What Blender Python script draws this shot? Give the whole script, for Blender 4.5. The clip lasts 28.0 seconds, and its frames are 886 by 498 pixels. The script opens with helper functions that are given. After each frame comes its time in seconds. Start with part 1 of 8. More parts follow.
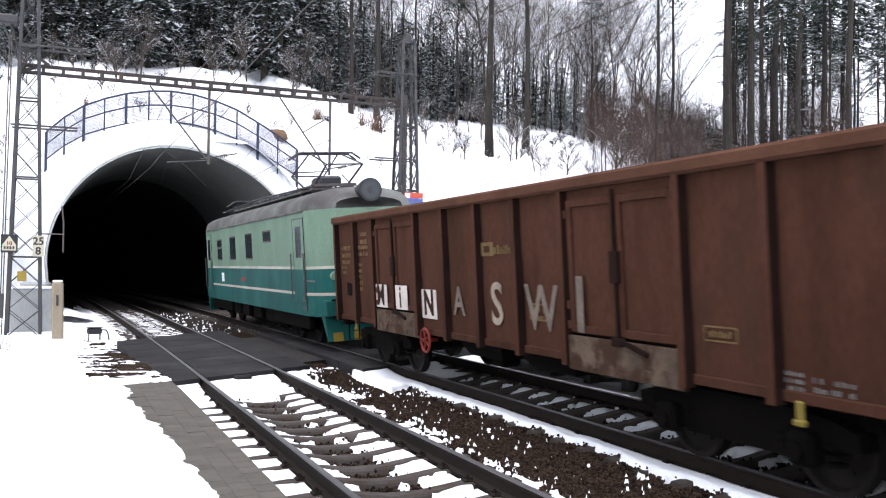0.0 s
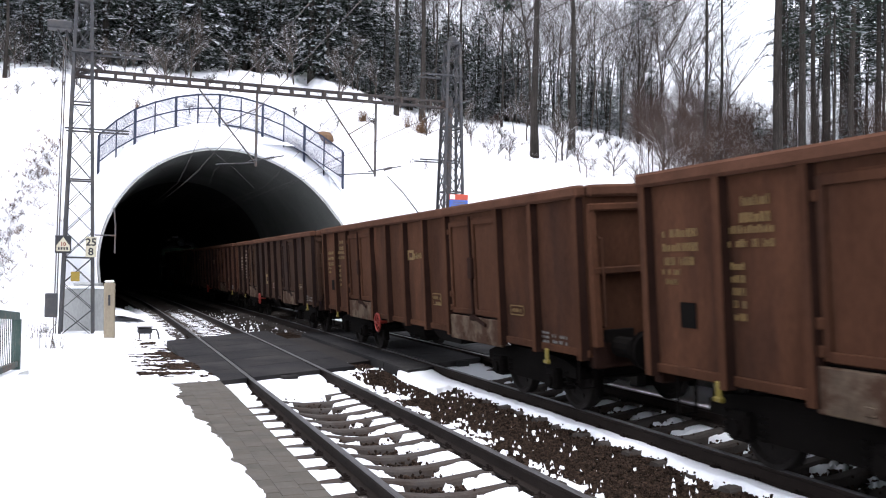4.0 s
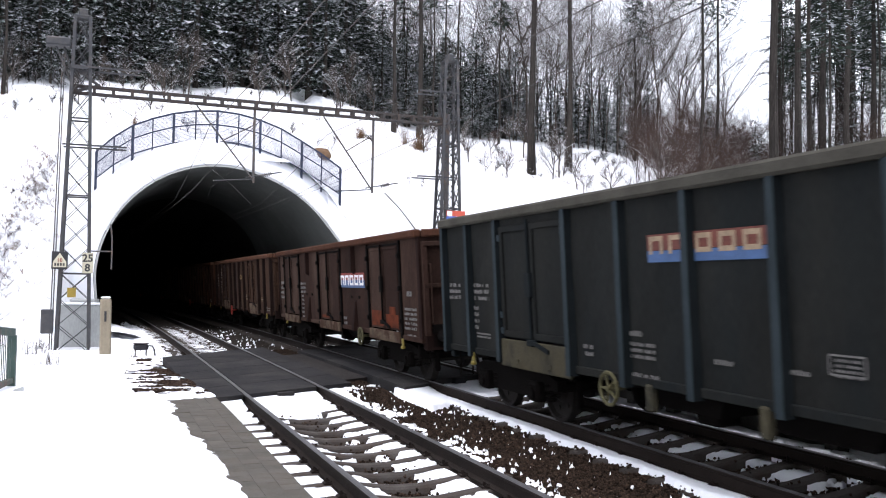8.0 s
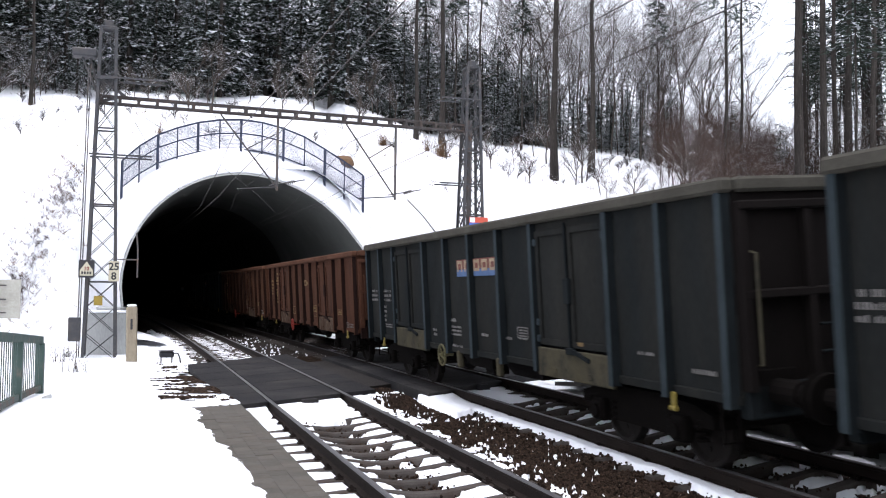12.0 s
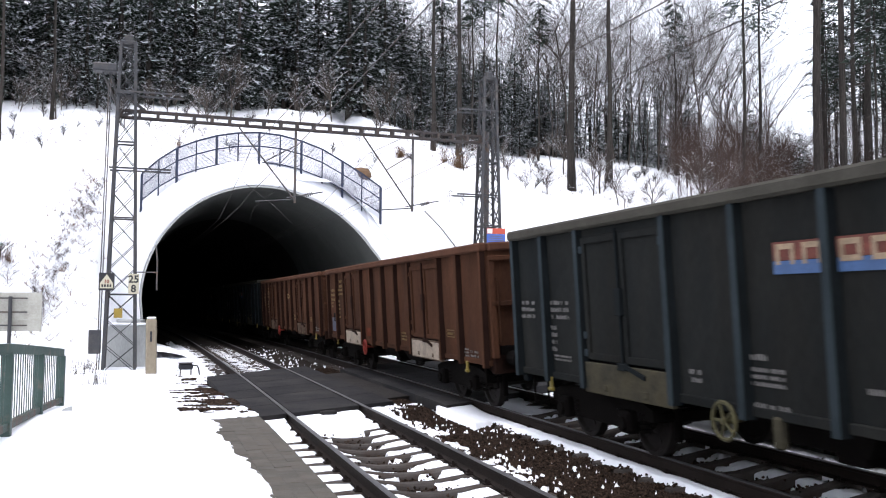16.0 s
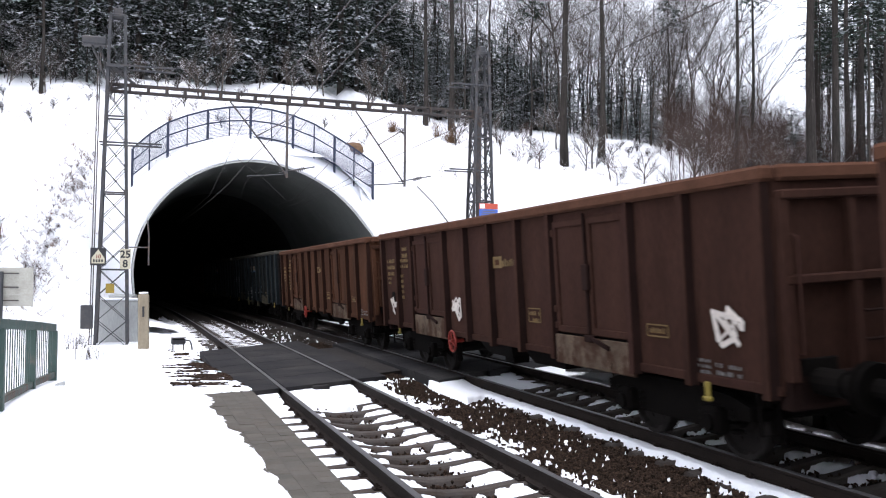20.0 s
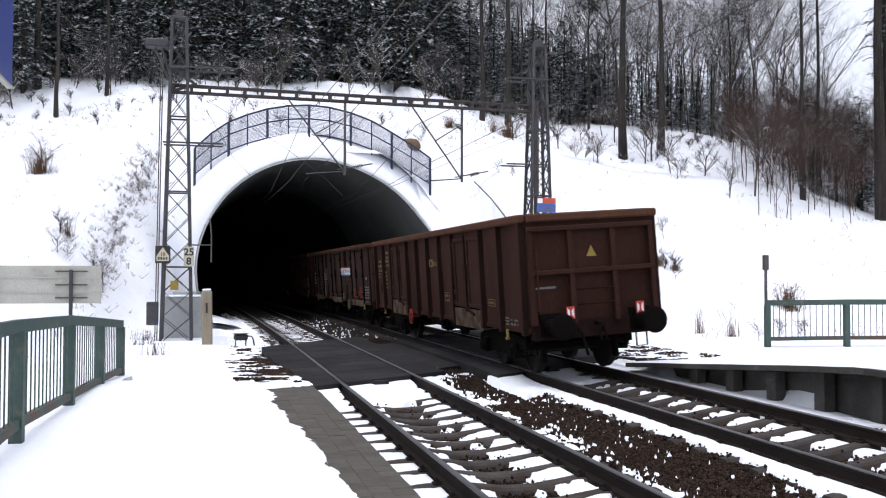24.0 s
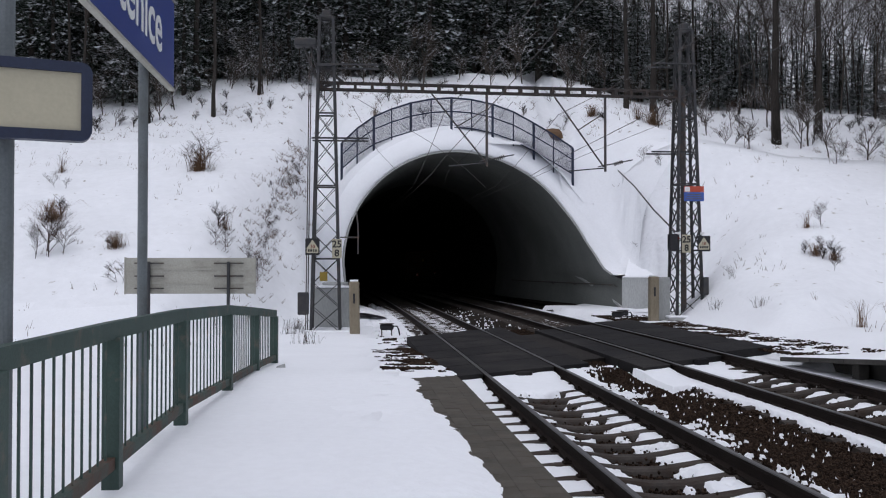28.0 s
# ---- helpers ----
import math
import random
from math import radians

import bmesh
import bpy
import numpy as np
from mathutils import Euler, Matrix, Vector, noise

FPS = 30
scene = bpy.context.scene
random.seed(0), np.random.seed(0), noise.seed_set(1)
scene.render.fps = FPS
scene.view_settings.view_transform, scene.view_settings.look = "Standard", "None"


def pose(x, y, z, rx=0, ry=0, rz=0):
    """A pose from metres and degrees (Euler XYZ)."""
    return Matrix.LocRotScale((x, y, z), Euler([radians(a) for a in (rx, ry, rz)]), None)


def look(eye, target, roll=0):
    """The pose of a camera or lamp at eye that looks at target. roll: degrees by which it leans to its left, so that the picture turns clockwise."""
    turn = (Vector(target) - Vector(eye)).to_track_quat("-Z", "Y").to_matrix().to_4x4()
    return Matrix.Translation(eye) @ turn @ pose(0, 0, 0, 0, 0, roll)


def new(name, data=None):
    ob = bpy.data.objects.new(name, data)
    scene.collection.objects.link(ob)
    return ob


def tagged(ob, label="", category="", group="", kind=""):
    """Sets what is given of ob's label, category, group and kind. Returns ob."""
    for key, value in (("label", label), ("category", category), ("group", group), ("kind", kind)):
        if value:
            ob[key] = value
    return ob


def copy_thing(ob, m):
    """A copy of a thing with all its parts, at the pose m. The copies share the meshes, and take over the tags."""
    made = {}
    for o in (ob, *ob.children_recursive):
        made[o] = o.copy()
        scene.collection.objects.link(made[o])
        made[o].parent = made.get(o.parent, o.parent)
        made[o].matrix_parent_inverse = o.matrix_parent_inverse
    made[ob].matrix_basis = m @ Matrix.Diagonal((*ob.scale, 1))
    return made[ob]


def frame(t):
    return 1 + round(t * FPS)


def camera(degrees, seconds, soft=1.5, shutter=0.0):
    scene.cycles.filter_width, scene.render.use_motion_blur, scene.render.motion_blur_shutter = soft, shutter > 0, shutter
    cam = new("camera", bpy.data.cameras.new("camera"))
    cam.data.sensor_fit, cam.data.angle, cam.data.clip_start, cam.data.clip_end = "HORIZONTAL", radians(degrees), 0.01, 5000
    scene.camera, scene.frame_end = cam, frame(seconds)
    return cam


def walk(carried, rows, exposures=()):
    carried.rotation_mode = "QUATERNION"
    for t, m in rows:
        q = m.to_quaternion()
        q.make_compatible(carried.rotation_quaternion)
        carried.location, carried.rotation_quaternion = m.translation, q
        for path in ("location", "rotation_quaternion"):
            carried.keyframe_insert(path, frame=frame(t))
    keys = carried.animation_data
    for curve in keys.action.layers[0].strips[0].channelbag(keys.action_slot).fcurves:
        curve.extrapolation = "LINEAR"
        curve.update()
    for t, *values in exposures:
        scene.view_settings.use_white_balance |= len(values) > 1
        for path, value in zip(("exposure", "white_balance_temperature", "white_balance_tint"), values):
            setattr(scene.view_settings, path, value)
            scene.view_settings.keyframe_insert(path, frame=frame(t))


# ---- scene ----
# The camera: hand-held on the platform, panning to the left.
EYE = (0.0, 0.0, 1.876)
cam = camera(51.93, 28.0, soft=1.1, shutter=0.15)
PATH = [
    (0.0, pose(*EYE, 91.32, -0.70, -17.35)),
    (0.5, pose(*EYE, 90.91, -0.64, -16.11)),
    (1.0, pose(*EYE, 90.90, -0.71, -15.97)),
    (1.5, pose(*EYE, 91.12, -0.95, -15.73)),
    (2.0, pose(*EYE, 91.31, -0.94, -15.48)),
    (2.5, pose(*EYE, 91.23, -0.97, -15.22)),
    (3.0, pose(*EYE, 90.99, -1.03, -15.07)),
    (3.5, pose(*EYE, 91.17, -0.96, -14.79)),
    (5.5, pose(*EYE, 91.58, -0.70, -14.17)),
    (6.0, pose(*EYE, 91.53, -0.65, -14.29)),
    (6.5, pose(*EYE, 91.64, -0.81, -14.42)),
    (7.0, pose(*EYE, 91.82, -0.61, -14.57)),
    (7.5, pose(*EYE, 92.02, -0.85, -14.60)),
    (8.0, pose(*EYE, 92.42, -0.94, -14.71)),
    (8.5, pose(*EYE, 92.69, -1.00, -14.51)),
    (9.0, pose(*EYE, 92.82, -0.83, -14.27)),
    (9.5, pose(*EYE, 92.81, -0.88, -14.29)),
    (10.0, pose(*EYE, 92.77, -0.67, -14.11)),
    (10.5, pose(*EYE, 92.65, -0.86, -13.93)),
    (11.0, pose(*EYE, 92.78, -0.76, -13.70)),
    (11.5, pose(*EYE, 92.83, -0.66, -13.45)),
    (12.0, pose(*EYE, 92.81, -0.68, -13.25)),
    (12.5, pose(*EYE, 92.83, -0.62, -13.04)),
    (14.5, pose(*EYE, 92.78, -0.59, -12.79)),
    (15.0, pose(*EYE, 92.93, -0.49, -12.45)),
    (15.5, pose(*EYE, 93.26, -0.55, -12.24)),
    (16.0, pose(*EYE, 93.51, -0.47, -12.13)),
    (16.5, pose(*EYE, 93.46, -0.47, -12.34)),
    (17.0, pose(*EYE, 93.31, -0.42, -12.74)),
    (17.5, pose(*EYE, 93.02, -0.47, -12.71)),
    (18.0, pose(*EYE, 92.92, -0.41, -12.96)),
    (18.5, pose(*EYE, 92.61, -0.20, -13.09)),
    (19.0, pose(*EYE, 92.10, -0.33, -13.23)),
    (19.5, pose(*EYE, 92.09, -0.41, -12.95)),
    (20.0, pose(*EYE, 91.95, -0.47, -12.61)),
    (20.5, pose(*EYE, 92.27, -0.52, -12.37)),
    (21.0, pose(*EYE, 92.14, -0.68, -11.94)),
    (21.5, pose(*EYE, 92.11, -0.44, -11.90)),
    (23.5, pose(*EYE, 91.91, -0.29, -10.69)),
    (24.0, pose(*EYE, 91.64, -0.11, -8.96)),
    (24.5, pose(*EYE, 91.57, -0.10, -7.08)),
    (25.0, pose(*EYE, 91.54, -0.35, -5.07)),
    (25.5, pose(*EYE, 91.16, -0.34, -4.13)),
    (26.0, pose(*EYE, 91.27, -0.09, -3.21)),
    (26.5, pose(*EYE, 91.24, -0.28, -2.22)),
    (27.0, pose(*EYE, 91.24, -0.13, -1.29)),
    (27.5, pose(*EYE, 91.14, 0.03, -0.40)),
    (28.0, pose(*EYE, 91.07, 0.02, 0.00)),
]
EXPOSURES = [(0.0, 0.27, 6100, 14), (3.0, 0.2, 6100, 14), (6.0, 0.12, 6100, 14), (21.0, 0.04, 6050, 14), (23.5, -0.2, 6000, 14), (24.5, -0.78, 6000, 14),
             (25.0, -1.05, 6030, 14), (26.0, -1.32, 6030, 14), (28.0, -1.40, 6030, 14)]
walk(cam, PATH, EXPOSURES)

# Overcast winter daylight.
world = bpy.data.worlds.new("overcast")
scene.world = world
world.use_nodes = True
wn, wl = world.node_tree.nodes, world.node_tree.links
sky = wn.new("ShaderNodeTexSky")
sky.sky_type, sky.sun_disc = "NISHITA", False
sky.sun_elevation, sky.sun_rotation = radians(75), radians(209)
sky.air_density, sky.dust_density, sky.ozone_density = 1.0, 6.0, 1.0
grey = wn.new("ShaderNodeHueSaturation")
grey.inputs["Saturation"].default_value = 0.22
grey.inputs["Value"].default_value = 1.9
wl.new(sky.outputs[0], grey.inputs["Color"])
even = wn.new("ShaderNodeMix")
even.data_type = "RGBA"
even.inputs[0].default_value = 0.45
even.inputs[7].default_value = (14.0, 14.3, 14.8, 1)
wl.new(grey.outputs[0], even.inputs[6])
wl.new(even.outputs[2], wn["Background"].inputs["Color"])
wn["Background"].inputs["Strength"].default_value = 0.15
sun_data = bpy.data.lights.new("sun", "SUN")
sun_data.energy, sun_data.angle, sun_data.color = 0.6, radians(40), (1.0, 0.98, 0.95)
sun = new("sun", sun_data)
sun.matrix_world = look((-5, -9, 38), (0, 0, 0))

# ---- materials ----
def material(name, base, rough=0.7, metal=0.0, dark=0.6, scale=2.0, bump=0.3, fine=40.0, stain=None, stain_scale=1.2,
             stain_at=0.55, stain_soft=0.12, streak=1.0, vary=0.0, grain=0.12, spec=0.4, depth=0.02):
    """A surface with large clouds, fine grain, relief and, where given, stains of a second colour."""
    m = bpy.data.materials.new(name)
    m.use_nodes = True
    n, l = m.node_tree.nodes, m.node_tree.links
    bsdf = n["Principled BSDF"]
    tc = n.new("ShaderNodeTexCoord")
    mp = n.new("ShaderNodeMapping")
    mp.inputs["Scale"].default_value = (1, 1, 1.0 / streak)
    l.new(tc.outputs["Object"], mp.inputs["Vector"])
    info = n.new("ShaderNodeObjectInfo")
    off = n.new("ShaderNodeVectorMath")
    off.operation = "MULTIPLY_ADD"
    off.inputs[1].default_value = (17, 29, 11)
    l.new(info.outputs["Random"], off.inputs[0])
    l.new(mp.outputs[0], off.inputs[2])

    def noise_tex(sc, detail=4.0, rough_n=0.6):
        t = n.new("ShaderNodeTexNoise")
        t.inputs["Scale"].default_value, t.inputs["Detail"].default_value = sc, detail
        t.inputs["Roughness"].default_value = rough_n
        l.new(off.outputs[0], t.inputs["Vector"])
        return t

    def mixed(fac, a, b):
        x = n.new("ShaderNodeMix")
        x.data_type = "RGBA"
        for src, to in ((fac, x.inputs[0]), (a, x.inputs[6]), (b, x.inputs[7])):
            if isinstance(src, (tuple, float, int)):
                to.default_value = (*src, 1) if isinstance(src, tuple) else src
            else:
                l.new(src, to)
        return x.outputs[2]

    big = noise_tex(scale)
    ramp = n.new("ShaderNodeMapRange")
    ramp.inputs[1].default_value, ramp.inputs[2].default_value = 0.3, 0.7
    l.new(big.outputs["Fac"], ramp.inputs[0])
    col = mixed(ramp.outputs[0], tuple(c * dark for c in base), base)
    if stain:
        st = noise_tex(stain_scale, 6.0, 0.65)
        sr = n.new("ShaderNodeMapRange")
        sr.inputs[1].default_value, sr.inputs[2].default_value = stain_at - stain_soft, stain_at + stain_soft
        l.new(st.outputs["Fac"], sr.inputs[0])
        col = mixed(sr.outputs[0], col, stain)
    small = noise_tex(fine, 3.0)
    gr = n.new("ShaderNodeMapRange")
    gr.inputs[1].default_value, gr.inputs[2].default_value = 0.3, 0.7
    gr.inputs[3].default_value, gr.inputs[4].default_value = 1.0 - grain, 1.0 + grain
    l.new(small.outputs["Fac"], gr.inputs[0])
    val = n.new("ShaderNodeHueSaturation")
    l.new(col, val.inputs["Color"])
    if vary:
        vr = n.new("ShaderNodeMapRange")
        vr.inputs[3].default_value, vr.inputs[4].default_value = 1.0 - vary, 1.0 + vary
        l.new(info.outputs["Random"], vr.inputs[0])
        mul = n.new("ShaderNodeMath")
        mul.operation = "MULTIPLY"
        l.new(vr.outputs[0], mul.inputs[0])
        l.new(gr.outputs[0], mul.inputs[1])
        l.new(mul.outputs[0], val.inputs["Value"])
    else:
        l.new(gr.outputs[0], val.inputs["Value"])
    l.new(val.outputs[0], bsdf.inputs["Base Color"])
    bsdf.inputs["Roughness"].default_value, bsdf.inputs["Metallic"].default_value = rough, metal
    bsdf.inputs["Specular IOR Level"].default_value = spec
    if bump:
        b = n.new("ShaderNodeBump")
        b.inputs["Strength"].default_value, b.inputs["Distance"].default_value = bump, depth
        l.new(small.outputs["Fac"], b.inputs["Height"])
        l.new(b.outputs[0], bsdf.inputs["Normal"])
    return m


SNOW = material("snow", (0.86, 0.87, 0.90), rough=0.6, dark=0.95, scale=0.35, fine=9.0, bump=0.25, grain=0.02, spec=0.25, depth=0.06)
SNOW_SLOPE = material("snow_on_grass", (0.85, 0.86, 0.89), rough=0.65, dark=0.93, scale=0.25, fine=3.0, bump=0.35, grain=0.03,
                      stain=(0.30, 0.27, 0.22), stain_scale=2.2, stain_at=0.675, stain_soft=0.025, spec=0.25, depth=0.12)
BALLAST = material("ballast", (0.0315, 0.0245, 0.0196), rough=0.95, dark=0.5, scale=9, fine=45, bump=1.0, grain=0.4, depth=0.04, spec=0.06)
STONE = material("ballast_stone", (0.0467, 0.0305, 0.0217), rough=0.95, dark=0.45, scale=14, fine=60, bump=0.4, grain=0.5, spec=0.06)
SLEEPER = material("sleeper_concrete", (0.074, 0.065, 0.059), rough=0.95, dark=0.65, scale=3, fine=50, bump=0.3, vary=0.12,
                   stain=(0.0480, 0.0360, 0.0288), stain_scale=2.5, stain_at=0.56, spec=0.1)


def each_stone(m, low, high):
    """Lets the separate stones of one mesh differ in brightness."""
    n, l = m.node_tree.nodes, m.node_tree.links
    hue = next(x for x in n if x.bl_idname == "ShaderNodeHueSaturation")
    geo, span, mul = n.new("ShaderNodeNewGeometry"), n.new("ShaderNodeMapRange"), n.new("ShaderNodeMath")
    span.inputs[3].default_value, span.inputs[4].default_value, mul.operation = low, high, "MULTIPLY"
    l.new(geo.outputs["Random Per Island"], span.inputs[0])
    l.new(hue.inputs["Value"].links[0].from_socket, mul.inputs[0])
    l.new(span.outputs[0], mul.inputs[1])
    l.new(mul.outputs[0], hue.inputs["Value"])


each_stone(STONE, 0.2, 1.45)
RAIL = material("rail_rust", (0.0193, 0.0137, 0.0113), rough=0.85, metal=0.0, dark=0.6, scale=2, fine=60, bump=0.2, spec=0.12)
RAIL_HEAD = material("rail_head_steel", (0.1050, 0.1015, 0.1015), rough=0.45, metal=0.5, dark=0.7, scale=1, fine=80, bump=0.05)
RUBBER = material("crossing_rubber", (0.019, 0.018, 0.019), rough=0.9, dark=0.75, scale=0.8, fine=30, bump=0.3, grain=0.15,
                  stain=(0.034, 0.031, 0.029), stain_scale=0.9, stain_at=0.58, vary=0.12, spec=0.12)
ASPHALT = material("wet_asphalt", (0.030, 0.026, 0.024), rough=0.9, dark=0.6, scale=0.6, fine=60, bump=0.4, grain=0.25, spec=0.15)
PAVER = material("paver_concrete", (0.092, 0.084, 0.072), rough=0.8, dark=0.75, scale=5, fine=70, bump=0.35, vary=0.10,
                 stain=(0.085, 0.073, 0.060), stain_scale=2, stain_at=0.55, spec=0.1)
CONCRETE = material("concrete", (0.42, 0.43, 0.42), rough=0.85, dark=0.8, scale=0.7, fine=25, bump=0.25,
                    stain=(0.26, 0.27, 0.26), stain_scale=0.5, stain_at=0.6, streak=3.0)
LINING = material("tunnel_lining", (0.20, 0.21, 0.195), rough=0.85, dark=0.7, scale=0.35, fine=14, bump=0.25,
                  stain=(0.11, 0.117, 0.11), stain_scale=0.25, stain_at=0.55, stain_soft=0.2)
# Near-black vault: the tunnel's darkness is put into the colour along with soot.
SOOT_SHADE = material("sooty_shaded_concrete", (0.022, 0.022, 0.022), rough=0.9, dark=0.6, scale=0.4, fine=14, bump=0.2)
GALV = material("galvanised_steel", (0.050, 0.051, 0.055), rough=0.6, metal=0.3, dark=0.8, scale=4, fine=60, bump=0.1,
                stain=(0.085, 0.074, 0.067), stain_scale=3, stain_at=0.6)
DARKSTEEL = material("weathered_dark_steel", (0.095, 0.09, 0.09), rough=0.75, metal=0.2, dark=0.65, scale=3, fine=60, bump=0.15,
                     stain=(0.12, 0.075, 0.05), stain_scale=4, stain_at=0.6)
GREENPAINT = material("green_fence_paint", (0.045, 0.078, 0.066), rough=0.6, dark=0.75, scale=2.5, fine=60, bump=0.15,
                      stain=(0.15, 0.11, 0.085), stain_scale=5, stain_at=0.66, vary=0.06)
BLUEPAINT = material("dark_blue_paint", (0.02, 0.028, 0.06), rough=0.5, dark=0.75, scale=2, fine=60, bump=0.1, vary=0.1)
BLUESIGN = material("blue_sign_enamel", (0.012, 0.035, 0.21), rough=0.45, dark=0.9, scale=1, fine=60, bump=0.03, grain=0.04)
WHITEPAINT = material("white_paint", (0.78, 0.78, 0.77), rough=0.5, dark=0.92, scale=2, fine=60, bump=0.05, grain=0.04)
CREAM = material("cream_panel", (0.50, 0.46, 0.34), rough=0.5, dark=0.85, scale=1.4, fine=50, bump=0.05, grain=0.04)
SIGNBACK = material("bare_sign_back", (0.40, 0.39, 0.34), rough=0.6, dark=0.85, scale=1.5, fine=40, bump=0.1,
                    stain=(0.28, 0.27, 0.23), stain_scale=2, stain_at=0.6)
BLACKPAINT = material("black_paint", (0.015, 0.015, 0.018), rough=0.5, dark=0.8, scale=2, fine=50, bump=0.05)
REDPAINT = material("red_paint", (0.19, 0.022, 0.014), rough=0.55, dark=0.75, scale=3, fine=50, bump=0.1, spec=0.2)
YELLOWPAINT = material("yellow_paint", (0.2520, 0.1750, 0.0210), rough=0.55, dark=0.75, scale=3, fine=50, bump=0.1)
YELLOWMARK = material("faded_yellow_marking", (0.1414, 0.0874, 0.0260), rough=0.8, dark=0.6, scale=6, fine=30, bump=0.0, grain=0.3)
WHITEMARK = material("faded_white_marking", (0.150, 0.142, 0.134), rough=0.8, dark=0.65, scale=6, fine=30, bump=0.0, grain=0.25)
GRAFFITI = material("white_graffiti_paint", (0.60, 0.54, 0.48), rough=0.7, dark=0.7, scale=3, fine=25, bump=0.0, grain=0.15)
ORANGEMARK = material("orange_primer", (0.125, 0.030, 0.012), rough=0.9, dark=0.4, scale=4, fine=25, bump=0.0, spec=0.1)
BROWNS = [
    material("wagon_brown", (0.0840, 0.0370, 0.0225), rough=0.95, dark=0.42, scale=0.9, fine=35, bump=0.15, streak=3.5,
             stain=(0.0340, 0.0170, 0.0120), stain_scale=0.9, stain_at=0.58, stain_soft=0.09, spec=0.06, grain=0.2),
    material("wagon_red_brown", (0.0740, 0.0330, 0.0185), rough=0.95, dark=0.42, scale=1.0, fine=35, bump=0.15, streak=3.5,
             stain=(0.0300, 0.0150, 0.0100), stain_scale=1.1, stain_at=0.59, stain_soft=0.09, spec=0.06, grain=0.2),
    material("wagon_dark_brown", (0.0500, 0.0275, 0.0180), rough=0.95, dark=0.48, scale=1.0, fine=35, bump=0.15, streak=3.5,
             stain=(0.0225, 0.0142, 0.0120), stain_scale=0.8, stain_at=0.56, stain_soft=0.09, spec=0.06, grain=0.2),
    material("wagon_dusty_brown", (0.0370, 0.0205, 0.0155), rough=0.95, dark=0.48, scale=0.7, fine=30, bump=0.15, streak=2.5,
             stain=(0.0560, 0.0350, 0.0260), stain_scale=0.6, stain_at=0.57, stain_soft=0.09, spec=0.06, grain=0.2),
    material("wagon_deep_red_brown", (0.0430, 0.0205, 0.0145), rough=0.95, dark=0.55, scale=1.0, fine=35, bump=0.15, streak=3.5,
             stain=(0.0340, 0.0160, 0.0125), stain_scale=0.8, stain_at=0.58, stain_soft=0.09, spec=0.06, grain=0.2),
]
# Darker than the panels: the shade on the rib webs is in the colour.
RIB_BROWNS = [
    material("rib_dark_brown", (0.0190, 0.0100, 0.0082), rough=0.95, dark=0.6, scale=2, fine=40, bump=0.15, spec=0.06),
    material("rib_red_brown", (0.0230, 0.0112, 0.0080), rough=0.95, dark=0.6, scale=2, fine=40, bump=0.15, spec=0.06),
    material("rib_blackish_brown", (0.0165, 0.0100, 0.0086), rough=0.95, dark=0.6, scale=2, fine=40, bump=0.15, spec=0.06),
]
COPING = material("rusty_top_rail", (0.0855, 0.0405, 0.0252), rough=0.95, dark=0.65, scale=2, fine=30, bump=0.2, spec=0.06)
GREY = material("wagon_slate_grey", (0.0205, 0.0205, 0.0185), rough=0.95, dark=0.55, scale=0.9, fine=35, bump=0.12, streak=3.5,
                stain=(0.010, 0.012, 0.0125), stain_scale=0.8, stain_at=0.57, stain_soft=0.15, spec=0.06, grain=0.2)
# Web colour below GREY, with the shade beside the ribs painted in.
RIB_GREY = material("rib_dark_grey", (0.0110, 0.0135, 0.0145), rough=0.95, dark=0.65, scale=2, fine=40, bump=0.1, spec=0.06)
FLANGE_GREY = material("worn_blue_grey_paint", (0.029, 0.038, 0.043), rough=0.9, dark=0.6, scale=2.5, fine=40, bump=0.1, streak=2.5, spec=0.08)
OLIVE = material("faded_olive_paint", (0.075, 0.066, 0.026), rough=0.8, dark=0.6, scale=4, fine=40, bump=0.1)
FLAP_GREY = material("yellowed_flap_paint", (0.080, 0.070, 0.045), rough=0.95, dark=0.6, scale=2.5, fine=30, bump=0.2,
                     stain=(0.022, 0.022, 0.019), stain_scale=2.5, stain_at=0.55, spec=0.06)
FADEDRED = material("faded_owner_red", (0.13, 0.035, 0.022), rough=0.8, dark=0.6, scale=5, fine=30, bump=0.0, grain=0.2)
PALEORANGE = material("yellowed_white_paint", (0.30, 0.22, 0.14), rough=0.8, dark=0.6, scale=6, fine=30, bump=0.0, grain=0.25)
COPING_GREY = material("dusty_top_rail", (0.062, 0.058, 0.048), rough=0.95, dark=0.65, scale=2, fine=30, bump=0.2, spec=0.06)
FLAP = material("pale_worn_planks", (0.125, 0.092, 0.066), rough=0.95, dark=0.45, scale=2.5, fine=30, bump=0.2,
                stain=(0.0480, 0.0270, 0.0180), stain_scale=2.6, stain_at=0.50, stain_soft=0.06, spec=0.06)
# Grime taken down to near black, so the shade under the wagons is included.
UNDER = material("underframe_grime_and_shade", (0.0056, 0.0045, 0.0039), rough=0.95, dark=0.6, scale=3, fine=40, bump=0.2, spec=0.06)
WHEEL = material("wheel_steel", (0.0210, 0.0175, 0.0158), rough=0.8, metal=0.1, dark=0.6, scale=5, fine=50, bump=0.1, spec=0.15)
LOCO_LIGHT = material("loco_pale_green", (0.1421, 0.2218, 0.1553), rough=0.65, dark=0.72, scale=0.9, fine=40, bump=0.05, streak=2.5,
                      stain=(0.16, 0.22, 0.17), stain_scale=0.8, stain_at=0.63, spec=0.2)
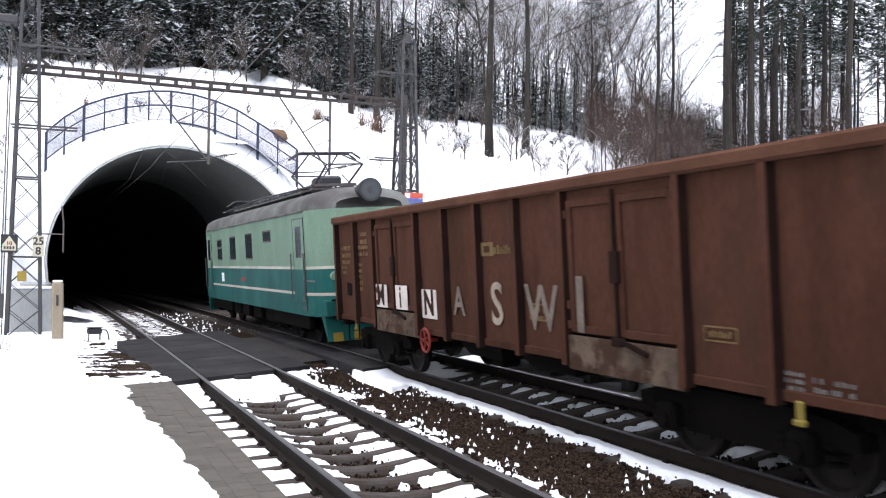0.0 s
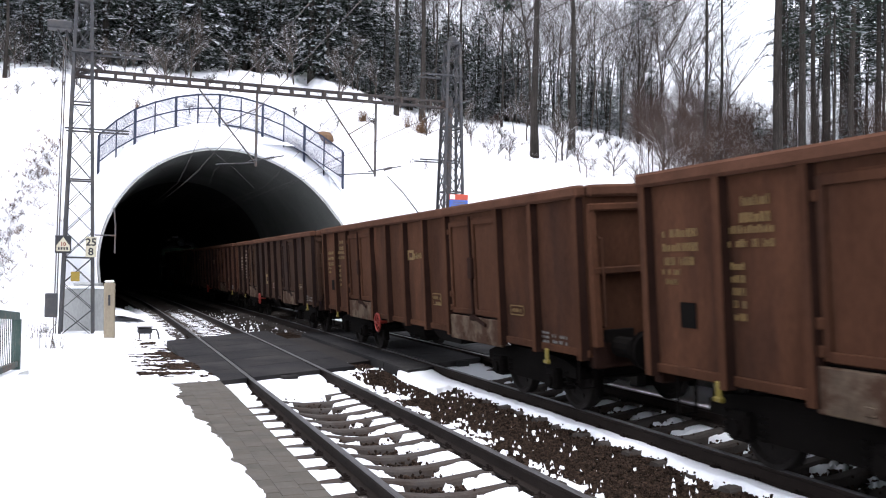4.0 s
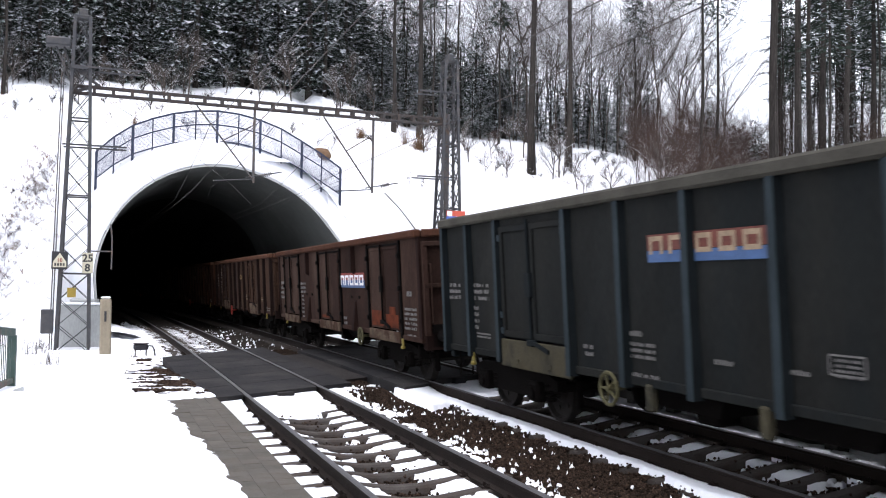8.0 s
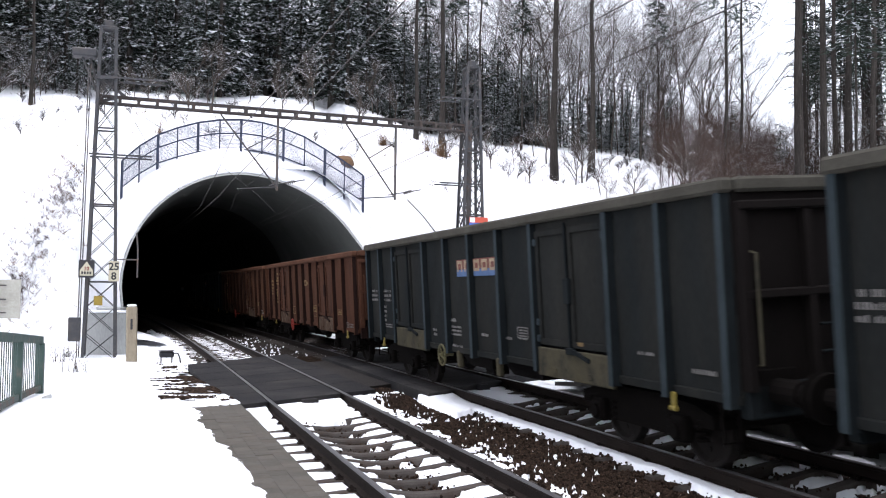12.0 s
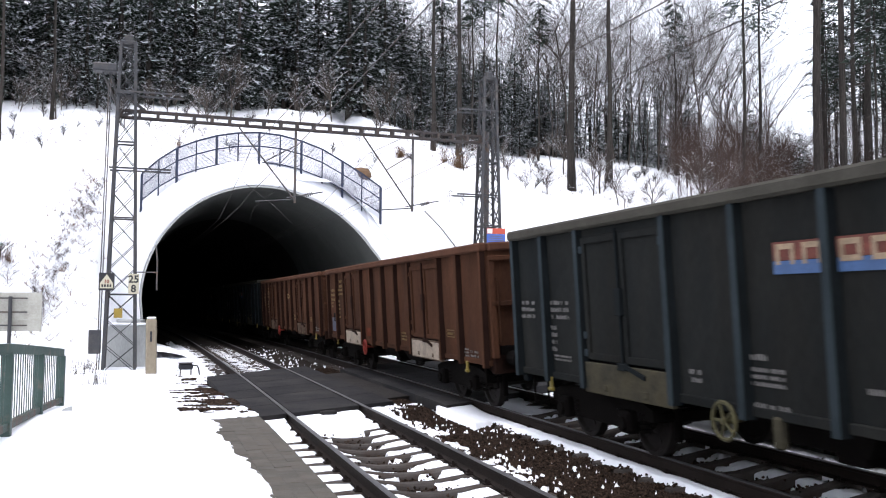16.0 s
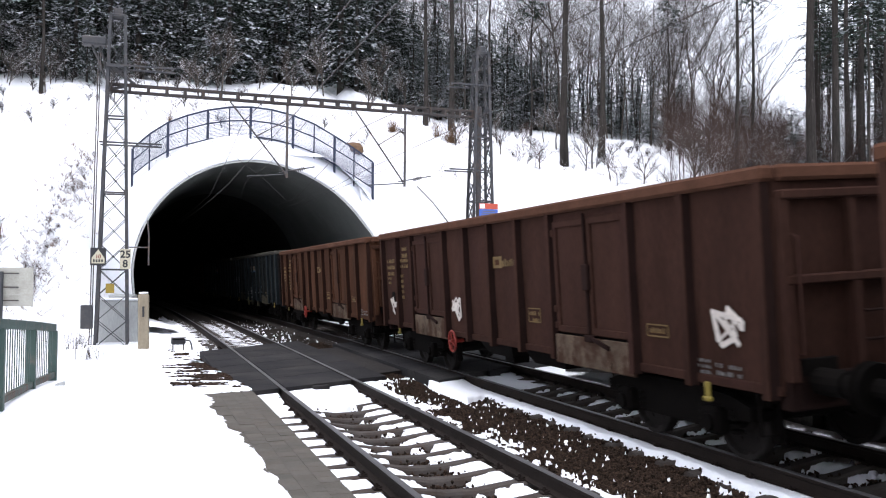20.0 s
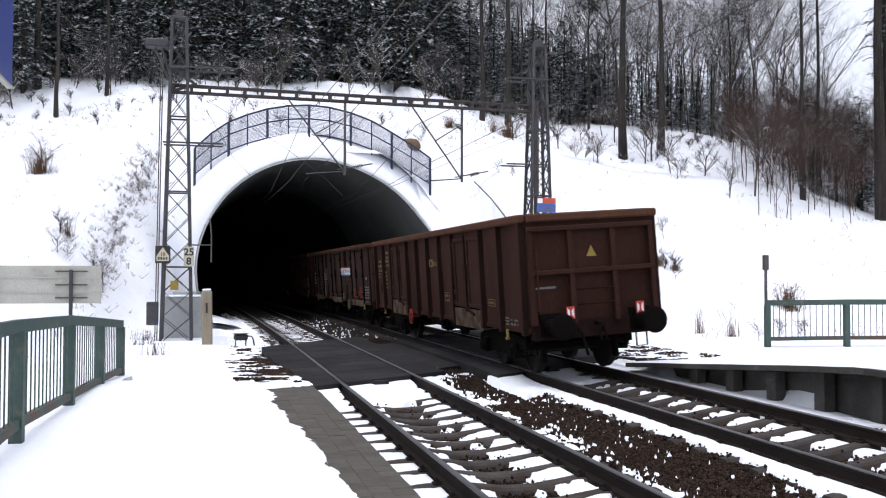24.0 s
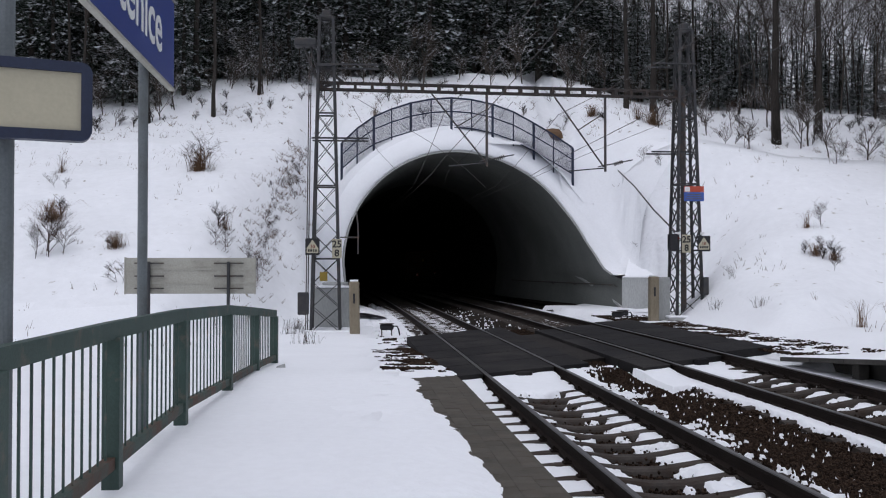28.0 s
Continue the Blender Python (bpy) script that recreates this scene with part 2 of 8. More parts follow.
LOCO_DARK = material("loco_teal_green", (0.0032, 0.0790, 0.0688), rough=0.65, dark=0.65, scale=0.9, fine=40, bump=0.05, streak=2.5,
                     stain=(0.02, 0.10, 0.09), stain_scale=0.8, stain_at=0.62, spec=0.2)
LOCO_ROOF = material("sooty_roof", (0.055, 0.050, 0.046), rough=0.8, dark=0.6, scale=0.8, fine=30, bump=0.15,
                     stain=(0.16, 0.17, 0.155), stain_scale=0.7, stain_at=0.58, stain_soft=0.2)
BARK = material("pine_bark", (0.050, 0.043, 0.038), rough=0.95, dark=0.5, scale=3, fine=18, bump=1.0, streak=4.0, grain=0.3, vary=0.2, depth=0.05, spec=0.15)
TWIG = material("grey_twigs", (0.080, 0.067, 0.058), rough=0.95, dark=0.7, scale=3, fine=20, bump=0.0, vary=0.2, spec=0.15)
RUSTTWIG = material("reddish_twigs", (0.056, 0.037, 0.029), rough=0.95, dark=0.7, scale=3, fine=20, bump=0.0, vary=0.2, spec=0.15)
NEEDLE = material("spruce_needles", (0.058, 0.080, 0.060), rough=0.85, dark=0.5, scale=1.2, fine=9, bump=0.0, vary=0.25, grain=0.3, spec=0.2)
THINSNOW = material("thin_snow_on_needles", (0.62, 0.64, 0.67), rough=0.75, dark=0.6, scale=1.5, fine=14, bump=0.0, grain=0.25, spec=0.2)
DEADGRASS = material("dead_grass", (0.17, 0.105, 0.062), rough=0.95, dark=0.6, scale=3, fine=20, bump=0.0, vary=0.2, spec=0.15)
GLASS = material("dark_cab_glass", (0.03, 0.035, 0.04), rough=0.12, dark=0.9, scale=1, fine=20, bump=0.0, grain=0.0, spec=0.6)
MESHWIRE = bpy.data.materials.new("wire_netting")
MESHWIRE.use_nodes = True
mw = MESHWIRE.node_tree
mw.nodes["Principled BSDF"].inputs["Base Color"].default_value = (0.11, 0.115, 0.15, 1)
mw.nodes["Principled BSDF"].inputs["Roughness"].default_value = 0.7
OLDCONCRETE = material("old_dark_concrete", (0.085, 0.080, 0.073), rough=0.9, dark=0.6, scale=1.5, fine=30, bump=0.4, stain=(0.045, 0.043, 0.039), stain_scale=1.2, stain_at=0.52, spec=0.1)
FAINT = material("faint_graffiti_paint", (0.165, 0.125, 0.095), rough=0.75, dark=0.55, scale=4, fine=25, bump=0.0, grain=0.2)
DULLYELLOW = material("dirty_yellow_paint", (0.20, 0.15, 0.02), rough=0.6, dark=0.6, scale=3, fine=50, bump=0.1)
BEAMSTEEL = material("rusty_beam_steel", (0.050, 0.044, 0.042), rough=0.8, metal=0.1, dark=0.65, scale=3, fine=60, bump=0.15, stain=(0.07, 0.045, 0.032), stain_scale=4, stain_at=0.6)
SIGNPOLE = material("painted_sign_pole", (0.15, 0.17, 0.18), rough=0.6, dark=0.8, scale=3, fine=60, bump=0.1, stain=(0.10, 0.11, 0.11), stain_scale=2, stain_at=0.58)


# ---- small mesh kit ----
class Geo:
    """Collects vertices and faces of one mesh; mi is the material slot of the faces that follow."""

    def __init__(self):
        self.v, self.f, self.m, self.mi = [], [], [], 0

    def face(self, *idx):
        self.f.append(idx)
        self.m.append(self.mi)

    def poly(self, pts):
        b = len(self.v)
        self.v.extend(tuple(p) for p in pts)
        self.face(*range(b, b + len(pts)))
        return self

    def hexa(self, pts):
        """Eight corners: four below, four above, both counter-clockwise seen from above."""
        b = len(self.v)
        self.v.extend(tuple(p) for p in pts)
        for q in ((3, 2, 1, 0), (4, 5, 6, 7), (0, 1, 5, 4), (1, 2, 6, 5), (2, 3, 7, 6), (3, 0, 4, 7)):
            self.face(*(b + i for i in q))
        return self

    def box(self, x0, y0, z0, x1, y1, z1, c=0.0):
        """A box; c: chamfer of all its edges."""
        c = min(c, (x1 - x0) * 0.45, (y1 - y0) * 0.45, (z1 - z0) * 0.45)
        if c <= 0:
            return self.hexa([(x0, y0, z0), (x1, y0, z0), (x1, y1, z0), (x0, y1, z0), (x0, y0, z1), (x1, y0, z1), (x1, y1, z1), (x0, y1, z1)])
        b, idx = len(self.v), {}
        lo, hi = (x0, y0, z0), (x1, y1, z1)
        for sx in (0, 1):
            for sy in (0, 1):
                for sz in (0, 1):
                    s = (sx, sy, sz)
                    for ax in range(3):
                        p = [(hi if s[k] else lo)[k] + (0 if k == ax else (-c if s[k] else c)) for k in range(3)]
                        idx[s, ax] = len(self.v)
                        self.v.append(tuple(p))
        for ax in range(3):
            o = [k for k in range(3) if k != ax]
            for side in (0, 1):
                ring = []
                for a, d in ((0, 0), (1, 0), (1, 1), (0, 1)):
                    s = [0, 0, 0]
                    s[ax], s[o[0]], s[o[1]] = side, a, d
                    ring.append(idx[tuple(s), ax])
                flip = (side == 0) != (ax == 1)
                self.face(*(ring[::-1] if flip else ring))
        for ax in range(3):
            o = [k for k in range(3) if k != ax]
            for a in (0, 1):
                for d in (0, 1):
                    s0, s1 = [0, 0, 0], [0, 0, 0]
                    s0[ax], s1[ax] = 0, 1
                    for s in (s0, s1):
                        s[o[0]], s[o[1]] = a, d
                    s0, s1 = tuple(s0), tuple(s1)
                    q = (idx[s0, o[0]], idx[s1, o[0]], idx[s1, o[1]], idx[s0, o[1]])
                    self.face(*(q if (a == d) == (ax != 1) else q[::-1]))
        for sx in (0, 1):
            for sy in (0, 1):
                for sz in (0, 1):
                    s = (sx, sy, sz)
                    q = [idx[s, k] for k in range(3)]
                    self.face(*(q if (sx + sy + sz) % 2 else q[::-1]))
        return self

    def beam(self, p0, p1, w, h, up=(0, 0, 1)):
        """A bar of section w x h from p0 to p1."""
        p0, p1 = Vector(p0), Vector(p1)
        d = (p1 - p0).normalized()
        u = Vector(up)
        if abs(d.dot(u)) > 0.98:
            u = Vector((0, 1, 0))
        s = d.cross(u).normalized()
        t = s.cross(d)
        s, t = s * (w / 2), t * (h / 2)
        return self.hexa([p0 - s - t, p0 + s - t, p1 + s - t, p1 - s - t, p0 - s + t, p0 + s + t, p1 + s + t, p1 - s + t])

    def tube(self, pts, radii, n=8, caps=True):
        """A round bar along points."""
        pts = [Vector(p) for p in pts]
        if not isinstance(radii, (list, tuple)):
            radii = [radii] * len(pts)
        b = len(self.v)
        side = None
        for i, p in enumerate(pts):
            d = (pts[min(i + 1, len(pts) - 1)] - pts[max(i - 1, 0)]).normalized()
            if side is None:
                side = d.cross(Vector((0, 0, 1)) if abs(d.z) < 0.9 else Vector((1, 0, 0))).normalized()
            side = (side - d * side.dot(d)).normalized()
            up = side.cross(d)
            for k in range(n):
                a = 2 * math.pi * k / n
                self.v.append(tuple(p + (side * math.cos(a) + up * math.sin(a)) * radii[i]))
        for i in range(len(pts) - 1):
            for k in range(n):
                k2 = (k + 1) % n
                self.face(b + i * n + k, b + (i + 1) * n + k, b + (i + 1) * n + k2, b + i * n + k2)
        if caps:
            self.face(*(b + k for k in range(n)))
            e = b + (len(pts) - 1) * n
            self.face(*(e + k for k in reversed(range(n))))
        return self

    def grid(self, rows, closed=False):
        """A sheet through rows of points of equal length."""
        b, w = len(self.v), len(rows[0])
        for r in rows:
            self.v.extend(tuple(p) for p in r)
        for i in range(len(rows) - 1):
            for j in range(w if closed else w - 1):
                k = (j + 1) % w
                self.face(b + i * w + j, b + i * w + k, b + (i + 1) * w + k, b + (i + 1) * w + j)
        return self

    def extrude_y(self, outline, y0, y1):
        """A prism along y of an outline of (x, z)."""
        n, b = len(outline), len(self.v)
        self.v.extend((x, y0, z) for x, z in outline)
        self.v.extend((x, y1, z) for x, z in outline)
        for i in range(n):
            j = (i + 1) % n
            self.face(b + i, b + j, b + n + j, b + n + i)
        self.face(*(b + i for i in reversed(range(n))))
        self.face(*(b + n + i for i in range(n)))
        return self

    def moved(self, m, start=0):
        for i in range(start, len(self.v)):
            self.v[i] = tuple(m @ Vector(self.v[i]))
        return self

    def mesh(self, name, mats, smooth=False):
        me = bpy.data.meshes.new(name)
        me.from_pydata([tuple(map(float, p)) for p in self.v], [], self.f)
        for m in mats if isinstance(mats, (list, tuple)) else [mats]:
            me.materials.append(m)
        if isinstance(mats, (list, tuple)) and len(mats) > 1:
            me.polygons.foreach_set("material_index", self.m)
        if smooth:
            me.polygons.foreach_set("use_smooth", [True] * len(me.polygons))
        me.update()
        return me


def part(name, geo, mats, parent=None, label="", at=None, smooth=False):
    """Links a mesh as one object, under a thing or a part if given."""
    data = geo if isinstance(geo, bpy.types.Mesh) else geo.mesh(name, mats, smooth)
    ob = new(name, data)
    if parent is not None:
        ob.parent = parent
    if at is not None:
        ob.matrix_basis = at
    if label:
        ob["label"] = label
    return ob


def thing(name, label, category, at=None, group="", kind=""):
    """An Empty at a thing's base, to carry its parts."""
    ob = new(name)
    ob.empty_display_size = 0.3
    if at is not None:
        ob.matrix_basis = at
    return tagged(ob, label, category, group, kind)


def words(text, size, mats, depth=0.003, bold=0.0, extrude_from=None):
    """Lettering as a mesh in the xz plane, facing -y, centred."""
    cu = bpy.data.curves.new("lettering", "FONT")
    cu.body, cu.size, cu.extrude, cu.offset = text, size, depth, bold
    cu.align_x, cu.align_y = "CENTER", "CENTER"
    cu.resolution_u = 3
    ob = bpy.data.objects.new("lettering", cu)
    scene.collection.objects.link(ob)
    bpy.context.view_layer.update()
    me = bpy.data.meshes.new_from_object(ob.evaluated_get(bpy.context.evaluated_depsgraph_get()))
    bpy.data.objects.remove(ob)
    me.transform(pose(0, 0, 0, 90, 0, 0))
    me.materials.clear()
    me.materials.append(mats)
    return me


def smooth_step(a, b, x):
    t = np.clip((np.asarray(x, float) - a) / (b - a), 0, 1)
    return t * t * (3 - 2 * t)


def value_noise(x, y, scale, seed=0):
    """Smooth noise from 0 to 1 on arrays."""
    rng = np.random.default_rng(seed)
    table = rng.random((256, 256))
    x, y = np.asarray(x, float) / scale, np.asarray(y, float) / scale
    xi, yi = np.floor(x).astype(int), np.floor(y).astype(int)
    fx, fy = x - xi, y - yi
    fx, fy = fx * fx * (3 - 2 * fx), fy * fy * (3 - 2 * fy)
    g = lambda a, b: table[a % 256, b % 256]
    return (g(xi, yi) * (1 - fx) + g(xi + 1, yi) * fx) * (1 - fy) + (g(xi, yi + 1) * (1 - fx) + g(xi + 1, yi + 1) * fx) * fy


def cloud(x, y, scale, seed=0, octaves=4, fall=0.5):
    total, amp, norm = 0.0, 1.0, 0.0
    for k in range(octaves):
        total = total + amp * value_noise(x, y, scale / 2**k, seed + k)
        norm += amp
        amp *= fall
    return total / norm


# ---- plan: the two curved tracks ----
GAP = 3.85          # between the track centres
CANT = math.degrees(math.atan(0.066 / 1.505))
Y0, Y1 = -12.0, 70.0


def slope(y):
    y = np.clip(y, Y0, Y1)
    return -0.09322 - 2 * 0.0001115 * y - 3 * 3.649e-6 * y * y


def centre(y):
    c = np.clip(y, Y0, Y1)
    x = 3.04215 - 0.09322 * c - 0.0001115 * c**2 - 3.649e-6 * c**3
    return x + slope(y) * (np.asarray(y, float) - c)


def beside(y, off):
    """The plan point off metres to the right of the near track's centre at y."""
    s = slope(y)
    n = np.sqrt(1 + s * s)
    return centre(y) + off / n, y - off * s / n


def lateral(x, y):
    """How far a plan point lies to the right of the near track's centre line, roughly."""
    s = slope(y)
    return (x - centre(y)) / np.sqrt(1 + s * s)


LINE_Y = np.linspace(-420, 520, 9401)
LINE_X, LINE_YY = beside(LINE_Y, GAP)
LINE_S = np.concatenate([[0], np.cumsum(np.hypot(np.diff(LINE_X), np.diff(LINE_YY)))])
LINE_S -= np.interp(0.0, LINE_Y, LINE_S)


def on_far_track(s):
    """The plan point s metres along the far track."""
    return float(np.interp(s, LINE_S, LINE_X)), float(np.interp(s, LINE_S, LINE_YY))


# ---- ground: snowy cutting and wooded hillside ----
PORTAL_Y = 41.6


def hill(x, y):
    """The hillside as it would be without the cutting."""
    rise = 0.455 * (y - 24.6 - 3.2 * smooth_step(8, 15, x) + 1.2 * np.sin(x * 0.13 + 1.0) * smooth_step(4, 12, np.abs(x)) + 0.05 * np.abs(x))
    rise = np.maximum(rise, 0)
    cap = 27 - 19.5 * smooth_step(0.46, 0.70, x / np.maximum(y, 20))
    rise = cap * (1 - np.exp(-rise / cap * 1.12))
    rise = rise + 1.5 * smooth_step(44.5, 54, y) * (1 - smooth_step(5, 12, x)) * smooth_step(-24, -13, x)
    return rise + (0.7 * (cloud(x, y, 7.0, 3) - 0.5) + 0.35 * (cloud(x, y, 1.6, 13, 2) - 0.5)) * smooth_step(0.5, 4, rise)


def ground_height(x, y):
    x, y = np.asarray(x, float), np.asarray(y, float)
    u = lateral(x, y)
    left = 0.335 - 0.10 * smooth_step(12, 16, y) - 0.40 * smooth_step(13.5, 24, y)
    right = 0.05 + 0.22 * smooth_step(8.0, 10.5, x)
    flat = np.where(u < 1.9, left, right)
    flat = np.where((u > -2.35) & (u < GAP + 2.2), -0.52, flat)
    flat = flat + 0.03 * (cloud(x, y, 2.2, 9) - 0.5) * (np.abs(u - 2) > 4)
    h = hill(x, y)
    across = np.abs(u - GAP / 2)
    # the cutting's sides: a steep bank on the left, the bank behind the flared wing on the right
    bank_left = np.maximum(0, 0.62 * (y - 31.5) * smooth_step(-3.7, -5.2, u) + 1.3 * np.maximum(0, -u - 5.2))
    flank_right = np.maximum(0, u - 7.9 - 2.0 * smooth_step(31, 36, y)) * (0.62 + 0.75 * smooth_step(26, 38, y))
    wing = np.interp(y, [37.4, 38.6, 39.6, 41.2, 42.2, 45.0], [8.3, 8.0, 7.7, 7.45, 7.2, 6.6])
    crest = np.interp(y, [36.6, 37.8, 38.6, 39.4, 40.2, 41.0, 41.6, 42.5, 60], [0.2, 1.2, 1.5, 2.1, 3.1, 4.4, 5.3, 6.0, 20])
    behind = (crest + 1.1 * np.maximum(0, across - wing)) * smooth_step(0.0, 0.5, across - wing) * (y > 37.4)
    cut = np.where(u < GAP / 2, bank_left, np.maximum(flank_right, behind))
    # the mound over the vault
    cut = cut + (0.5 * (cloud(x, y, 2.4, 17, 3) - 0.5) + 0.25 * (cloud(x, y, 0.9, 19, 2) - 0.5)) * smooth_step(0.3, 2.0, cut)
    dome = 2.0 + np.sqrt(np.maximum(6.42**2 - across**2, 8.0)) + 0.75 * np.maximum(0, y - 42.5)
    over = np.maximum(np.where(across < 6.8, dome, 0), cut)
    front = y < PORTAL_Y + 0.6
    side = np.where(front, cut, over)
    soft = (1.6 + 2.2 * smooth_step(4, 8, u)) * smooth_step(0.3, 2.4, np.minimum(h, side)) * smooth_step(4.5, 6.5, across) + 0.01
    mix = np.clip(0.5 + 0.5 * (side - h) / soft, 0, 1)
    return flat * np.where(front, 1, 0) + side * (1 - mix) + h * mix - soft * mix * (1 - mix)


def build_ground():
    """One sheet to the horizon: fine round the cutting, coarse beyond."""
    far = [-1500, -900, -500, -300, -200, -140, -100, -80, -66]
    xs = np.array(far + list(np.arange(-56, 66, 0.45)) + [72, 84, 100, 140, 200, 300, 500, 900, 1500])
    ys = np.array([-1500, -900, -500, -300, -200, -120, -80, -60, -45, -34, -28] + list(np.arange(-22, 41.9, 0.45)) + [42.19, 42.21]
                  + list(np.arange(42.6, 74, 0.5)) + [76, 80, 86, 94, 105, 120, 150, 200, 300, 500, 900, 1500])
    gx, gy = np.meshgrid(xs, ys)
    gz = ground_height(gx, gy)
    w = len(xs)
    verts = np.stack([gx.ravel(), gy.ravel(), gz.ravel()], 1)
    faces, slots = [], []
    cx = (gx[:-1, :-1] + gx[1:, 1:]) / 2
    cy = (gy[:-1, :-1] + gy[1:, 1:]) / 2
    cu = lateral(cx, cy)
    hole = (cu > GAP / 2 - 5.7) & (cu < GAP / 2 + 7.0) & (np.abs(cy - 42.2) < 0.02)
    slopey = (gz[:-1, :-1] > 0.6) | (cy > 30)
    for i in range(len(ys) - 1):
        for j in range(w - 1):
            if hole[i, j]:
                continue
            faces.append((i * w + j, i * w + j + 1, (i + 1) * w + j + 1, (i + 1) * w + j))
            slots.append(1 if slopey[i, j] else 0)
    me = bpy.data.meshes.new("ground")
    me.from_pydata(verts.tolist(), [], faces)
    me.materials.append(SNOW)
    me.materials.append(SNOW_SLOPE)
    me.polygons.foreach_set("material_index", slots)
    me.polygons.foreach_set("use_smooth", [True] * len(faces))
    me.update()
    tagged(new("ground", me), "snow-covered ground rising to a wooded hillside", "ground", kind="structure")


build_ground()


# ---- trackbed, snow and ballast ----
def crossing_start(u):
    """Where along y the crossing's panels begin, u metres from the near track's centre."""
    return np.where(np.asarray(u) < 2, 16.6 + 0.66 * np.asarray(u), 17.3 + 0.74 * (np.asarray(u) - 3.0))


def bed_height(u):
    """The ballast's surface."""
    u = np.asarray(u, float)
    z = -0.262 - 0.03 * smooth_step(1.35, 1.9, u) * (1 - smooth_step(2.2, 2.6, u)) + 0.05 * smooth_step(3.0, 5.4, u)
    for c in (0.0, GAP):
        z = z - 0.05 * (1 - smooth_step(0.25, 0.6, np.abs(u - c)))
    z = z - 0.05 * smooth_step(-1.45, -1.9, u) - 0.12 * smooth_step(GAP + 1.9, GAP + 2.6, u)
    return z


def bed_rise(u, y):
    """The ballast between the tracks is heaped up to the crossing's panels."""
    u, y = np.asarray(u, float), np.asarray(y, float)
    return 0.11 * smooth_step(-1.3, 0.2, y - 17.2 - 0.74 * (u - 1.4)) * (1 - smooth_step(19.0, 20.5, y)) * smooth_step(1.05, 1.4, u) * (1 - smooth_step(GAP - 1.75, GAP - 1.45, u))


def build_bed():
    g = Geo()
    us = np.arange(-2.8, GAP + 2.7, 0.15)
    ys = np.concatenate([[-400, -200, -100, -60, -30, -15], np.arange(-10, 44, 0.2), np.arange(44, 130, 2.0), [160, 200, 300, 420]])
    for y in ys:
        px, py = beside(y, us)
        pz = bed_height(us) + (0.03 * (value_noise(us + y * 3.1, us * 0 + y, 0.12, 5) - 0.5) + bed_rise(us, y) if -10 < y < 44 else 0)
        g.v.extend(zip(px, py, pz))
    w = len(us)
    for i in range(len(ys) - 1):
        for j in range(w - 1):
            g.face(i * w + j, i * w + j + 1, (i + 1) * w + j + 1, (i + 1) * w + j)
    tagged(part("trackbed", g, BALLAST, smooth=True), "dark brown ballast bed under both tracks", "ballast", kind="structure")


build_bed()
SLEEPER_STEP = 0.606


def snow_field(u, y, x, yw):
    """Where snow lies on the trackbed (above 0), and where it is deep enough to hide the sleepers."""
    fine = cloud(x, yw, 0.13, 21, 3, 0.6) - 0.5
    mid = cloud(x, yw, 0.55, 31, 3) - 0.5
    far = u > GAP - 1.7
    v = np.where(far, u - GAP, u)
    a = np.abs(v)
    f = (np.abs(v + 0.05) - (0.34 + 0.6 * mid)) * 1.5 + fine * 1.7
    f = np.where(far & (a < 0.66), f - 0.16, f)
    f = np.where(a > 0.66, 0.04 + fine * 2.2 + mid * 1.4, f)
    f = np.where((v < -0.66) & (v > -1.48) & ~far, 0.5 + 0.3 * fine, f)
    speck = cloud(x, yw, 0.055, 27, 2, 0.7) - 0.5
    f = np.where((u > 1.3) & (u < GAP - 0.9), -0.29 - 0.36 * smooth_step(1.3, 1.8, u) + fine * 0.8 + speck * 2.2 + mid * 0.9, f)
    band = smooth_step(GAP - 1.14, GAP - 1.03, u + 0.16 * mid + 0.10 * fine) * (u < GAP - 0.6) * (y < crossing_start(u) + 0.5)
    f = f + band * (0.75 - f)
    f = np.where(v > 1.35, np.where(far, 0.2 + fine * 2.4, f), f)
    start = crossing_start(u)
    front = smooth_step(-1.95, -1.55, y - start + 0.8 * mid + 0.3 * fine) * (y < start + 0.5) * (1 - smooth_step(1.15, 1.35, u) * (u < GAP - 1.6))
    f = f + front * (0.8 - f)
    beyond = (y > start + 10) & (y < 60)
    f = np.where(beyond & (a < 1.45), np.where(a < 0.66, 0.25 + fine * 1.5, 0.1 + fine * 2.0) - 0.022 * np.maximum(0, y - 38), f)
    f = np.where(beyond & (u > 1.2) & (u < GAP - 0.86), -0.5 + fine * 2.0, f)
    f = np.where((u < -1.48), np.where(y > 13, 0.02 + fine * 2.4 + mid * 1.2, 0.3), f)
    f = np.where(y > PORTAL_Y + 2, f - 0.05 * (y - PORTAL_Y - 2), f)
    right = smooth_step(GAP + 0.84, GAP + 0.92, u) * smooth_step(10.8, 13.0, y + 2.0 * mid) * (y < start + 0.3)
    f = f + right * (0.8 - f)
    return f, np.maximum(np.maximum(band, front), right)


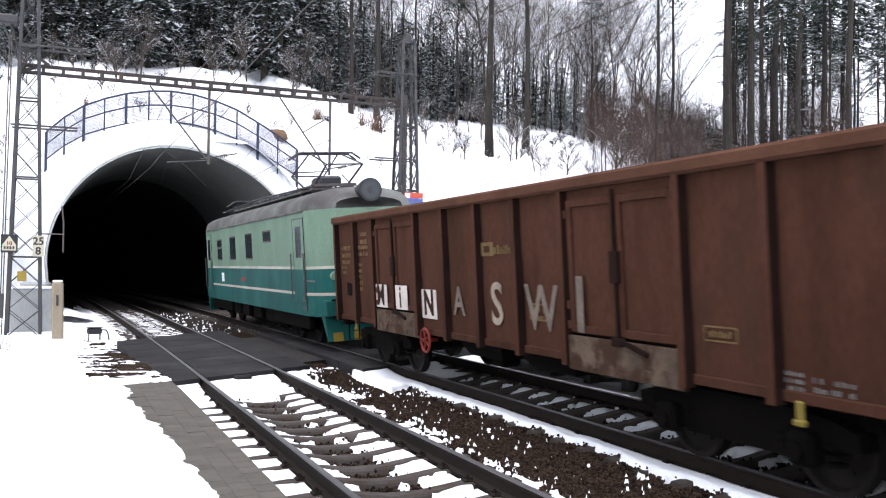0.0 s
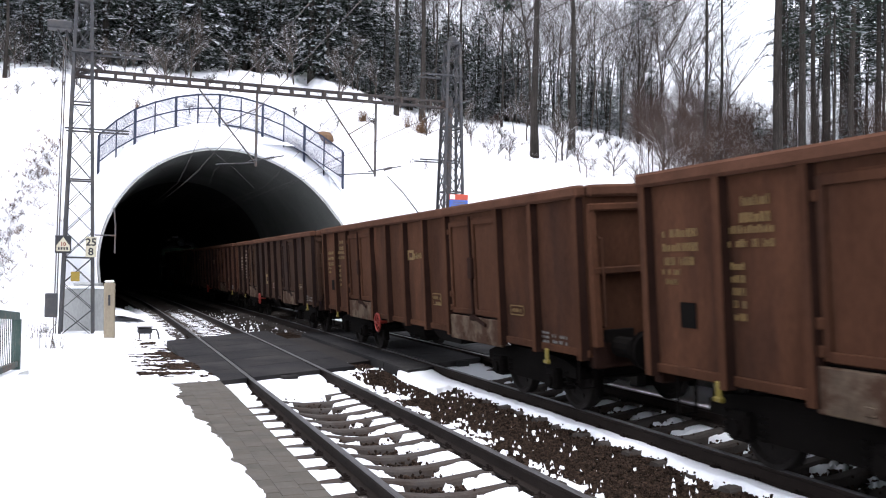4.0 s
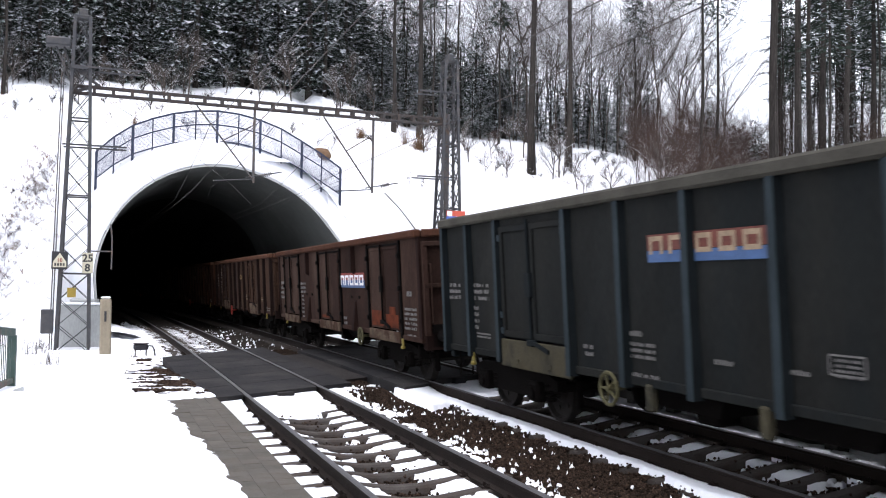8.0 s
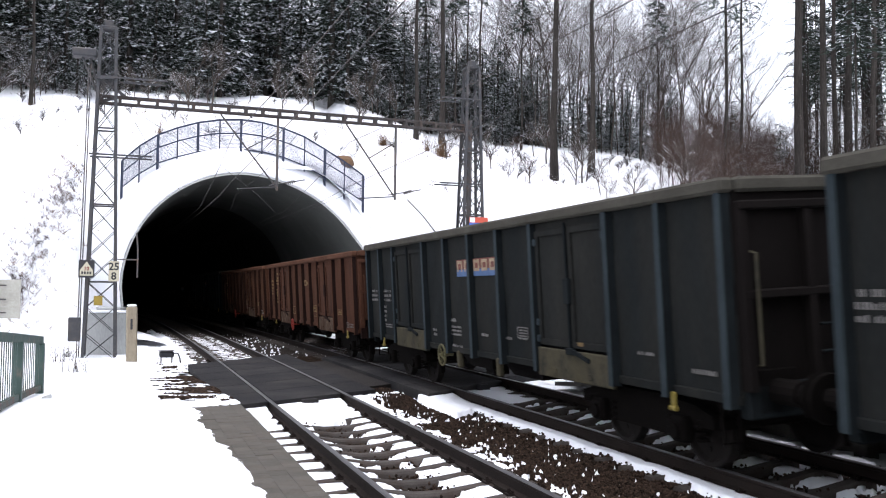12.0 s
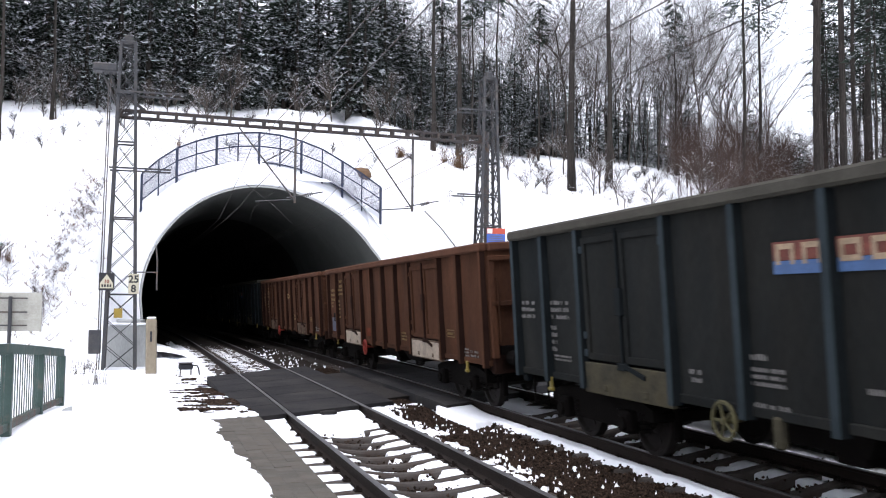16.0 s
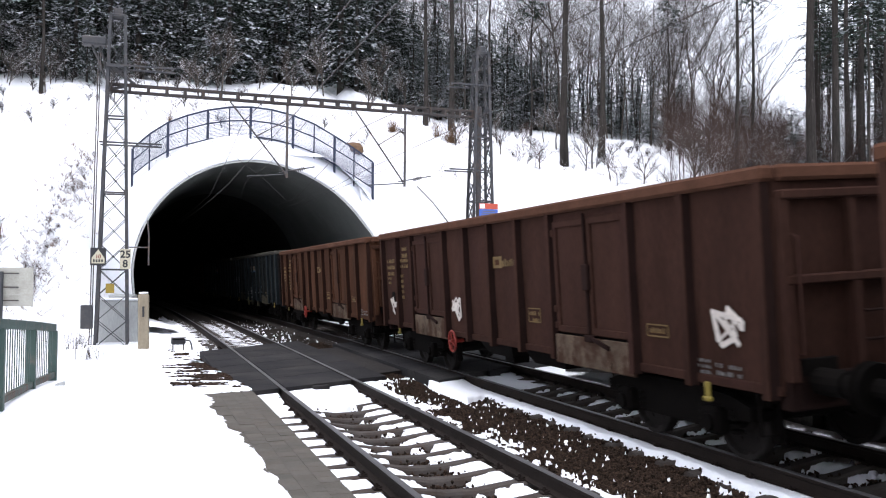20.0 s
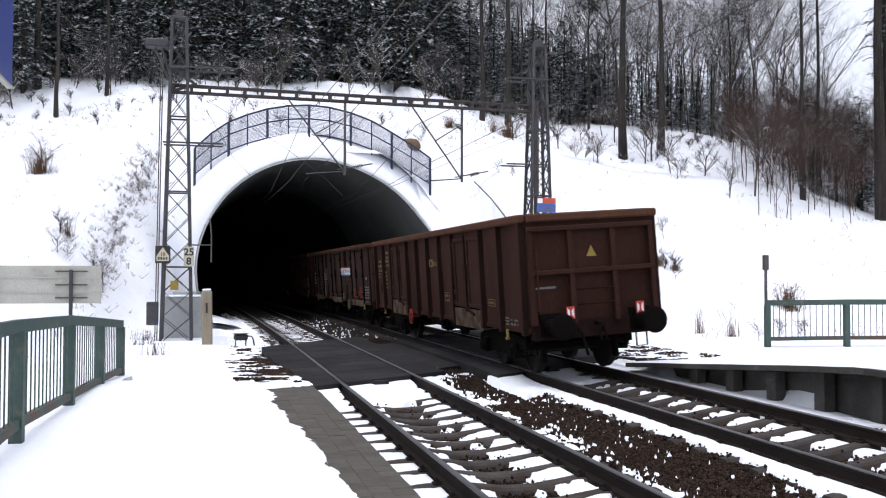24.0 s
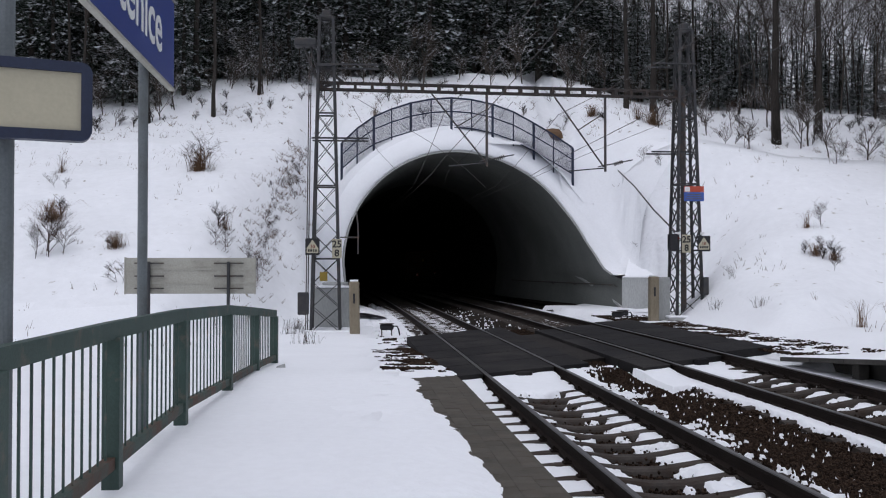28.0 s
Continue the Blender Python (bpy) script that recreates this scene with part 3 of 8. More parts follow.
def build_track_snow():
    """Snow lying between sleepers, along the rails and on the verges."""
    us = np.arange(-2.6, GAP + 2.6, 0.032)
    ys = np.concatenate([np.arange(3.5, 12, 0.032), np.arange(12, 20, 0.045), np.arange(20, 43, 0.075), np.arange(43, 52, 0.15)])
    uu, yy = np.meshgrid(us, ys)
    xx, yw = beside(yy, uu)
    f, cover = snow_field(uu, yy, xx, yw)
    depth = np.clip(f * 0.45, -0.05, 0.082)
    z = bed_height(uu) + bed_rise(uu, yy) + depth - 0.004 + 0.012 * (cloud(xx, yw, 0.3, 41, 2) - 0.5)
    phase = np.abs(((yy - 4.1) / SLEEPER_STEP + 0.5) % 1.0 - 0.5) * SLEEPER_STEP
    wob = 0.02 * (cloud(xx, yw, 0.2, 47, 2) - 0.5)
    on_sleeper = (phase < np.where(yy > 24, 0.12, 0.066) + wob) & ((np.abs(uu) < 1.24) | (np.abs(uu - GAP) < 1.24))
    z = np.where(on_sleeper & (cover < 0.2), np.minimum(z, -0.285), z)
    heaped = 0.06 * smooth_step(-0.9, 0.0, yy - crossing_start(uu))
    z = z * (1 - cover) + (-0.150 + heaped + 0.02 * (cloud(xx, yw, 0.4, 43, 2) - 0.5)) * cover
    for r in (np.abs(np.abs(uu) - 0.7525), np.abs(np.abs(uu - GAP) - 0.7525)):
        z = np.where(r < 0.075, -0.4, z)
    w = len(us)
    i, j = np.meshgrid(np.arange(len(ys) - 1), np.arange(w - 1), indexing="ij")
    i, j = i.ravel(), j.ravel()
    quads = np.stack([i * w + j, i * w + j + 1, (i + 1) * w + j + 1, (i + 1) * w + j], 1)
    verts = np.stack([xx.ravel(), yw.ravel(), z.ravel()], 1)
    me = bpy.data.meshes.new("track_snow")
    me.from_pydata(verts.tolist(), [], quads.tolist())
    me.materials.append(SNOW)
    me.polygons.foreach_set("use_smooth", [True] * len(quads))
    me.update()
    tagged(new("track_snow", me), "patches of snow between the sleepers and rails", "snow", kind="stuff")


build_track_snow()


def build_stones():
    """Loose ballast stones, the nearest stretch."""
    rng = np.random.default_rng(4)
    base = np.array([(1, 0, 0), (-1, 0, 0), (0, 1, 0), (0, -1, 0), (0, 0, 1), (0, 0, -1)], float)
    tri = [(0, 2, 4), (2, 1, 4), (1, 3, 4), (3, 0, 4), (2, 0, 5), (1, 2, 5), (3, 1, 5), (0, 3, 5)]
    count = 190000
    ys = 4.0 + 26 * rng.random(count) ** 1.6
    middle = rng.random(count) < 0.45
    us = np.where(middle, 1.2 + 1.7 * rng.random(count), -1.5 + (GAP + 3.4) * rng.random(count))
    ok = (np.abs(np.abs(us) - 0.7525) > 0.1) & (np.abs(np.abs(us - GAP) - 0.7525) > 0.1)
    start = crossing_start(us)
    ok &= ~((ys > start - 0.2) & (ys < start + 10.6)) | ((us > 1.45) & (us < GAP - 1.55))
    phase = np.abs(((ys - 4.1) / SLEEPER_STEP + 0.5) % 1.0 - 0.5) * SLEEPER_STEP
    bare = ~((phase < 0.145) & ((np.abs(us) < 1.3) | (np.abs(us - GAP) < 1.3)))
    ok &= bare | (rng.random(count) < 0.03)
    us, ys, bare = us[ok], ys[ok], bare[ok]
    xs, yw = beside(ys, us)
    f, cover = snow_field(us, ys, xs, yw)
    ok = (f < 0.06) & (cover < 0.3)
    us, ys, bare, xs, yw = us[ok], ys[ok], bare[ok], xs[ok], yw[ok]
    size = 0.011 + 0.015 * rng.random(len(us))
    turn = np.linalg.qr(rng.normal(size=(len(us), 3, 3)))[0]
    verts = np.einsum("nij,njk->nik", base[None] * (0.7 + 0.6 * rng.random((len(us), 6, 1))), turn) * size[:, None, None]
    verts += np.stack([xs, yw, np.where(bare, bed_height(us) + bed_rise(us, ys) + 0.012 + 0.025 * rng.random(len(us)), -0.17)], 1)[:, None]
    faces = (np.array(tri)[None] + 6 * np.arange(len(us))[:, None, None]).reshape(-1, 3)
    me = bpy.data.meshes.new("ballast_stones")
    me.from_pydata(verts.reshape(-1, 3).tolist(), [], faces.tolist())
    me.materials.append(STONE)
    me.update()
    tagged(new("ballast_stones", me), "loose brown crushed ballast stones between the rails", "ballast", kind="stuff")


build_stones()


def build_verge_stones():
    """Stones that show through the thin snow beside the crossing."""
    rng = np.random.default_rng(8)
    base = np.array([(1, 0, 0), (-1, 0, 0), (0, 1, 0), (0, -1, 0), (0, 0, 1), (0, 0, -1)], float)
    tri = [(0, 2, 4), (2, 1, 4), (1, 3, 4), (3, 0, 4), (2, 0, 5), (1, 2, 5), (3, 1, 5), (0, 3, 5)]
    n = 20000
    left = rng.random(n) < 0.35
    us = np.where(left, -1.62 - 1.0 * rng.random(n) ** 1.6, GAP + 1.9 + 2.0 * rng.random(n) ** 1.3)
    ys = np.where(left, 13.8 + 13 * rng.random(n), 17.8 + 15 * rng.random(n))
    xs, yw = beside(ys, us)
    keep = cloud(xs, yw, 0.5, 91, 3) > np.where(left, 0.54 + 0.10 * np.abs(ys - 18) / 8 + 0.10 * (-1.62 - us), 0.44)
    us, ys, xs, yw, left = us[keep], ys[keep], xs[keep], yw[keep], left[keep]
    z = np.where(left, 0.30 - 0.10 * smooth_step(12, 16, ys) - 0.40 * smooth_step(13.5, 24, ys) + 0.045, np.maximum(ground_height(xs, yw), 0.05))
    size = 0.018 + 0.026 * rng.random(len(us))
    verts = np.empty((len(us), 6, 3))
    for k in range(len(us)):
        q, _ = np.linalg.qr(rng.normal(size=(3, 3)))
        verts[k] = (base * (0.7 + 0.6 * rng.random((6, 1)))) @ q * size[k] * (1, 1, 0.7)
    verts += np.stack([xs, yw, z], 1)[:, None]
    faces = (np.array(tri)[None] + 6 * np.arange(len(us))[:, None, None]).reshape(-1, 3)
    me = bpy.data.meshes.new("verge_stones")
    me.from_pydata(verts.reshape(-1, 3).tolist(), [], faces.tolist())
    me.materials.append(STONE)
    me.update()
    tagged(new("verge_stones", me), "dark stones showing through thin snow on the verge", "ballast", kind="stuff")


build_verge_stones()


# ---- the tracks ----
def rail_mesh(off, y0, y1, lift):
    """A flat-bottom rail swept along the line."""
    prof = [(-0.07, -0.172), (0.07, -0.172), (0.07, -0.160), (0.012, -0.140), (0.010, -0.050), (0.034, -0.036), (0.036, -0.010),
            (0.026, 0.0), (-0.026, 0.0), (-0.036, -0.010), (-0.034, -0.036), (-0.010, -0.050), (-0.012, -0.140), (-0.07, -0.160)]
    g = Geo()
    ys = np.concatenate([np.arange(y0, -10, 10.0), np.arange(-10, 60, 0.8), np.arange(60, y1, 5.0)])
    rows = []
    for y in ys:
        rows.append([(*beside(y, off + px), lift + pz) for px, pz in prof])
    g.grid(rows, closed=True)
    n = len(prof)
    for k in range(len(g.f)):
        if k % n in (6, 7, 8):
            g.m[k] = 1
    return g


def sleeper_mesh():
    """A concrete sleeper with a lower middle, along x."""
    g = Geo()
    stations = [(-1.21, 0.0), (-0.95, 0.0), (-0.62, 0.0), (-0.16, -0.06), (0.16, -0.06), (0.62, 0.0), (0.95, 0.0), (1.21, 0.0)]
    rows = []
    for x, dz in stations:
        end = -0.02 if abs(x) > 1.1 else 0
        top = -0.172 + dz + end
        rows.append([(x, -0.13, -0.40), (x, -0.095, top - 0.025), (x, -0.072, top), (x, 0.072, top), (x, 0.095, top - 0.025), (x, 0.13, -0.40)])
    g.grid(rows, closed=True)
    n = 6
    g.face(*reversed(range(n)))
    g.face(*range((len(stations) - 1) * n, len(stations) * n))
    return g


def clip_mesh():
    """A rail fastening: plate, spring clip and bolt on both sides of the rail."""
    g = Geo()
    for s in (-1, 1):
        g.box(min(s * 0.06, s * 0.15), -0.055, -0.172, max(s * 0.06, s * 0.15), 0.055, -0.150, 0.006)
        g.tube([(s * 0.11, 0, -0.15), (s * 0.11, 0, -0.105)], 0.016, 6)
        g.tube([(s * 0.13, -0.05, -0.145), (s * 0.07, -0.035, -0.138), (s * 0.07, 0.035, -0.138), (s * 0.13, 0.05, -0.145)], 0.009, 5)
    return g


def build_track(off, lift, name, label):
    track = thing(name, label, "railway track", kind="structure")
    right_lift = lift + (0.066 if off > 1 else 0.0)
    for o, z in ((off - 0.7525, lift), (off + 0.7525, right_lift)):
        part("rail", rail_mesh(o, -400, 500, z), [RAIL, RAIL_HEAD], track)
    sm = sleeper_mesh().mesh("sleeper", SLEEPER)
    cm = clip_mesh().mesh("rail_clip", RAIL)
    tilt = -CANT if off > 1 else 0
    count = 0
    for k in range(-30, 130):
        y = 4.1 + k * SLEEPER_STEP
        x, yy = beside(y, off)
        turn = math.degrees(math.atan(-float(slope(y))))
        at = pose(x, yy, (lift + right_lift) / 2, 0, tilt, turn)
        part("sleeper", sm, None, track, at=at)
        if 0 <= k < 40:
            for o, z in ((-0.7525, lift), (0.7525, right_lift)):
                cx, cy = beside(y, off + o)
                part("rail_clip", cm, None, track, at=pose(cx, cy, z, 0, tilt, turn))
    return track


build_track(0.0, 0.0, "track_near", "near railway track with brown rails on concrete sleepers")
build_track(GAP, 0.002, "track_far", "far canted railway track with brown rails on concrete sleepers")


def build_crossing():
    """Black rubber crossing panels, oblique to the rails."""
    for off, lift, nm in ((0.0, 0.0, "crossing_near"), (GAP, 0.03, "crossing_far")):
        top = thing(nm, "black rubber level crossing panels between and beside rails", "level crossing", kind="structure")
        spans = [(-1.62, -0.80), (-0.69, 0.69), (0.80, 1.50)] if off == 0 else [(-1.50, -0.80), (-0.69, 0.69), (0.80, 2.35)]
        for a, b in spans:
            n = 6
            for k in range(n):
                pts = []
                for u, f in ((a, 0), (b, 0), (b, 1), (a, 1)):
                    uu = off + u
                    start = float(crossing_start(uu))
                    end = 26.25 + 1.1 * uu if off == 0 else start + 10.0
                    y0 = start + (end - start) * k / n + 0.012
                    y1 = start + (end - start) * (k + 1) / n - 0.012
                    pts.append(beside(y0 if f == 0 else y1, uu))
                dz = 0.066 * ((a + b) / 2) / 1.5 if off else 0.0
                z = lift - 0.012 + dz
                g = Geo()
                inset = [(sum(p[0] for p in pts) / 4, sum(p[1] for p in pts) / 4)]
                topr = [((p[0] * 0.992 + inset[0][0] * 0.008), (p[1] * 0.992 + inset[0][1] * 0.008), z) for p in pts]
                g.hexa([(p[0], p[1], z - 0.2) for p in pts] + [(p[0], p[1], z - 0.012) for p in pts])
                g.hexa([(p[0], p[1], z - 0.012) for p in pts] + topr)
                part("crossing_panel", g, RUBBER, top)
    # the road between and beyond the tracks
    g = Geo()
    for a, b, lo, hi in ((1.52, GAP - 1.52, 2.2, 9.0),):
        pts = []
        for u, f in ((a, lo), (b, lo), (b, hi), (a, hi)):
            start = 16.6 + 0.74 * (u - 1.5)
            pts.append(beside(start + f, u))
        g.hexa([(p[0], p[1], -0.4) for p in pts] + [(p[0], p[1], -0.10) for p in pts])
    tagged(part("crossing_infill", g, ASPHALT), "dark worn asphalt infill between the crossing panels", "road", kind="structure")
    # steel angle at the panels' near ends
    for off in (0.0, GAP):
        start = float(crossing_start(off))
        px, py = beside(start - 0.12, off)
        g = Geo().box(-0.16, -0.06, -0.2, 0.16, 0.06, -0.03 if off == 0 else 0.02, 0.015)
        tagged(part("panel_stop", g, RUBBER, at=pose(px, py, 0, 0, 0, 30)), "rusty steel stop at the crossing panel edge", "track fitting", "panel stops")


build_crossing()


# ---- platforms ----
EDGE = -1.56


def build_platform():
    """The low near platform: kerb stones, a bare strip of pavers, and trodden snow."""
    top = thing("platform_near", "low platform edge with bare grey concrete pavers", "platform", kind="structure")
    g = Geo()
    rows = []
    for y in np.arange(-30, 15.6, 0.8):
        z = 0.30 - 0.10 * float(smooth_step(12, 16, y))
        rows.append([(*beside(y, EDGE + 0.02), -0.5), (*beside(y, EDGE + 0.02), z - 0.06), (*beside(y, EDGE - 1.6), z - 0.06)])
    g.grid(rows)
    part("platform_base", g, CONCRETE, top)
    # pavers
    pm = Geo().box(-0.0822, -0.0995, -0.06, 0.0822, 0.0995, 0.0, 0.003).mesh("paver", PAVER)
    rng = random.Random(3)
    made = 0
    rest = Geo()
    for k in range(0, 66):
        y = 2.4 + k * 0.2
        for c in range(7):
            u = EDGE - 0.085 - c * 0.165
            yy = y + (0.1 if c % 2 else 0)
            width = 0.75
            if -u + EDGE > width + 0.25 or yy > 13.5:
                continue
            x, yw = beside(yy, u)
            z = 0.30 - 0.10 * float(smooth_step(12, 16, yy)) + rng.uniform(-0.004, 0.003)
            turn = math.degrees(math.atan(-float(slope(yy))))
            at = pose(x, yw, z, rng.uniform(-0.6, 0.6), rng.uniform(-0.6, 0.6), turn)
            if made < 300 and yy > 4.6:
                part("paver", pm, None, top, at=at)
                made += 1
            else:
                b = len(rest.v)
                rest.box(-0.0822, -0.0995, -0.06, 0.0822, 0.0995, 0.0, 0.003).moved(at, b)
    tagged(part("far_pavers", rest, PAVER, top), kind="stuff")
    # snow on the platform, with a ragged edge
    us = np.concatenate([np.arange(-4.6, -2.4, 0.10), np.arange(-2.4, EDGE + 0.03, 0.035)])
    ys = np.arange(2.2, 26, 0.05)
    uu, yy = np.meshgrid(us, ys)
    xx, yw = beside(yy, uu)
    margin = 0.66 - 0.24 * smooth_step(12.5, 6, yy) + 0.13 * (cloud(xx, yw, 1.1, 51, 5, 0.7) - 0.5) * 2 + 0.05 * (cloud(xx, yw, 0.16, 53, 2) - 0.5)
    margin = np.where(yy > 13.0, margin - 0.8 * smooth_step(13.2, 13.6, yy), margin)
    inland = (EDGE - uu) - margin
    patch = (cloud(xx, yw, 0.35, 61, 3) - 0.52) * smooth_step(14.5, 16, yy) * smooth_step(-2.3, -1.8, uu) * 1.2
    depth = np.clip(inland * 0.16, -0.03, 0.045) - np.maximum(patch, 0)
    base = 0.30 - 0.10 * smooth_step(12, 16, yy) - 0.40 * smooth_step(13.5, 24, yy)
    steps = smooth_step(0.60, 0.70, cloud(xx, yw, 0.32, 81, 2)) * smooth_step(0.42, 0.58, cloud(xx, yw, 1.8, 83, 2)) * smooth_step(0.12, 0.4, inland)
    z = base + depth + 0.012 * (cloud(xx, yw, 0.5, 71, 3) - 0.5) - 0.03 * steps
    edge_in = smooth_step(-2.6, -4.5, uu)
    z = z * (1 - edge_in) + (ground_height(xx, yw) - 0.03) * edge_in
    keep = depth > -0.014
    w = len(us)
    q = keep[:-1, :-1] & keep[1:, :-1] & keep[:-1, 1:] & keep[1:, 1:]
    i, j = np.nonzero(q)
    quads = np.stack([i * w + j, i * w + j + 1, (i + 1) * w + j + 1, (i + 1) * w + j], 1)
    used = np.unique(quads)
    ids = -np.ones(uu.size, int)
    ids[used] = np.arange(len(used))
    me = bpy.data.meshes.new("platform_snow")
    me.from_pydata(np.stack([xx.ravel(), yw.ravel(), z.ravel()], 1)[used].tolist(), [], ids[quads].tolist())
    me.materials.append(SNOW)
    me.polygons.foreach_set("use_smooth", [True] * len(quads))
    me.update()
    tagged(new("platform_snow", me), "trodden snow with a ragged edge on the platform", "snow", kind="structure")


build_platform()


def build_far_platform():
    """The platform beyond the far track: an overhanging slab on short piers, ramped at its end."""
    top = thing("platform_far", "far platform of snow-covered concrete slabs on piers", "platform", kind="structure")
    a = GAP + 1.72

    def level(y):
        return float(np.clip(0.02 + 0.086 * (18.0 - y), 0.0, 0.62))

    ys = np.arange(-30, 17.4, 1.2)
    for y in ys:
        y2 = y + 1.18
        g = Geo()
        pts = [(*beside(y, a), level(y)), (*beside(y, a + 0.9), level(y)), (*beside(y2, a + 0.9), level(y2)), (*beside(y2, a), level(y2))]
        g.hexa([(p[0], p[1], p[2] - 0.085) for p in pts] + pts)
        part("edge_slab", g, OLDCONCRETE, top)
        px, py = beside(y + 0.1, a + 0.38)
        if level(y) > 0.16:
            part("pier", Geo().box(-0.1, -0.12, -0.5, 0.1, 0.12, level(y) - 0.10, 0.01), OLDCONCRETE, top, at=pose(px, py, 0, 0, 0, 5))
    g = Geo()
    rows = []
    for y in np.arange(-30, 18.2, 0.3):
        z = level(y)
        n1 = 0.05 * math.sin(y * 2.1) * math.sin(y * 0.7)
        rows.append([(*beside(y, a + 0.13 + n1), z - 0.004), (*beside(y, a + 0.22 + n1), z + 0.03), (*beside(y, a + 0.9), z + 0.04), (*beside(y, a + 2.5), z + 0.05),
                     (*beside(y, a + 4.2), z * 0.5 + 0.2), (*beside(y, a + 5.5), 0.1)])
    g.grid(rows)
    tagged(part("far_platform_snow", g, SNOW, smooth=True), "smooth snow lying on the far platform", "snow", kind="structure")
    g = Geo()
    rows = [[(*beside(y, a + 0.55), -0.5), (*beside(y, a + 0.55), level(y) - 0.10)] for y in np.arange(-30, 17.6, 1.0)]
    g.grid(rows)
    part("back_wall", g, OLDCONCRETE, top)


build_far_platform()


# ---- tunnel ----
TUN_R, TUN_Z = 5.12, 2.0


def arch(a, r=TUN_R):
    """A point of the lining's section: across and up; a runs from -1 (right foot) to 1 (left foot)."""
    t = a * radians(113)
    x, z = r * math.sin(-t), TUN_Z + r * math.cos(t)
    if z < TUN_Z:
        x = math.copysign(r - 0.10 * (TUN_Z - z), x)
    return x, max(z, -0.6)


RIM = 80


def flare(z):
    """How far the right side stands outwards and forwards of the plain arch at a height."""
    hs = [1.15, 1.27, 1.35, 1.78, 2.9, 4.5, 5.9, 7.0]
    return float(np.interp(z, hs, [1.9, 1.85, 1.5, 1.09, 0.66, 0.34, 0.24, 0.0])), float(np.interp(z, hs, [3.9, 3.8, 3.0, 2.2, 1.4, 0.6, 0.1, 0.0]))



def rim_point(i):
    """The mouth's inner edge: an upright arch whose right foot sweeps forwards and outwards into the wing wall."""
    a = -1 + 2 * i / RIM
    x, z = arch(a)
    out, ahead = flare(z) if a < 0 else (0.0, 0.0)
    px, py = beside(PORTAL_Y - ahead, GAP / 2 + x + out)
    return Vector((px, py, z))


def height_on_ground(x, y):
    return float(ground_height(np.array([x]), np.array([y]))[0])


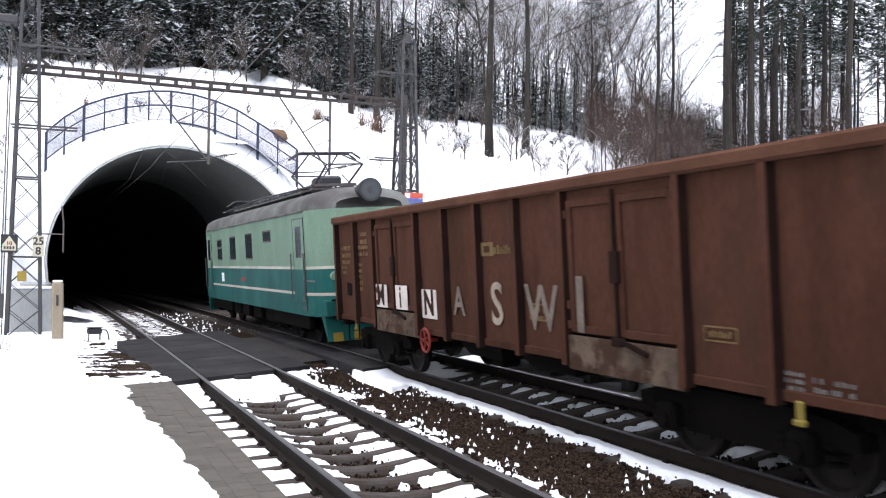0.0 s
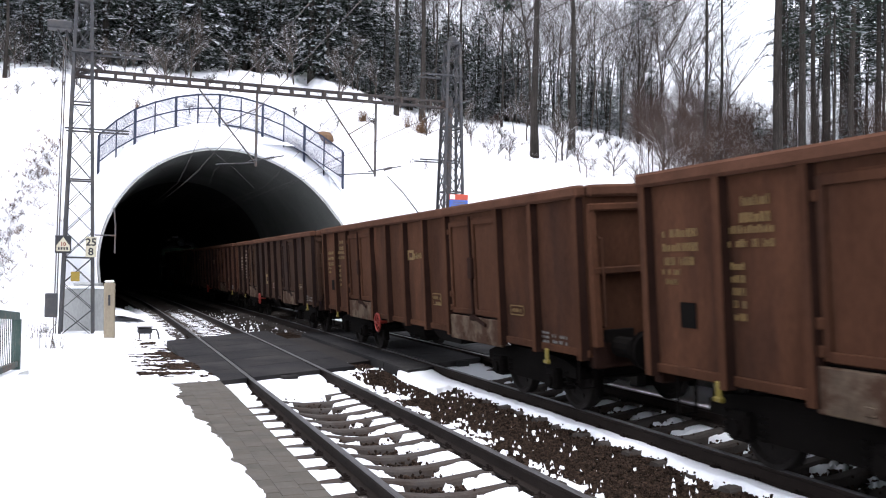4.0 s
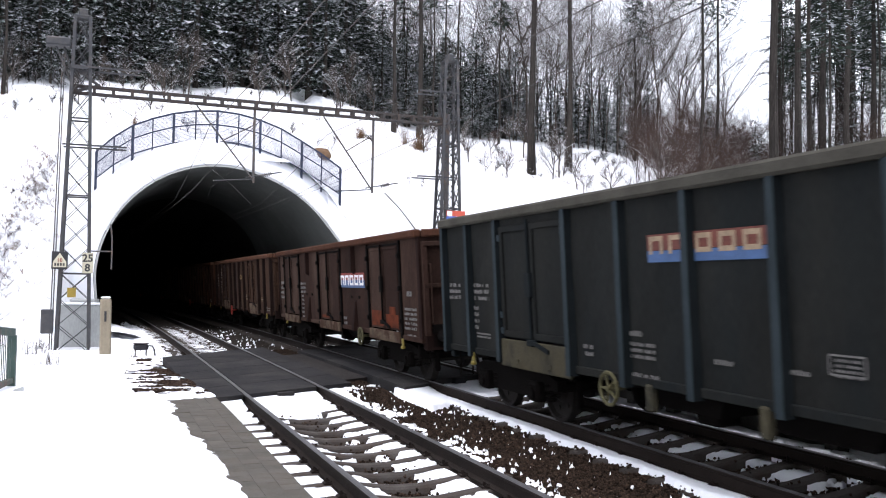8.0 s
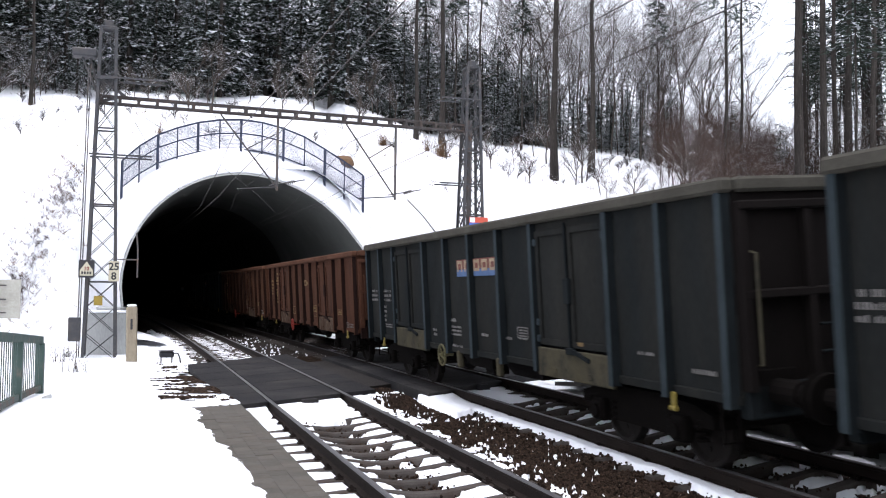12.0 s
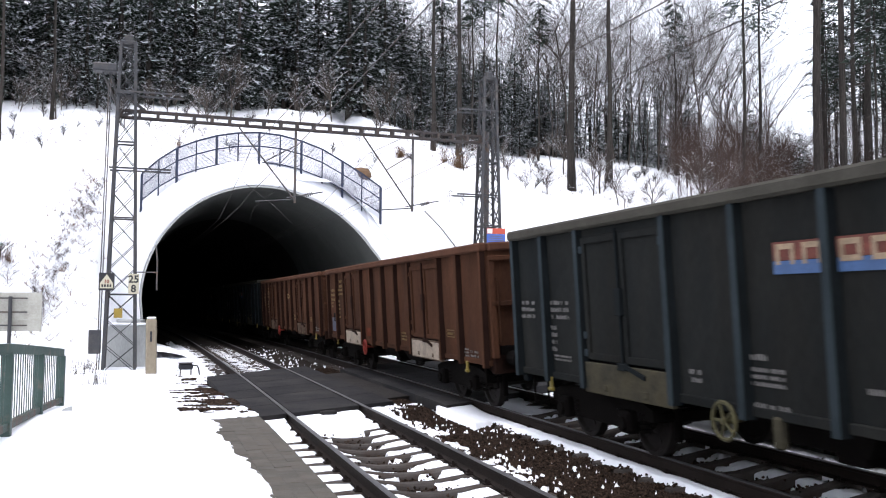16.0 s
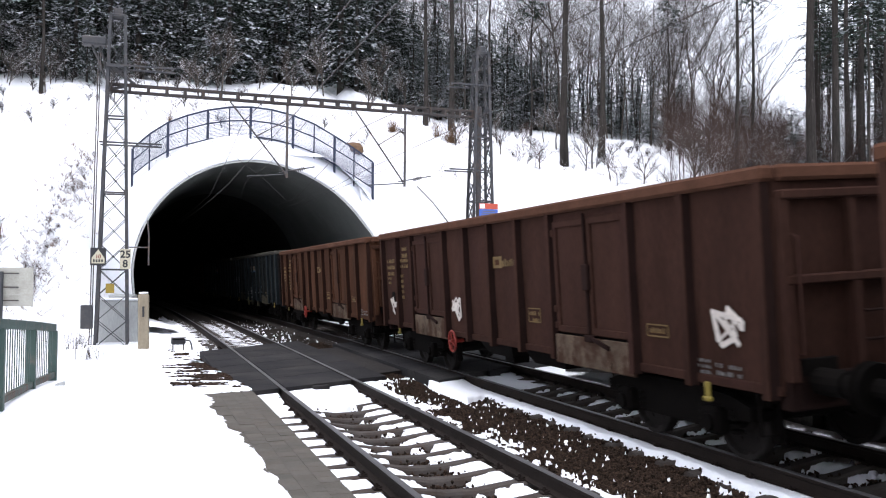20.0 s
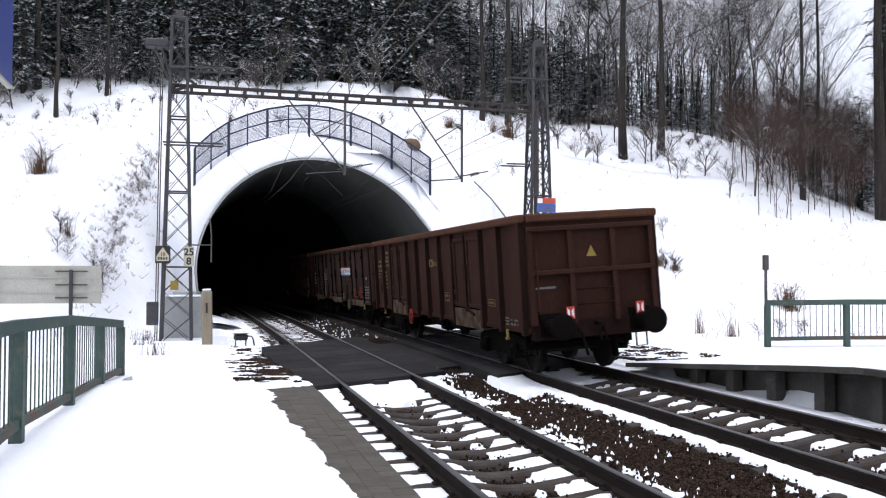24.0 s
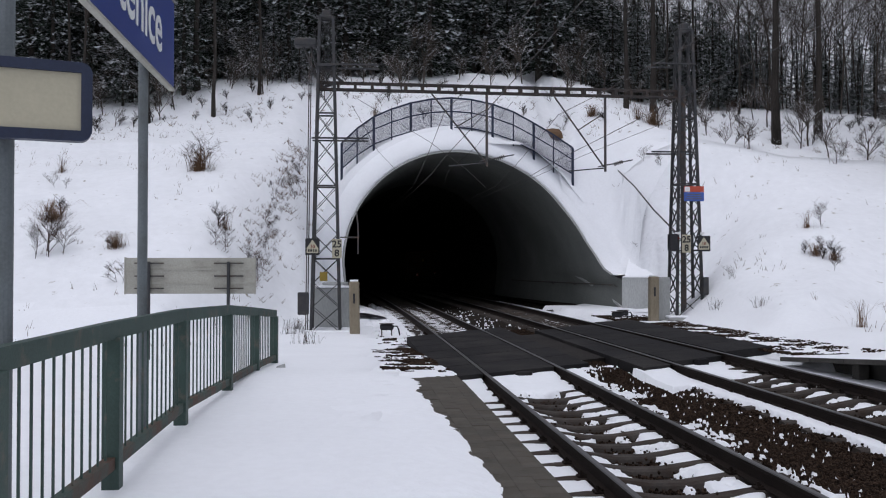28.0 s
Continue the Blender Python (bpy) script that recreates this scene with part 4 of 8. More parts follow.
def build_tunnel():
    tun = thing("tunnel", "double-track railway tunnel with a snowy concrete portal", "tunnel", kind="structure")
    g = Geo()
    rows = [[rim_point(i) for i in range(RIM + 1)]]
    for y in (43.5, 46, 48.5, 53, 58, 64, 70, 78, 90, 105, 125, 150, 190, 240, 300, 400, 500):
        blend = float(smooth_step(54, 43, y))
        row = []
        for i in range(RIM + 1):
            a = -1 + 2 * i / RIM
            x, z = arch(a)
            out, ahead = flare(z) if a < 0 else (0.0, 0.0)
            px, py = beside(y - 0.6 * ahead * blend, GAP / 2 + x + 0.75 * out * blend ** 1.5)
            row.append((px, py, z))
        rows.append(row)
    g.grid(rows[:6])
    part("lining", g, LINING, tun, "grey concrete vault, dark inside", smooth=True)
    # deeper rows take the black colour that stands for the unlit bore
    part("sooty_lining", Geo().grid(rows[5:]), SOOT_SHADE, tun, "vault deep inside, coloured black for soot and darkness", smooth=True)
    # end of the bore: unseen wall added to keep sky light out
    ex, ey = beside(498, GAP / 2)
    part("far_end", Geo().box(ex - 9, ey, -1.5, ex + 9, ey + 0.5, 9), SOOT_SHADE, tun, "unseen dark wall that closes the bore")
    # rim: thin concrete lip round the mouth
    g = Geo()
    lip = []
    for i in range(RIM + 1):
        p = rim_point(i)
        q = rim_point(max(i - 1, 0)) - rim_point(min(i + 1, RIM))
        out = Vector((q.z, 0, -q.x)).normalized()
        if out.z < -0.2 or (abs(out.z) <= 0.2 and (out.x > 0) != (i < RIM / 2)):
            out = -out
        lip.append([p, p + Vector((0, -0.05, 0)), p + out * 0.08 + Vector((0, -0.05, 0)), p + out * 0.08 + Vector((0, 0.4, 0))])
    g.grid(lip[next(i for i in range(RIM + 1) if rim_point(i).z > 1.3):])
    part("mouth_lip", g, CONCRETE, tun, "thin pale lip round the mouth")
    # snow-covered collar, leaning back
    g = Geo()
    rows = []
    for i in range(RIM + 1):
        a = -1 + 2 * i / RIM
        p = rim_point(i)
        x, z = arch(a)
        c = Vector((*beside(PORTAL_Y, GAP / 2), TUN_Z))
        out = Vector((p.x - c.x, 0, max(p.z - c.z, 0.4 if i < RIM / 2 else -1))).normalized()
        if p.z < 1.4 and i < RIM / 2:
            out = Vector((1, 0, 0.05)).normalized()
        f = 1.0 if a > 0 else 1.0 + 0.55 * float(smooth_step(4.6, 2.6, p.z))
        q0 = p + out * 0.10 + Vector((0, -0.06, 0))
        rows.append([q0, q0 + out * 0.05 + Vector((0, -0.03, 0)), p + out * (0.6 * f) + Vector((0, 0.22, 0)), p + out * (1.12 * f) + Vector((0, 0.62, 0)),
                     p + out * (1.28 * f) + Vector((0, 1.3, 0.0)), p + out * (1.35 * f) + Vector((0, 3.0, 0.0 if i > RIM / 2 else 0.5 * min(1.0, 1.5 * out.x * out.x))),
                     p + out * (1.35 * f + (2.0 * out.x**2 if i < RIM / 2 else 0.0)) + Vector((0, 3.2, -0.9))])
    first = next(i for i in range(RIM + 1) if rim_point(i).z > 1.25)
    g.grid(rows[first:])
    part("snow_collar", g, SNOW, tun, "smooth snow on the concrete collar", smooth=True)
    # snow apron from the collar's outer edge to the hillside
    g = Geo()
    sheet = []
    for i in range(first, RIM * 36 // 100):
        p, far_out = rows[i][2], (rows[i][3] - rows[i][1]).normalized()
        side = 4.2 * max(0.0, far_out.x) + 0.2
        line = []
        for f in np.linspace(0, 1, 15):
            q = Vector((p.x + side * f, p.y + 2.4 * f, 0))
            end = height_on_ground(p.x + side, p.y + 2.4)
            z = p.z + (end - p.z) * float(smooth_step(0, 1, f)) + 0.5 * math.sin(math.pi * f) * far_out.z * min(1.0, 1.6 * max(0.0, far_out.x))
            line.append((q.x, q.y, max(z, height_on_ground(q.x, q.y)) + 0.02 - 0.12 * f**6))
        sheet.append(line)
    g.grid(sheet)
    part("snow_apron", g, SNOW, tun, "smooth snow between the collar and the slope", smooth=True)
    # snow-covered spandrel behind the collar
    g = Geo()
    rows = []
    for i in range(RIM + 1):
        a = -1 + 2 * i / RIM
        x0, z0 = arch(a, 5.7)
        x1, z1 = arch(a, 6.45)
        if a < -0.62:
            continue
        rows.append([(*beside(42.25, GAP / 2 + x0), z0), (*beside(42.35, GAP / 2 + x1), z1), (*beside(43.6, GAP / 2 + x1 * 1.06), z1 - 0.1)])
    g.grid(rows)
    part("snow_shoulder", g, SNOW, tun, "snow banked behind the collar", smooth=True)
    # right wing wall: flat face and return
    wing = rim_point(0)
    g = Geo()
    k = next(i for i in range(RIM + 1) if rim_point(i).z > 1.25)
    p = rim_point(k)
    a0 = Vector((wing.x - 0.22, wing.y + 0.04, 0))
    b0 = a0 + Vector((1.25, -0.35, 0))
    g.hexa([(a0.x, a0.y, -0.6), (b0.x, b0.y, -0.6), (b0.x + 0.1, b0.y + 0.6, -0.6), (a0.x + 0.1, a0.y + 0.6, -0.6),
            (a0.x, a0.y, 1.40), (b0.x, b0.y, 1.37), (b0.x + 0.1, b0.y + 0.6, 1.3), (a0.x + 0.1, a0.y + 0.6, 1.3)])
    part("wing_wall", g, CONCRETE, tun, "pale grey flat wing wall")
    g = Geo()
    rows = []
    for f in np.linspace(0, 1, 8):
        q = a0.lerp(b0, f)
        rows.append([(q.x, q.y - 0.03, 1.385), (q.x, q.y + 0.0, 1.45), (q.x + 0.2, q.y + 0.5, 1.42), (q.x + 0.5, q.y + 1.5, 1.8), (q.x + 1.2, q.y + 3.5, 3.0)])
    g.grid(rows)
    part("wing_snow", g, SNOW, tun, "snow on the wing wall", smooth=True)
    # left return wall beside the mast
    lx, ly = rim_point(RIM).x, rim_point(RIM).y
    g = Geo().box(lx - 1.9, ly - 1.6, -0.6, lx - 0.04, ly + 0.2, 1.15, 0.03)
    part("wing_wall", g, CONCRETE, tun, "pale grey block beside the mouth")
    # handrail and sloping ledge on the inner right wall
    inner = []
    for y in (38.9, 40.2, 41.6, 43.5, 46.0, 49.0, 53.0):
        f = float(smooth_step(53, 38.5, y))
        inner.append(Vector((*beside(y, GAP / 2 + 5.0 + 1.55 * f ** 1.5), 1.05)))
    g = Geo().tube(inner, 0.035, 6)
    for p in inner[:5]:
        g.tube([p, p + Vector((0.25, 0.1, -0.12))], 0.02, 5)
    tagged(part("tunnel_handrail", g, DARKSTEEL), "dark steel handrail along the tunnel wall", "handrail")
    g = Geo()
    rows = []
    for k in range(9):
        f = k / 8
        y = 37.7 + 6.6 * f
        b = float(smooth_step(54, 38.5, y))
        u = GAP / 2 + 4.98 + 1.9 * b ** 1.5
        zz = 0.0 + 1.75 * f
        rows.append([(*beside(y, u - 0.22), zz - 0.10), (*beside(y, u - 0.22), zz), (*beside(y, u + 0.3), zz + 0.05)])
    g.grid(rows)
    part("ledge", g, CONCRETE, tun, "sloping concrete ledge with a trace of snow")
    return tun


build_tunnel()


def build_tunnel_floor():
    """Dark gravel walkways beside the tracks inside the vault, and a little blown snow at the mouth."""
    for side in (1, -1):
        g = Geo()
        start = GAP + 1.5 if side > 0 else -1.5
        wall = GAP / 2 + side * 7.0
        line = ((start, -0.32), (start + side * 0.7, -0.16), (start + side * 1.4, -0.10), (GAP / 2 + side * 4.6, 0.02), (wall, 0.06))
        rows = [[(*beside(y, u), z) for u, z in line] for y in (40.6, 44, 47, 50, 55, 60, 66, 72, 80, 100, 120, 200, 300, 400, 500)]
        g.grid(rows)
        tagged(part("tunnel_walkway", g, BALLAST), "dark gravel walkway beside the tunnel wall", "ballast", kind="structure")
    g = Geo()
    rows = []
    for k in range(24):
        f = k / 23
        y = 36.0 + 14.5 * f
        wob = 0.15 * math.sin(k * 1.9) + 0.1 * math.sin(k * 4.7)
        inner = -1.55 - 1.2 * f * f
        rows.append([(*beside(y, inner + wob * 0.5), -0.20), (*beside(y, inner - 0.25 + wob * 0.5), -0.09), (*beside(y, inner - 0.8 + wob), 0.02), (*beside(y, -3.3), 0.09)])
    g.grid(rows)
    tagged(part("verge_snow", g, SNOW, smooth=True), "blown snow fading into the tunnel mouth", "snow", kind="structure")
    g = Geo()
    rows = []
    for k in range(16):
        f = k / 15
        y = 34.5 + 7.5 * f
        wob = 0.2 * math.sin(k * 1.7) + 0.12 * math.sin(k * 4.1)
        rows.append([(*beside(y, GAP + 2.0 + 1.3 * f + wob), -0.16), (*beside(y, GAP + 2.5 + 1.2 * f), 0.02), (*beside(y, GAP + 5.2 - 1.0 * f), 0.10)])
    g.grid(rows)
    tagged(part("verge_snow", g, SNOW, smooth=True), "blown snow on the verge at the mouth", "snow", kind="structure")


build_tunnel_floor()


# ---- railing over the mouth ----
def build_railing():
    rail = thing("portal_railing", "dark blue steel railing with netting above the tunnel", "railing")
    marks = [(-0.1115, 0.106), (-0.0945, 0.121), (-0.0762, 0.133), (-0.0565, 0.1405), (-0.0354, 0.1468), (-0.0130, 0.1505), (0.0093, 0.1517),
             (0.0317, 0.1500), (0.0547, 0.1452), (0.0776, 0.1370), (0.1000, 0.1250), (0.1217, 0.113), (0.1429, 0.1000)]
    y = 42.6
    base = [Vector((t * y, y, 1.876 + e * y)) for t, e in marks]
    height = [1.25, 1.30, 1.34, 1.38, 1.40, 1.42, 1.43, 1.42, 1.40, 1.40, 1.38, 1.34, 1.28]
    tops = [b + Vector((0, 0, h)) for b, h in zip(base, height)]
    for i, (b, t) in enumerate(zip(base, tops)):
        w = 0.11 if i % 2 == 0 else 0.065
        part("post", Geo().box(-w / 2, -w / 2, -0.5, w / 2, w / 2, (t - b).z, 0.008), BLUEPAINT, rail, at=pose(b.x, b.y, b.z))
    for i in range(len(base) - 1):
        for f, w in ((1.0, 0.075), (0.56, 0.055), (0.04, 0.05)):
            p0, p1 = base[i].lerp(tops[i], f), base[i + 1].lerp(tops[i + 1], f)
            part("rail_bar", Geo().beam(p0, p1, w, w), BLUEPAINT, rail)
        # netting: crossed wires
        g = Geo()
        for f in np.linspace(0.06, 0.97, 22):
            g.beam(base[i].lerp(tops[i], f), base[i + 1].lerp(tops[i + 1], f), 0.014, 0.014)
        for f in np.linspace(0.03, 0.97, 20):
            g.beam(base[i].lerp(base[i + 1], f), tops[i].lerp(tops[i + 1], f), 0.014, 0.014)
        part("netting", g, MESHWIRE, rail)
    return rail


build_railing()


# ---- freight train ----
HALF = 7.08           # half a wagon's body
PITCH = 15.55         # from wagon to wagon
SIDE = 1.26           # half the width between the side sheets


def wheelset_mesh():
    g = Geo()
    g.tube([(-0.95, 0, 0), (0.95, 0, 0)], 0.085, 10)
    for s in (-1, 1):
        n = 20
        prof = [(0.66, 0.12), (0.70, 0.18), (0.695, 0.38), (0.66, 0.40), (0.66, 0.46), (0.79, 0.452), (0.795, 0.40), (0.74, 0.37), (0.735, 0.18), (0.80, 0.12)]
        rows = [[(s * x, r * math.cos(2 * math.pi * k / n), r * math.sin(2 * math.pi * k / n)) for k in range(n)] for x, r in prof]
        g.grid(rows if s > 0 else rows[::-1], closed=True)
        for k in range(6):
            a = 2 * math.pi * k / 6
            b = len(g.v)
            g.tube([(s * 0.735, 0.27 * math.cos(a), 0.27 * math.sin(a)), (s * 0.748, 0.27 * math.cos(a), 0.27 * math.sin(a))], 0.035, 6)
    return g


def bogie_frame_mesh():
    g = Geo()
    for s in (-1, 1):
        x0, x1 = sorted((s * 0.94, s * 1.08))
        out = [(-1.45, 0.52), (-1.2, 0.52), (-0.55, 0.36), (0.55, 0.36), (1.2, 0.52), (1.45, 0.52), (1.45, 0.66), (1.15, 0.74), (0.5, 0.80), (-0.5, 0.80), (-1.15, 0.74), (-1.45, 0.66)]
        b = len(g.v)
        n = len(out)
        g.v.extend((x0, y, z) for y, z in out)
        g.v.extend((x1, y, z) for y, z in out)
        for i in range(n):
            j = (i + 1) % n
            g.face(b + i, b + n + i, b + n + j, b + j)
        g.face(*(b + i for i in range(n)))
        g.face(*(b + n + i for i in reversed(range(n))))
        for y in (-0.9, 0.9):
            g.box(min(s * 1.02, s * 1.20), y - 0.15, 0.33, max(s * 1.02, s * 1.20), y + 0.15, 0.62, 0.04)
            g.tube([(s * 1.19, y, 0.46), (s * 1.24, y, 0.46)], 0.09, 10)
            for d in (-0.27, 0.27):
                for k in range(4):
                    g.tube([(s * 1.04, y + d, 0.36 + k * 0.07), (s * 1.04, y + d, 0.39 + k * 0.07)], 0.075, 8)
    g.box(-1.0, -0.2, 0.45, 1.0, 0.2, 0.78, 0.03)
    for y in (-1.38, 1.38):
        g.box(-1.0, y - 0.06, 0.50, 1.0, y + 0.06, 0.62, 0.02)
    for y in (-0.36, 0.36, -1.42, 1.42):
        for s in (-1, 1):
            g.box(s * 0.73 - 0.05, y - 0.05, 0.25, s * 0.73 + 0.05, y + 0.05, 0.66, 0.02)
    return g


def buffer_mesh():
    g = Geo()
    g.box(-0.22, -0.03, -0.22, 0.22, 0.0, 0.22, 0.02)
    g.tube([(0, 0, 0), (0, 0.36, 0)], 0.13, 12)
    g.tube([(0, 0.30, 0), (0, 0.56, 0)], 0.10, 12)
    g.tube([(0, 0.56, 0), (0, 0.585, 0), (0, 0.60, 0)], [0.23, 0.24, 0.20], 16)
    return g


def handwheel_mesh():
    g = Geo()
    n = 18
    pts = [(0, 0.19 * math.cos(2 * math.pi * k / n), 0.19 * math.sin(2 * math.pi * k / n)) for k in range(n)]
    g.tube(pts + [pts[0]], 0.022, 6, caps=False)
    for k in range(5):
        a = 2 * math.pi * k / 5
        g.tube([(0, 0, 0), (0, 0.19 * math.cos(a), 0.19 * math.sin(a))], 0.016, 5)
    g.tube([(-0.03, 0, 0), (0.22, 0, 0)], 0.035, 8)
    return g


def rib_mesh(bottom, top, deep, paints):
    """An upright stiffener: worn outer flange, webs coloured dark for their shade; paints: web, flange."""
    g = Geo()
    lean = 0.82
    foot = [(-deep, -0.045, bottom), (0, -0.065, bottom), (0, 0.065, bottom), (-deep, 0.045, bottom)]
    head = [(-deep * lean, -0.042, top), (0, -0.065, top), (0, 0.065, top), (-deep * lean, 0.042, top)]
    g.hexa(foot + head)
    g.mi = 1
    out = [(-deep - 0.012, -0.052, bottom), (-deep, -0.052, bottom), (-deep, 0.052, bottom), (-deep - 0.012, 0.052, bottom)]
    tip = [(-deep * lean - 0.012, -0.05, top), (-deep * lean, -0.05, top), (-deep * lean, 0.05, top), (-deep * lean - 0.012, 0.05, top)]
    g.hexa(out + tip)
    return g.mesh("rib", paints)


def make_wagon(name, label, panel, rib, coping, wheel_paint, flange=None, smooth=False, end=None, flap_paint=None, top=3.02, mid=1.19, wheel_at=2.03):
    """An open bogie wagon: floor, ribbed sides with double doors, braced ends, underframe and bogies."""
    w = thing(name, label, "freight wagon")
    flange = flange or panel
    posts = [-7.0, -5.72 - (mid - 1.19) * 2, -2 * mid - 2.18, -2 * mid, -mid, 0.0]
    posts += [-y for y in posts[-2::-1]]
    doors = [(-5.87, -3.64), (-1.08, 1.30), (3.92, 6.09)] if smooth else [(posts[2], posts[3]), (posts[7], posts[8])]
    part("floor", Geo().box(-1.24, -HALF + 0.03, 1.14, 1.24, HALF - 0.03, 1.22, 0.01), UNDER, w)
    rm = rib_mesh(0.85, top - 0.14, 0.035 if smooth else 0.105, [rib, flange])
    leaf = Geo()
    lw = (doors[0][1] - doors[0][0] - 0.2) / 2
    low = 1.06 if smooth else 1.27
    edge, proud = (0.022, 0.034) if smooth else (0.045, 0.055)
    leaf.box(-0.02, -lw / 2 + 0.02, low, 0.02, lw / 2 - 0.02, top - 0.235, 0.004)
    for y in (-lw / 2 + 0.05, lw / 2 - 0.05):
        leaf.box(-proud, y - edge, low - 0.03, -0.018, y + edge, top - 0.26, 0.008)
    for z in (low + 0.01, top - 0.30):
        leaf.box(-proud, -lw / 2 + 0.09, z - edge, -0.018, lw / 2 - 0.09, z + edge, 0.008)
    lm = leaf.mesh("door_leaf", panel)
    bar = Geo().tube([(-0.075, 0, 1.2), (-0.075, 0, top - 0.2)], 0.022, 6)
    bar.box(-0.11, -0.075, 1.82, -0.05, 0.075, 2.16, 0.01)
    bar.box(-0.11, -0.10, 1.15, -0.04, 0.10, 1.24, 0.01)
    bar.beam((-0.09, -0.02, 1.22), (-0.09, -0.52, 1.10), 0.03, 0.05)
    bm_ = bar.mesh("lock_bar", UNDER if smooth else rib)
    flap = Geo().box(-0.05, -(lw + 0.08), 0.80, 0.01, lw + 0.08, 1.02 if smooth else 1.20, 0.01)
    for y in (-0.5, 0.5):
        flap.box(-0.065, y - 0.05, 0.86, -0.05, y + 0.05, 0.94, 0.006)
    fm = flap.mesh("bottom_flap", flap_paint or FLAP)
    hm = Geo().box(-0.075, -0.045, -0.05, -0.02, 0.045, 0.05, 0.012).mesh("hinge", flange)
    for s in (-1, 1):
        turn = pose(s * SIDE, 0, 0) if s < 0 else pose(SIDE, 0, 0, 0, 0, 180)
        edges = [-HALF] + [e for d in doors for e in d] + [HALF]
        for k in range(0, len(edges), 2):
            side = Geo()
            y0, y1 = edges[k], edges[k + 1]
            n = max(2, int((y1 - y0) / 0.3))
            rows = []
            for i in range(n + 1):
                y = y0 + (y1 - y0) * i / n
                rows.append([(0.0 + 0.014 * math.sin(y * 5.1 + z * 3.3) * math.sin(y * 1.7 + 1.0) * (1 if 1.2 < z < 2.7 else 0), y, z) for z in (0.92, 1.2, 1.6, 2.0, 2.4, 2.7, top - 0.12)])
            side.grid([r[::-1] for r in rows])
            side.box(0.016, y0, 0.93, 0.05, y1, top - 0.13)
            part("side_panel", side, panel, w, at=turn)
            part("side_sill", Geo().box(-0.03, y0 + 0.01, 0.88, 0.05, y1 - 0.01, 0.98, 0.01), panel, w, at=turn)
        for a, b in doors:
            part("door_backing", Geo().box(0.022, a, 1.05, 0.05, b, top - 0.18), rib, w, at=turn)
            part("door_header", Geo().box(-0.01, a, top - 0.26, 0.05, b, top - 0.12), panel, w, at=turn)
        if not smooth:
            for y in posts:
                part("rib", rm, None, w, at=turn @ pose(0, y, 0))
            if s < 0:
                for a, b in doors:
                    for y in (a + 0.09, b - 0.09):
                        for z in (1.32, 1.55, top - 0.42):
                            part("hinge", hm, None, w, at=turn @ pose(0, y, z))
        else:
            for y in (-HALF + 0.06, HALF - 0.06):
                part("corner_post", Geo().box(-0.03, y - 0.07, 0.95, 0.01, y + 0.07, top - 0.14, 0.01), rib, w, at=turn)
            for y in (2.6, -2.4):
                part("half_rib", Geo().hexa([(-0.10, y - 0.04, 2.28), (0, y - 0.07, 2.2), (0, y + 0.07, 2.2), (-0.10, y + 0.04, 2.28),
                                             (-0.10, y - 0.05, top - 0.14), (0, y - 0.07, top - 0.14), (0, y + 0.07, top - 0.14), (-0.10, y + 0.05, top - 0.14)]), rib, w, at=turn)
                part("half_rib", Geo().hexa([(-0.12, y - 0.10, 0.90), (0, y - 0.13, 0.90), (0, y + 0.13, 0.90), (-0.12, y + 0.10, 0.90),
                                             (-0.03, y - 0.03, 1.55), (0, y - 0.06, 1.60), (0, y + 0.06, 1.60), (-0.03, y + 0.03, 1.55)]), rib, w, at=turn)
                for d in (-0.34, 0.34):
                    part("lashing_eye", Geo().box(-0.02, y + d - 0.06, 1.64, 0.0, y + d + 0.06, 1.71, 0.008), UNDER, w, at=turn)
            for a, b in doors:
                for y in (a - 0.03, b + 0.03):
                    part("door_post", Geo().box(-0.05, y - 0.045, 0.90, 0.0, y + 0.045, top - 0.16, 0.015), UNDER, w, at=turn)
                    for z in (1.25, 1.9, 2.55):
                        part("hinge", Geo().box(-0.085, y - 0.05, z - 0.05, -0.04, y + 0.05, z + 0.05, 0.012), UNDER, w, at=turn)
                part("door_lintel", Geo().box(-0.045, a, top - 0.245, 0.0, b, top - 0.20, 0.01), UNDER, w, at=turn)
        for a, b in doors:
            c = (a + b) / 2
            for d in (-1, 1):
                part("door_leaf", lm, None, w, at=turn @ pose(0.0, c + d * (lw / 2 + 0.01), 0))
            part("lock_bar", bm_, None, w, at=turn @ pose(0, c, 0))
            part("bottom_flap", fm, None, w, "pale worn flap under the door", at=turn @ pose(-0.02, c, 0))
        c = Geo().box(-0.125, -HALF - 0.02, top - 0.15, 0.05, HALF + 0.02, top, 0.03)
        part("top_rail", c, coping, w, at=turn)
    for s in (-1, 1):
        at = pose(0, s * HALF, 0) if s > 0 else pose(0, -HALF, 0, 0, 0, 180)
        part("end_wall", Geo().box(-1.25, -0.05, 1.02, 1.25, 0.0, top - 0.12), end or panel, w, at=at)
        for x in (-1.19, -0.42, 0.42, 1.19):
            br = Geo().hexa([(x - 0.045, 0, 1.02), (x + 0.045, 0, 1.02), (x + 0.045, 0.13, 1.02), (x - 0.045, 0.13, 1.02),
                             (x - 0.045, 0, top - 0.3), (x + 0.045, 0, top - 0.3), (x + 0.045, 0.09, top - 0.3), (x - 0.045, 0.09, top - 0.3)])
            part("end_rib", br, end or flange, w, at=at)
        for z in (1.95, top - 0.28):
            part("end_bar", Geo().box(-1.23, 0.0, z - 0.045, 1.23, 0.115, z + 0.045, 0.015), end or flange, w, at=at)
        part("top_rail", Geo().box(-1.22, -0.06, top - 0.15, 1.22, 0.10, top, 0.03), coping, w, at=at)
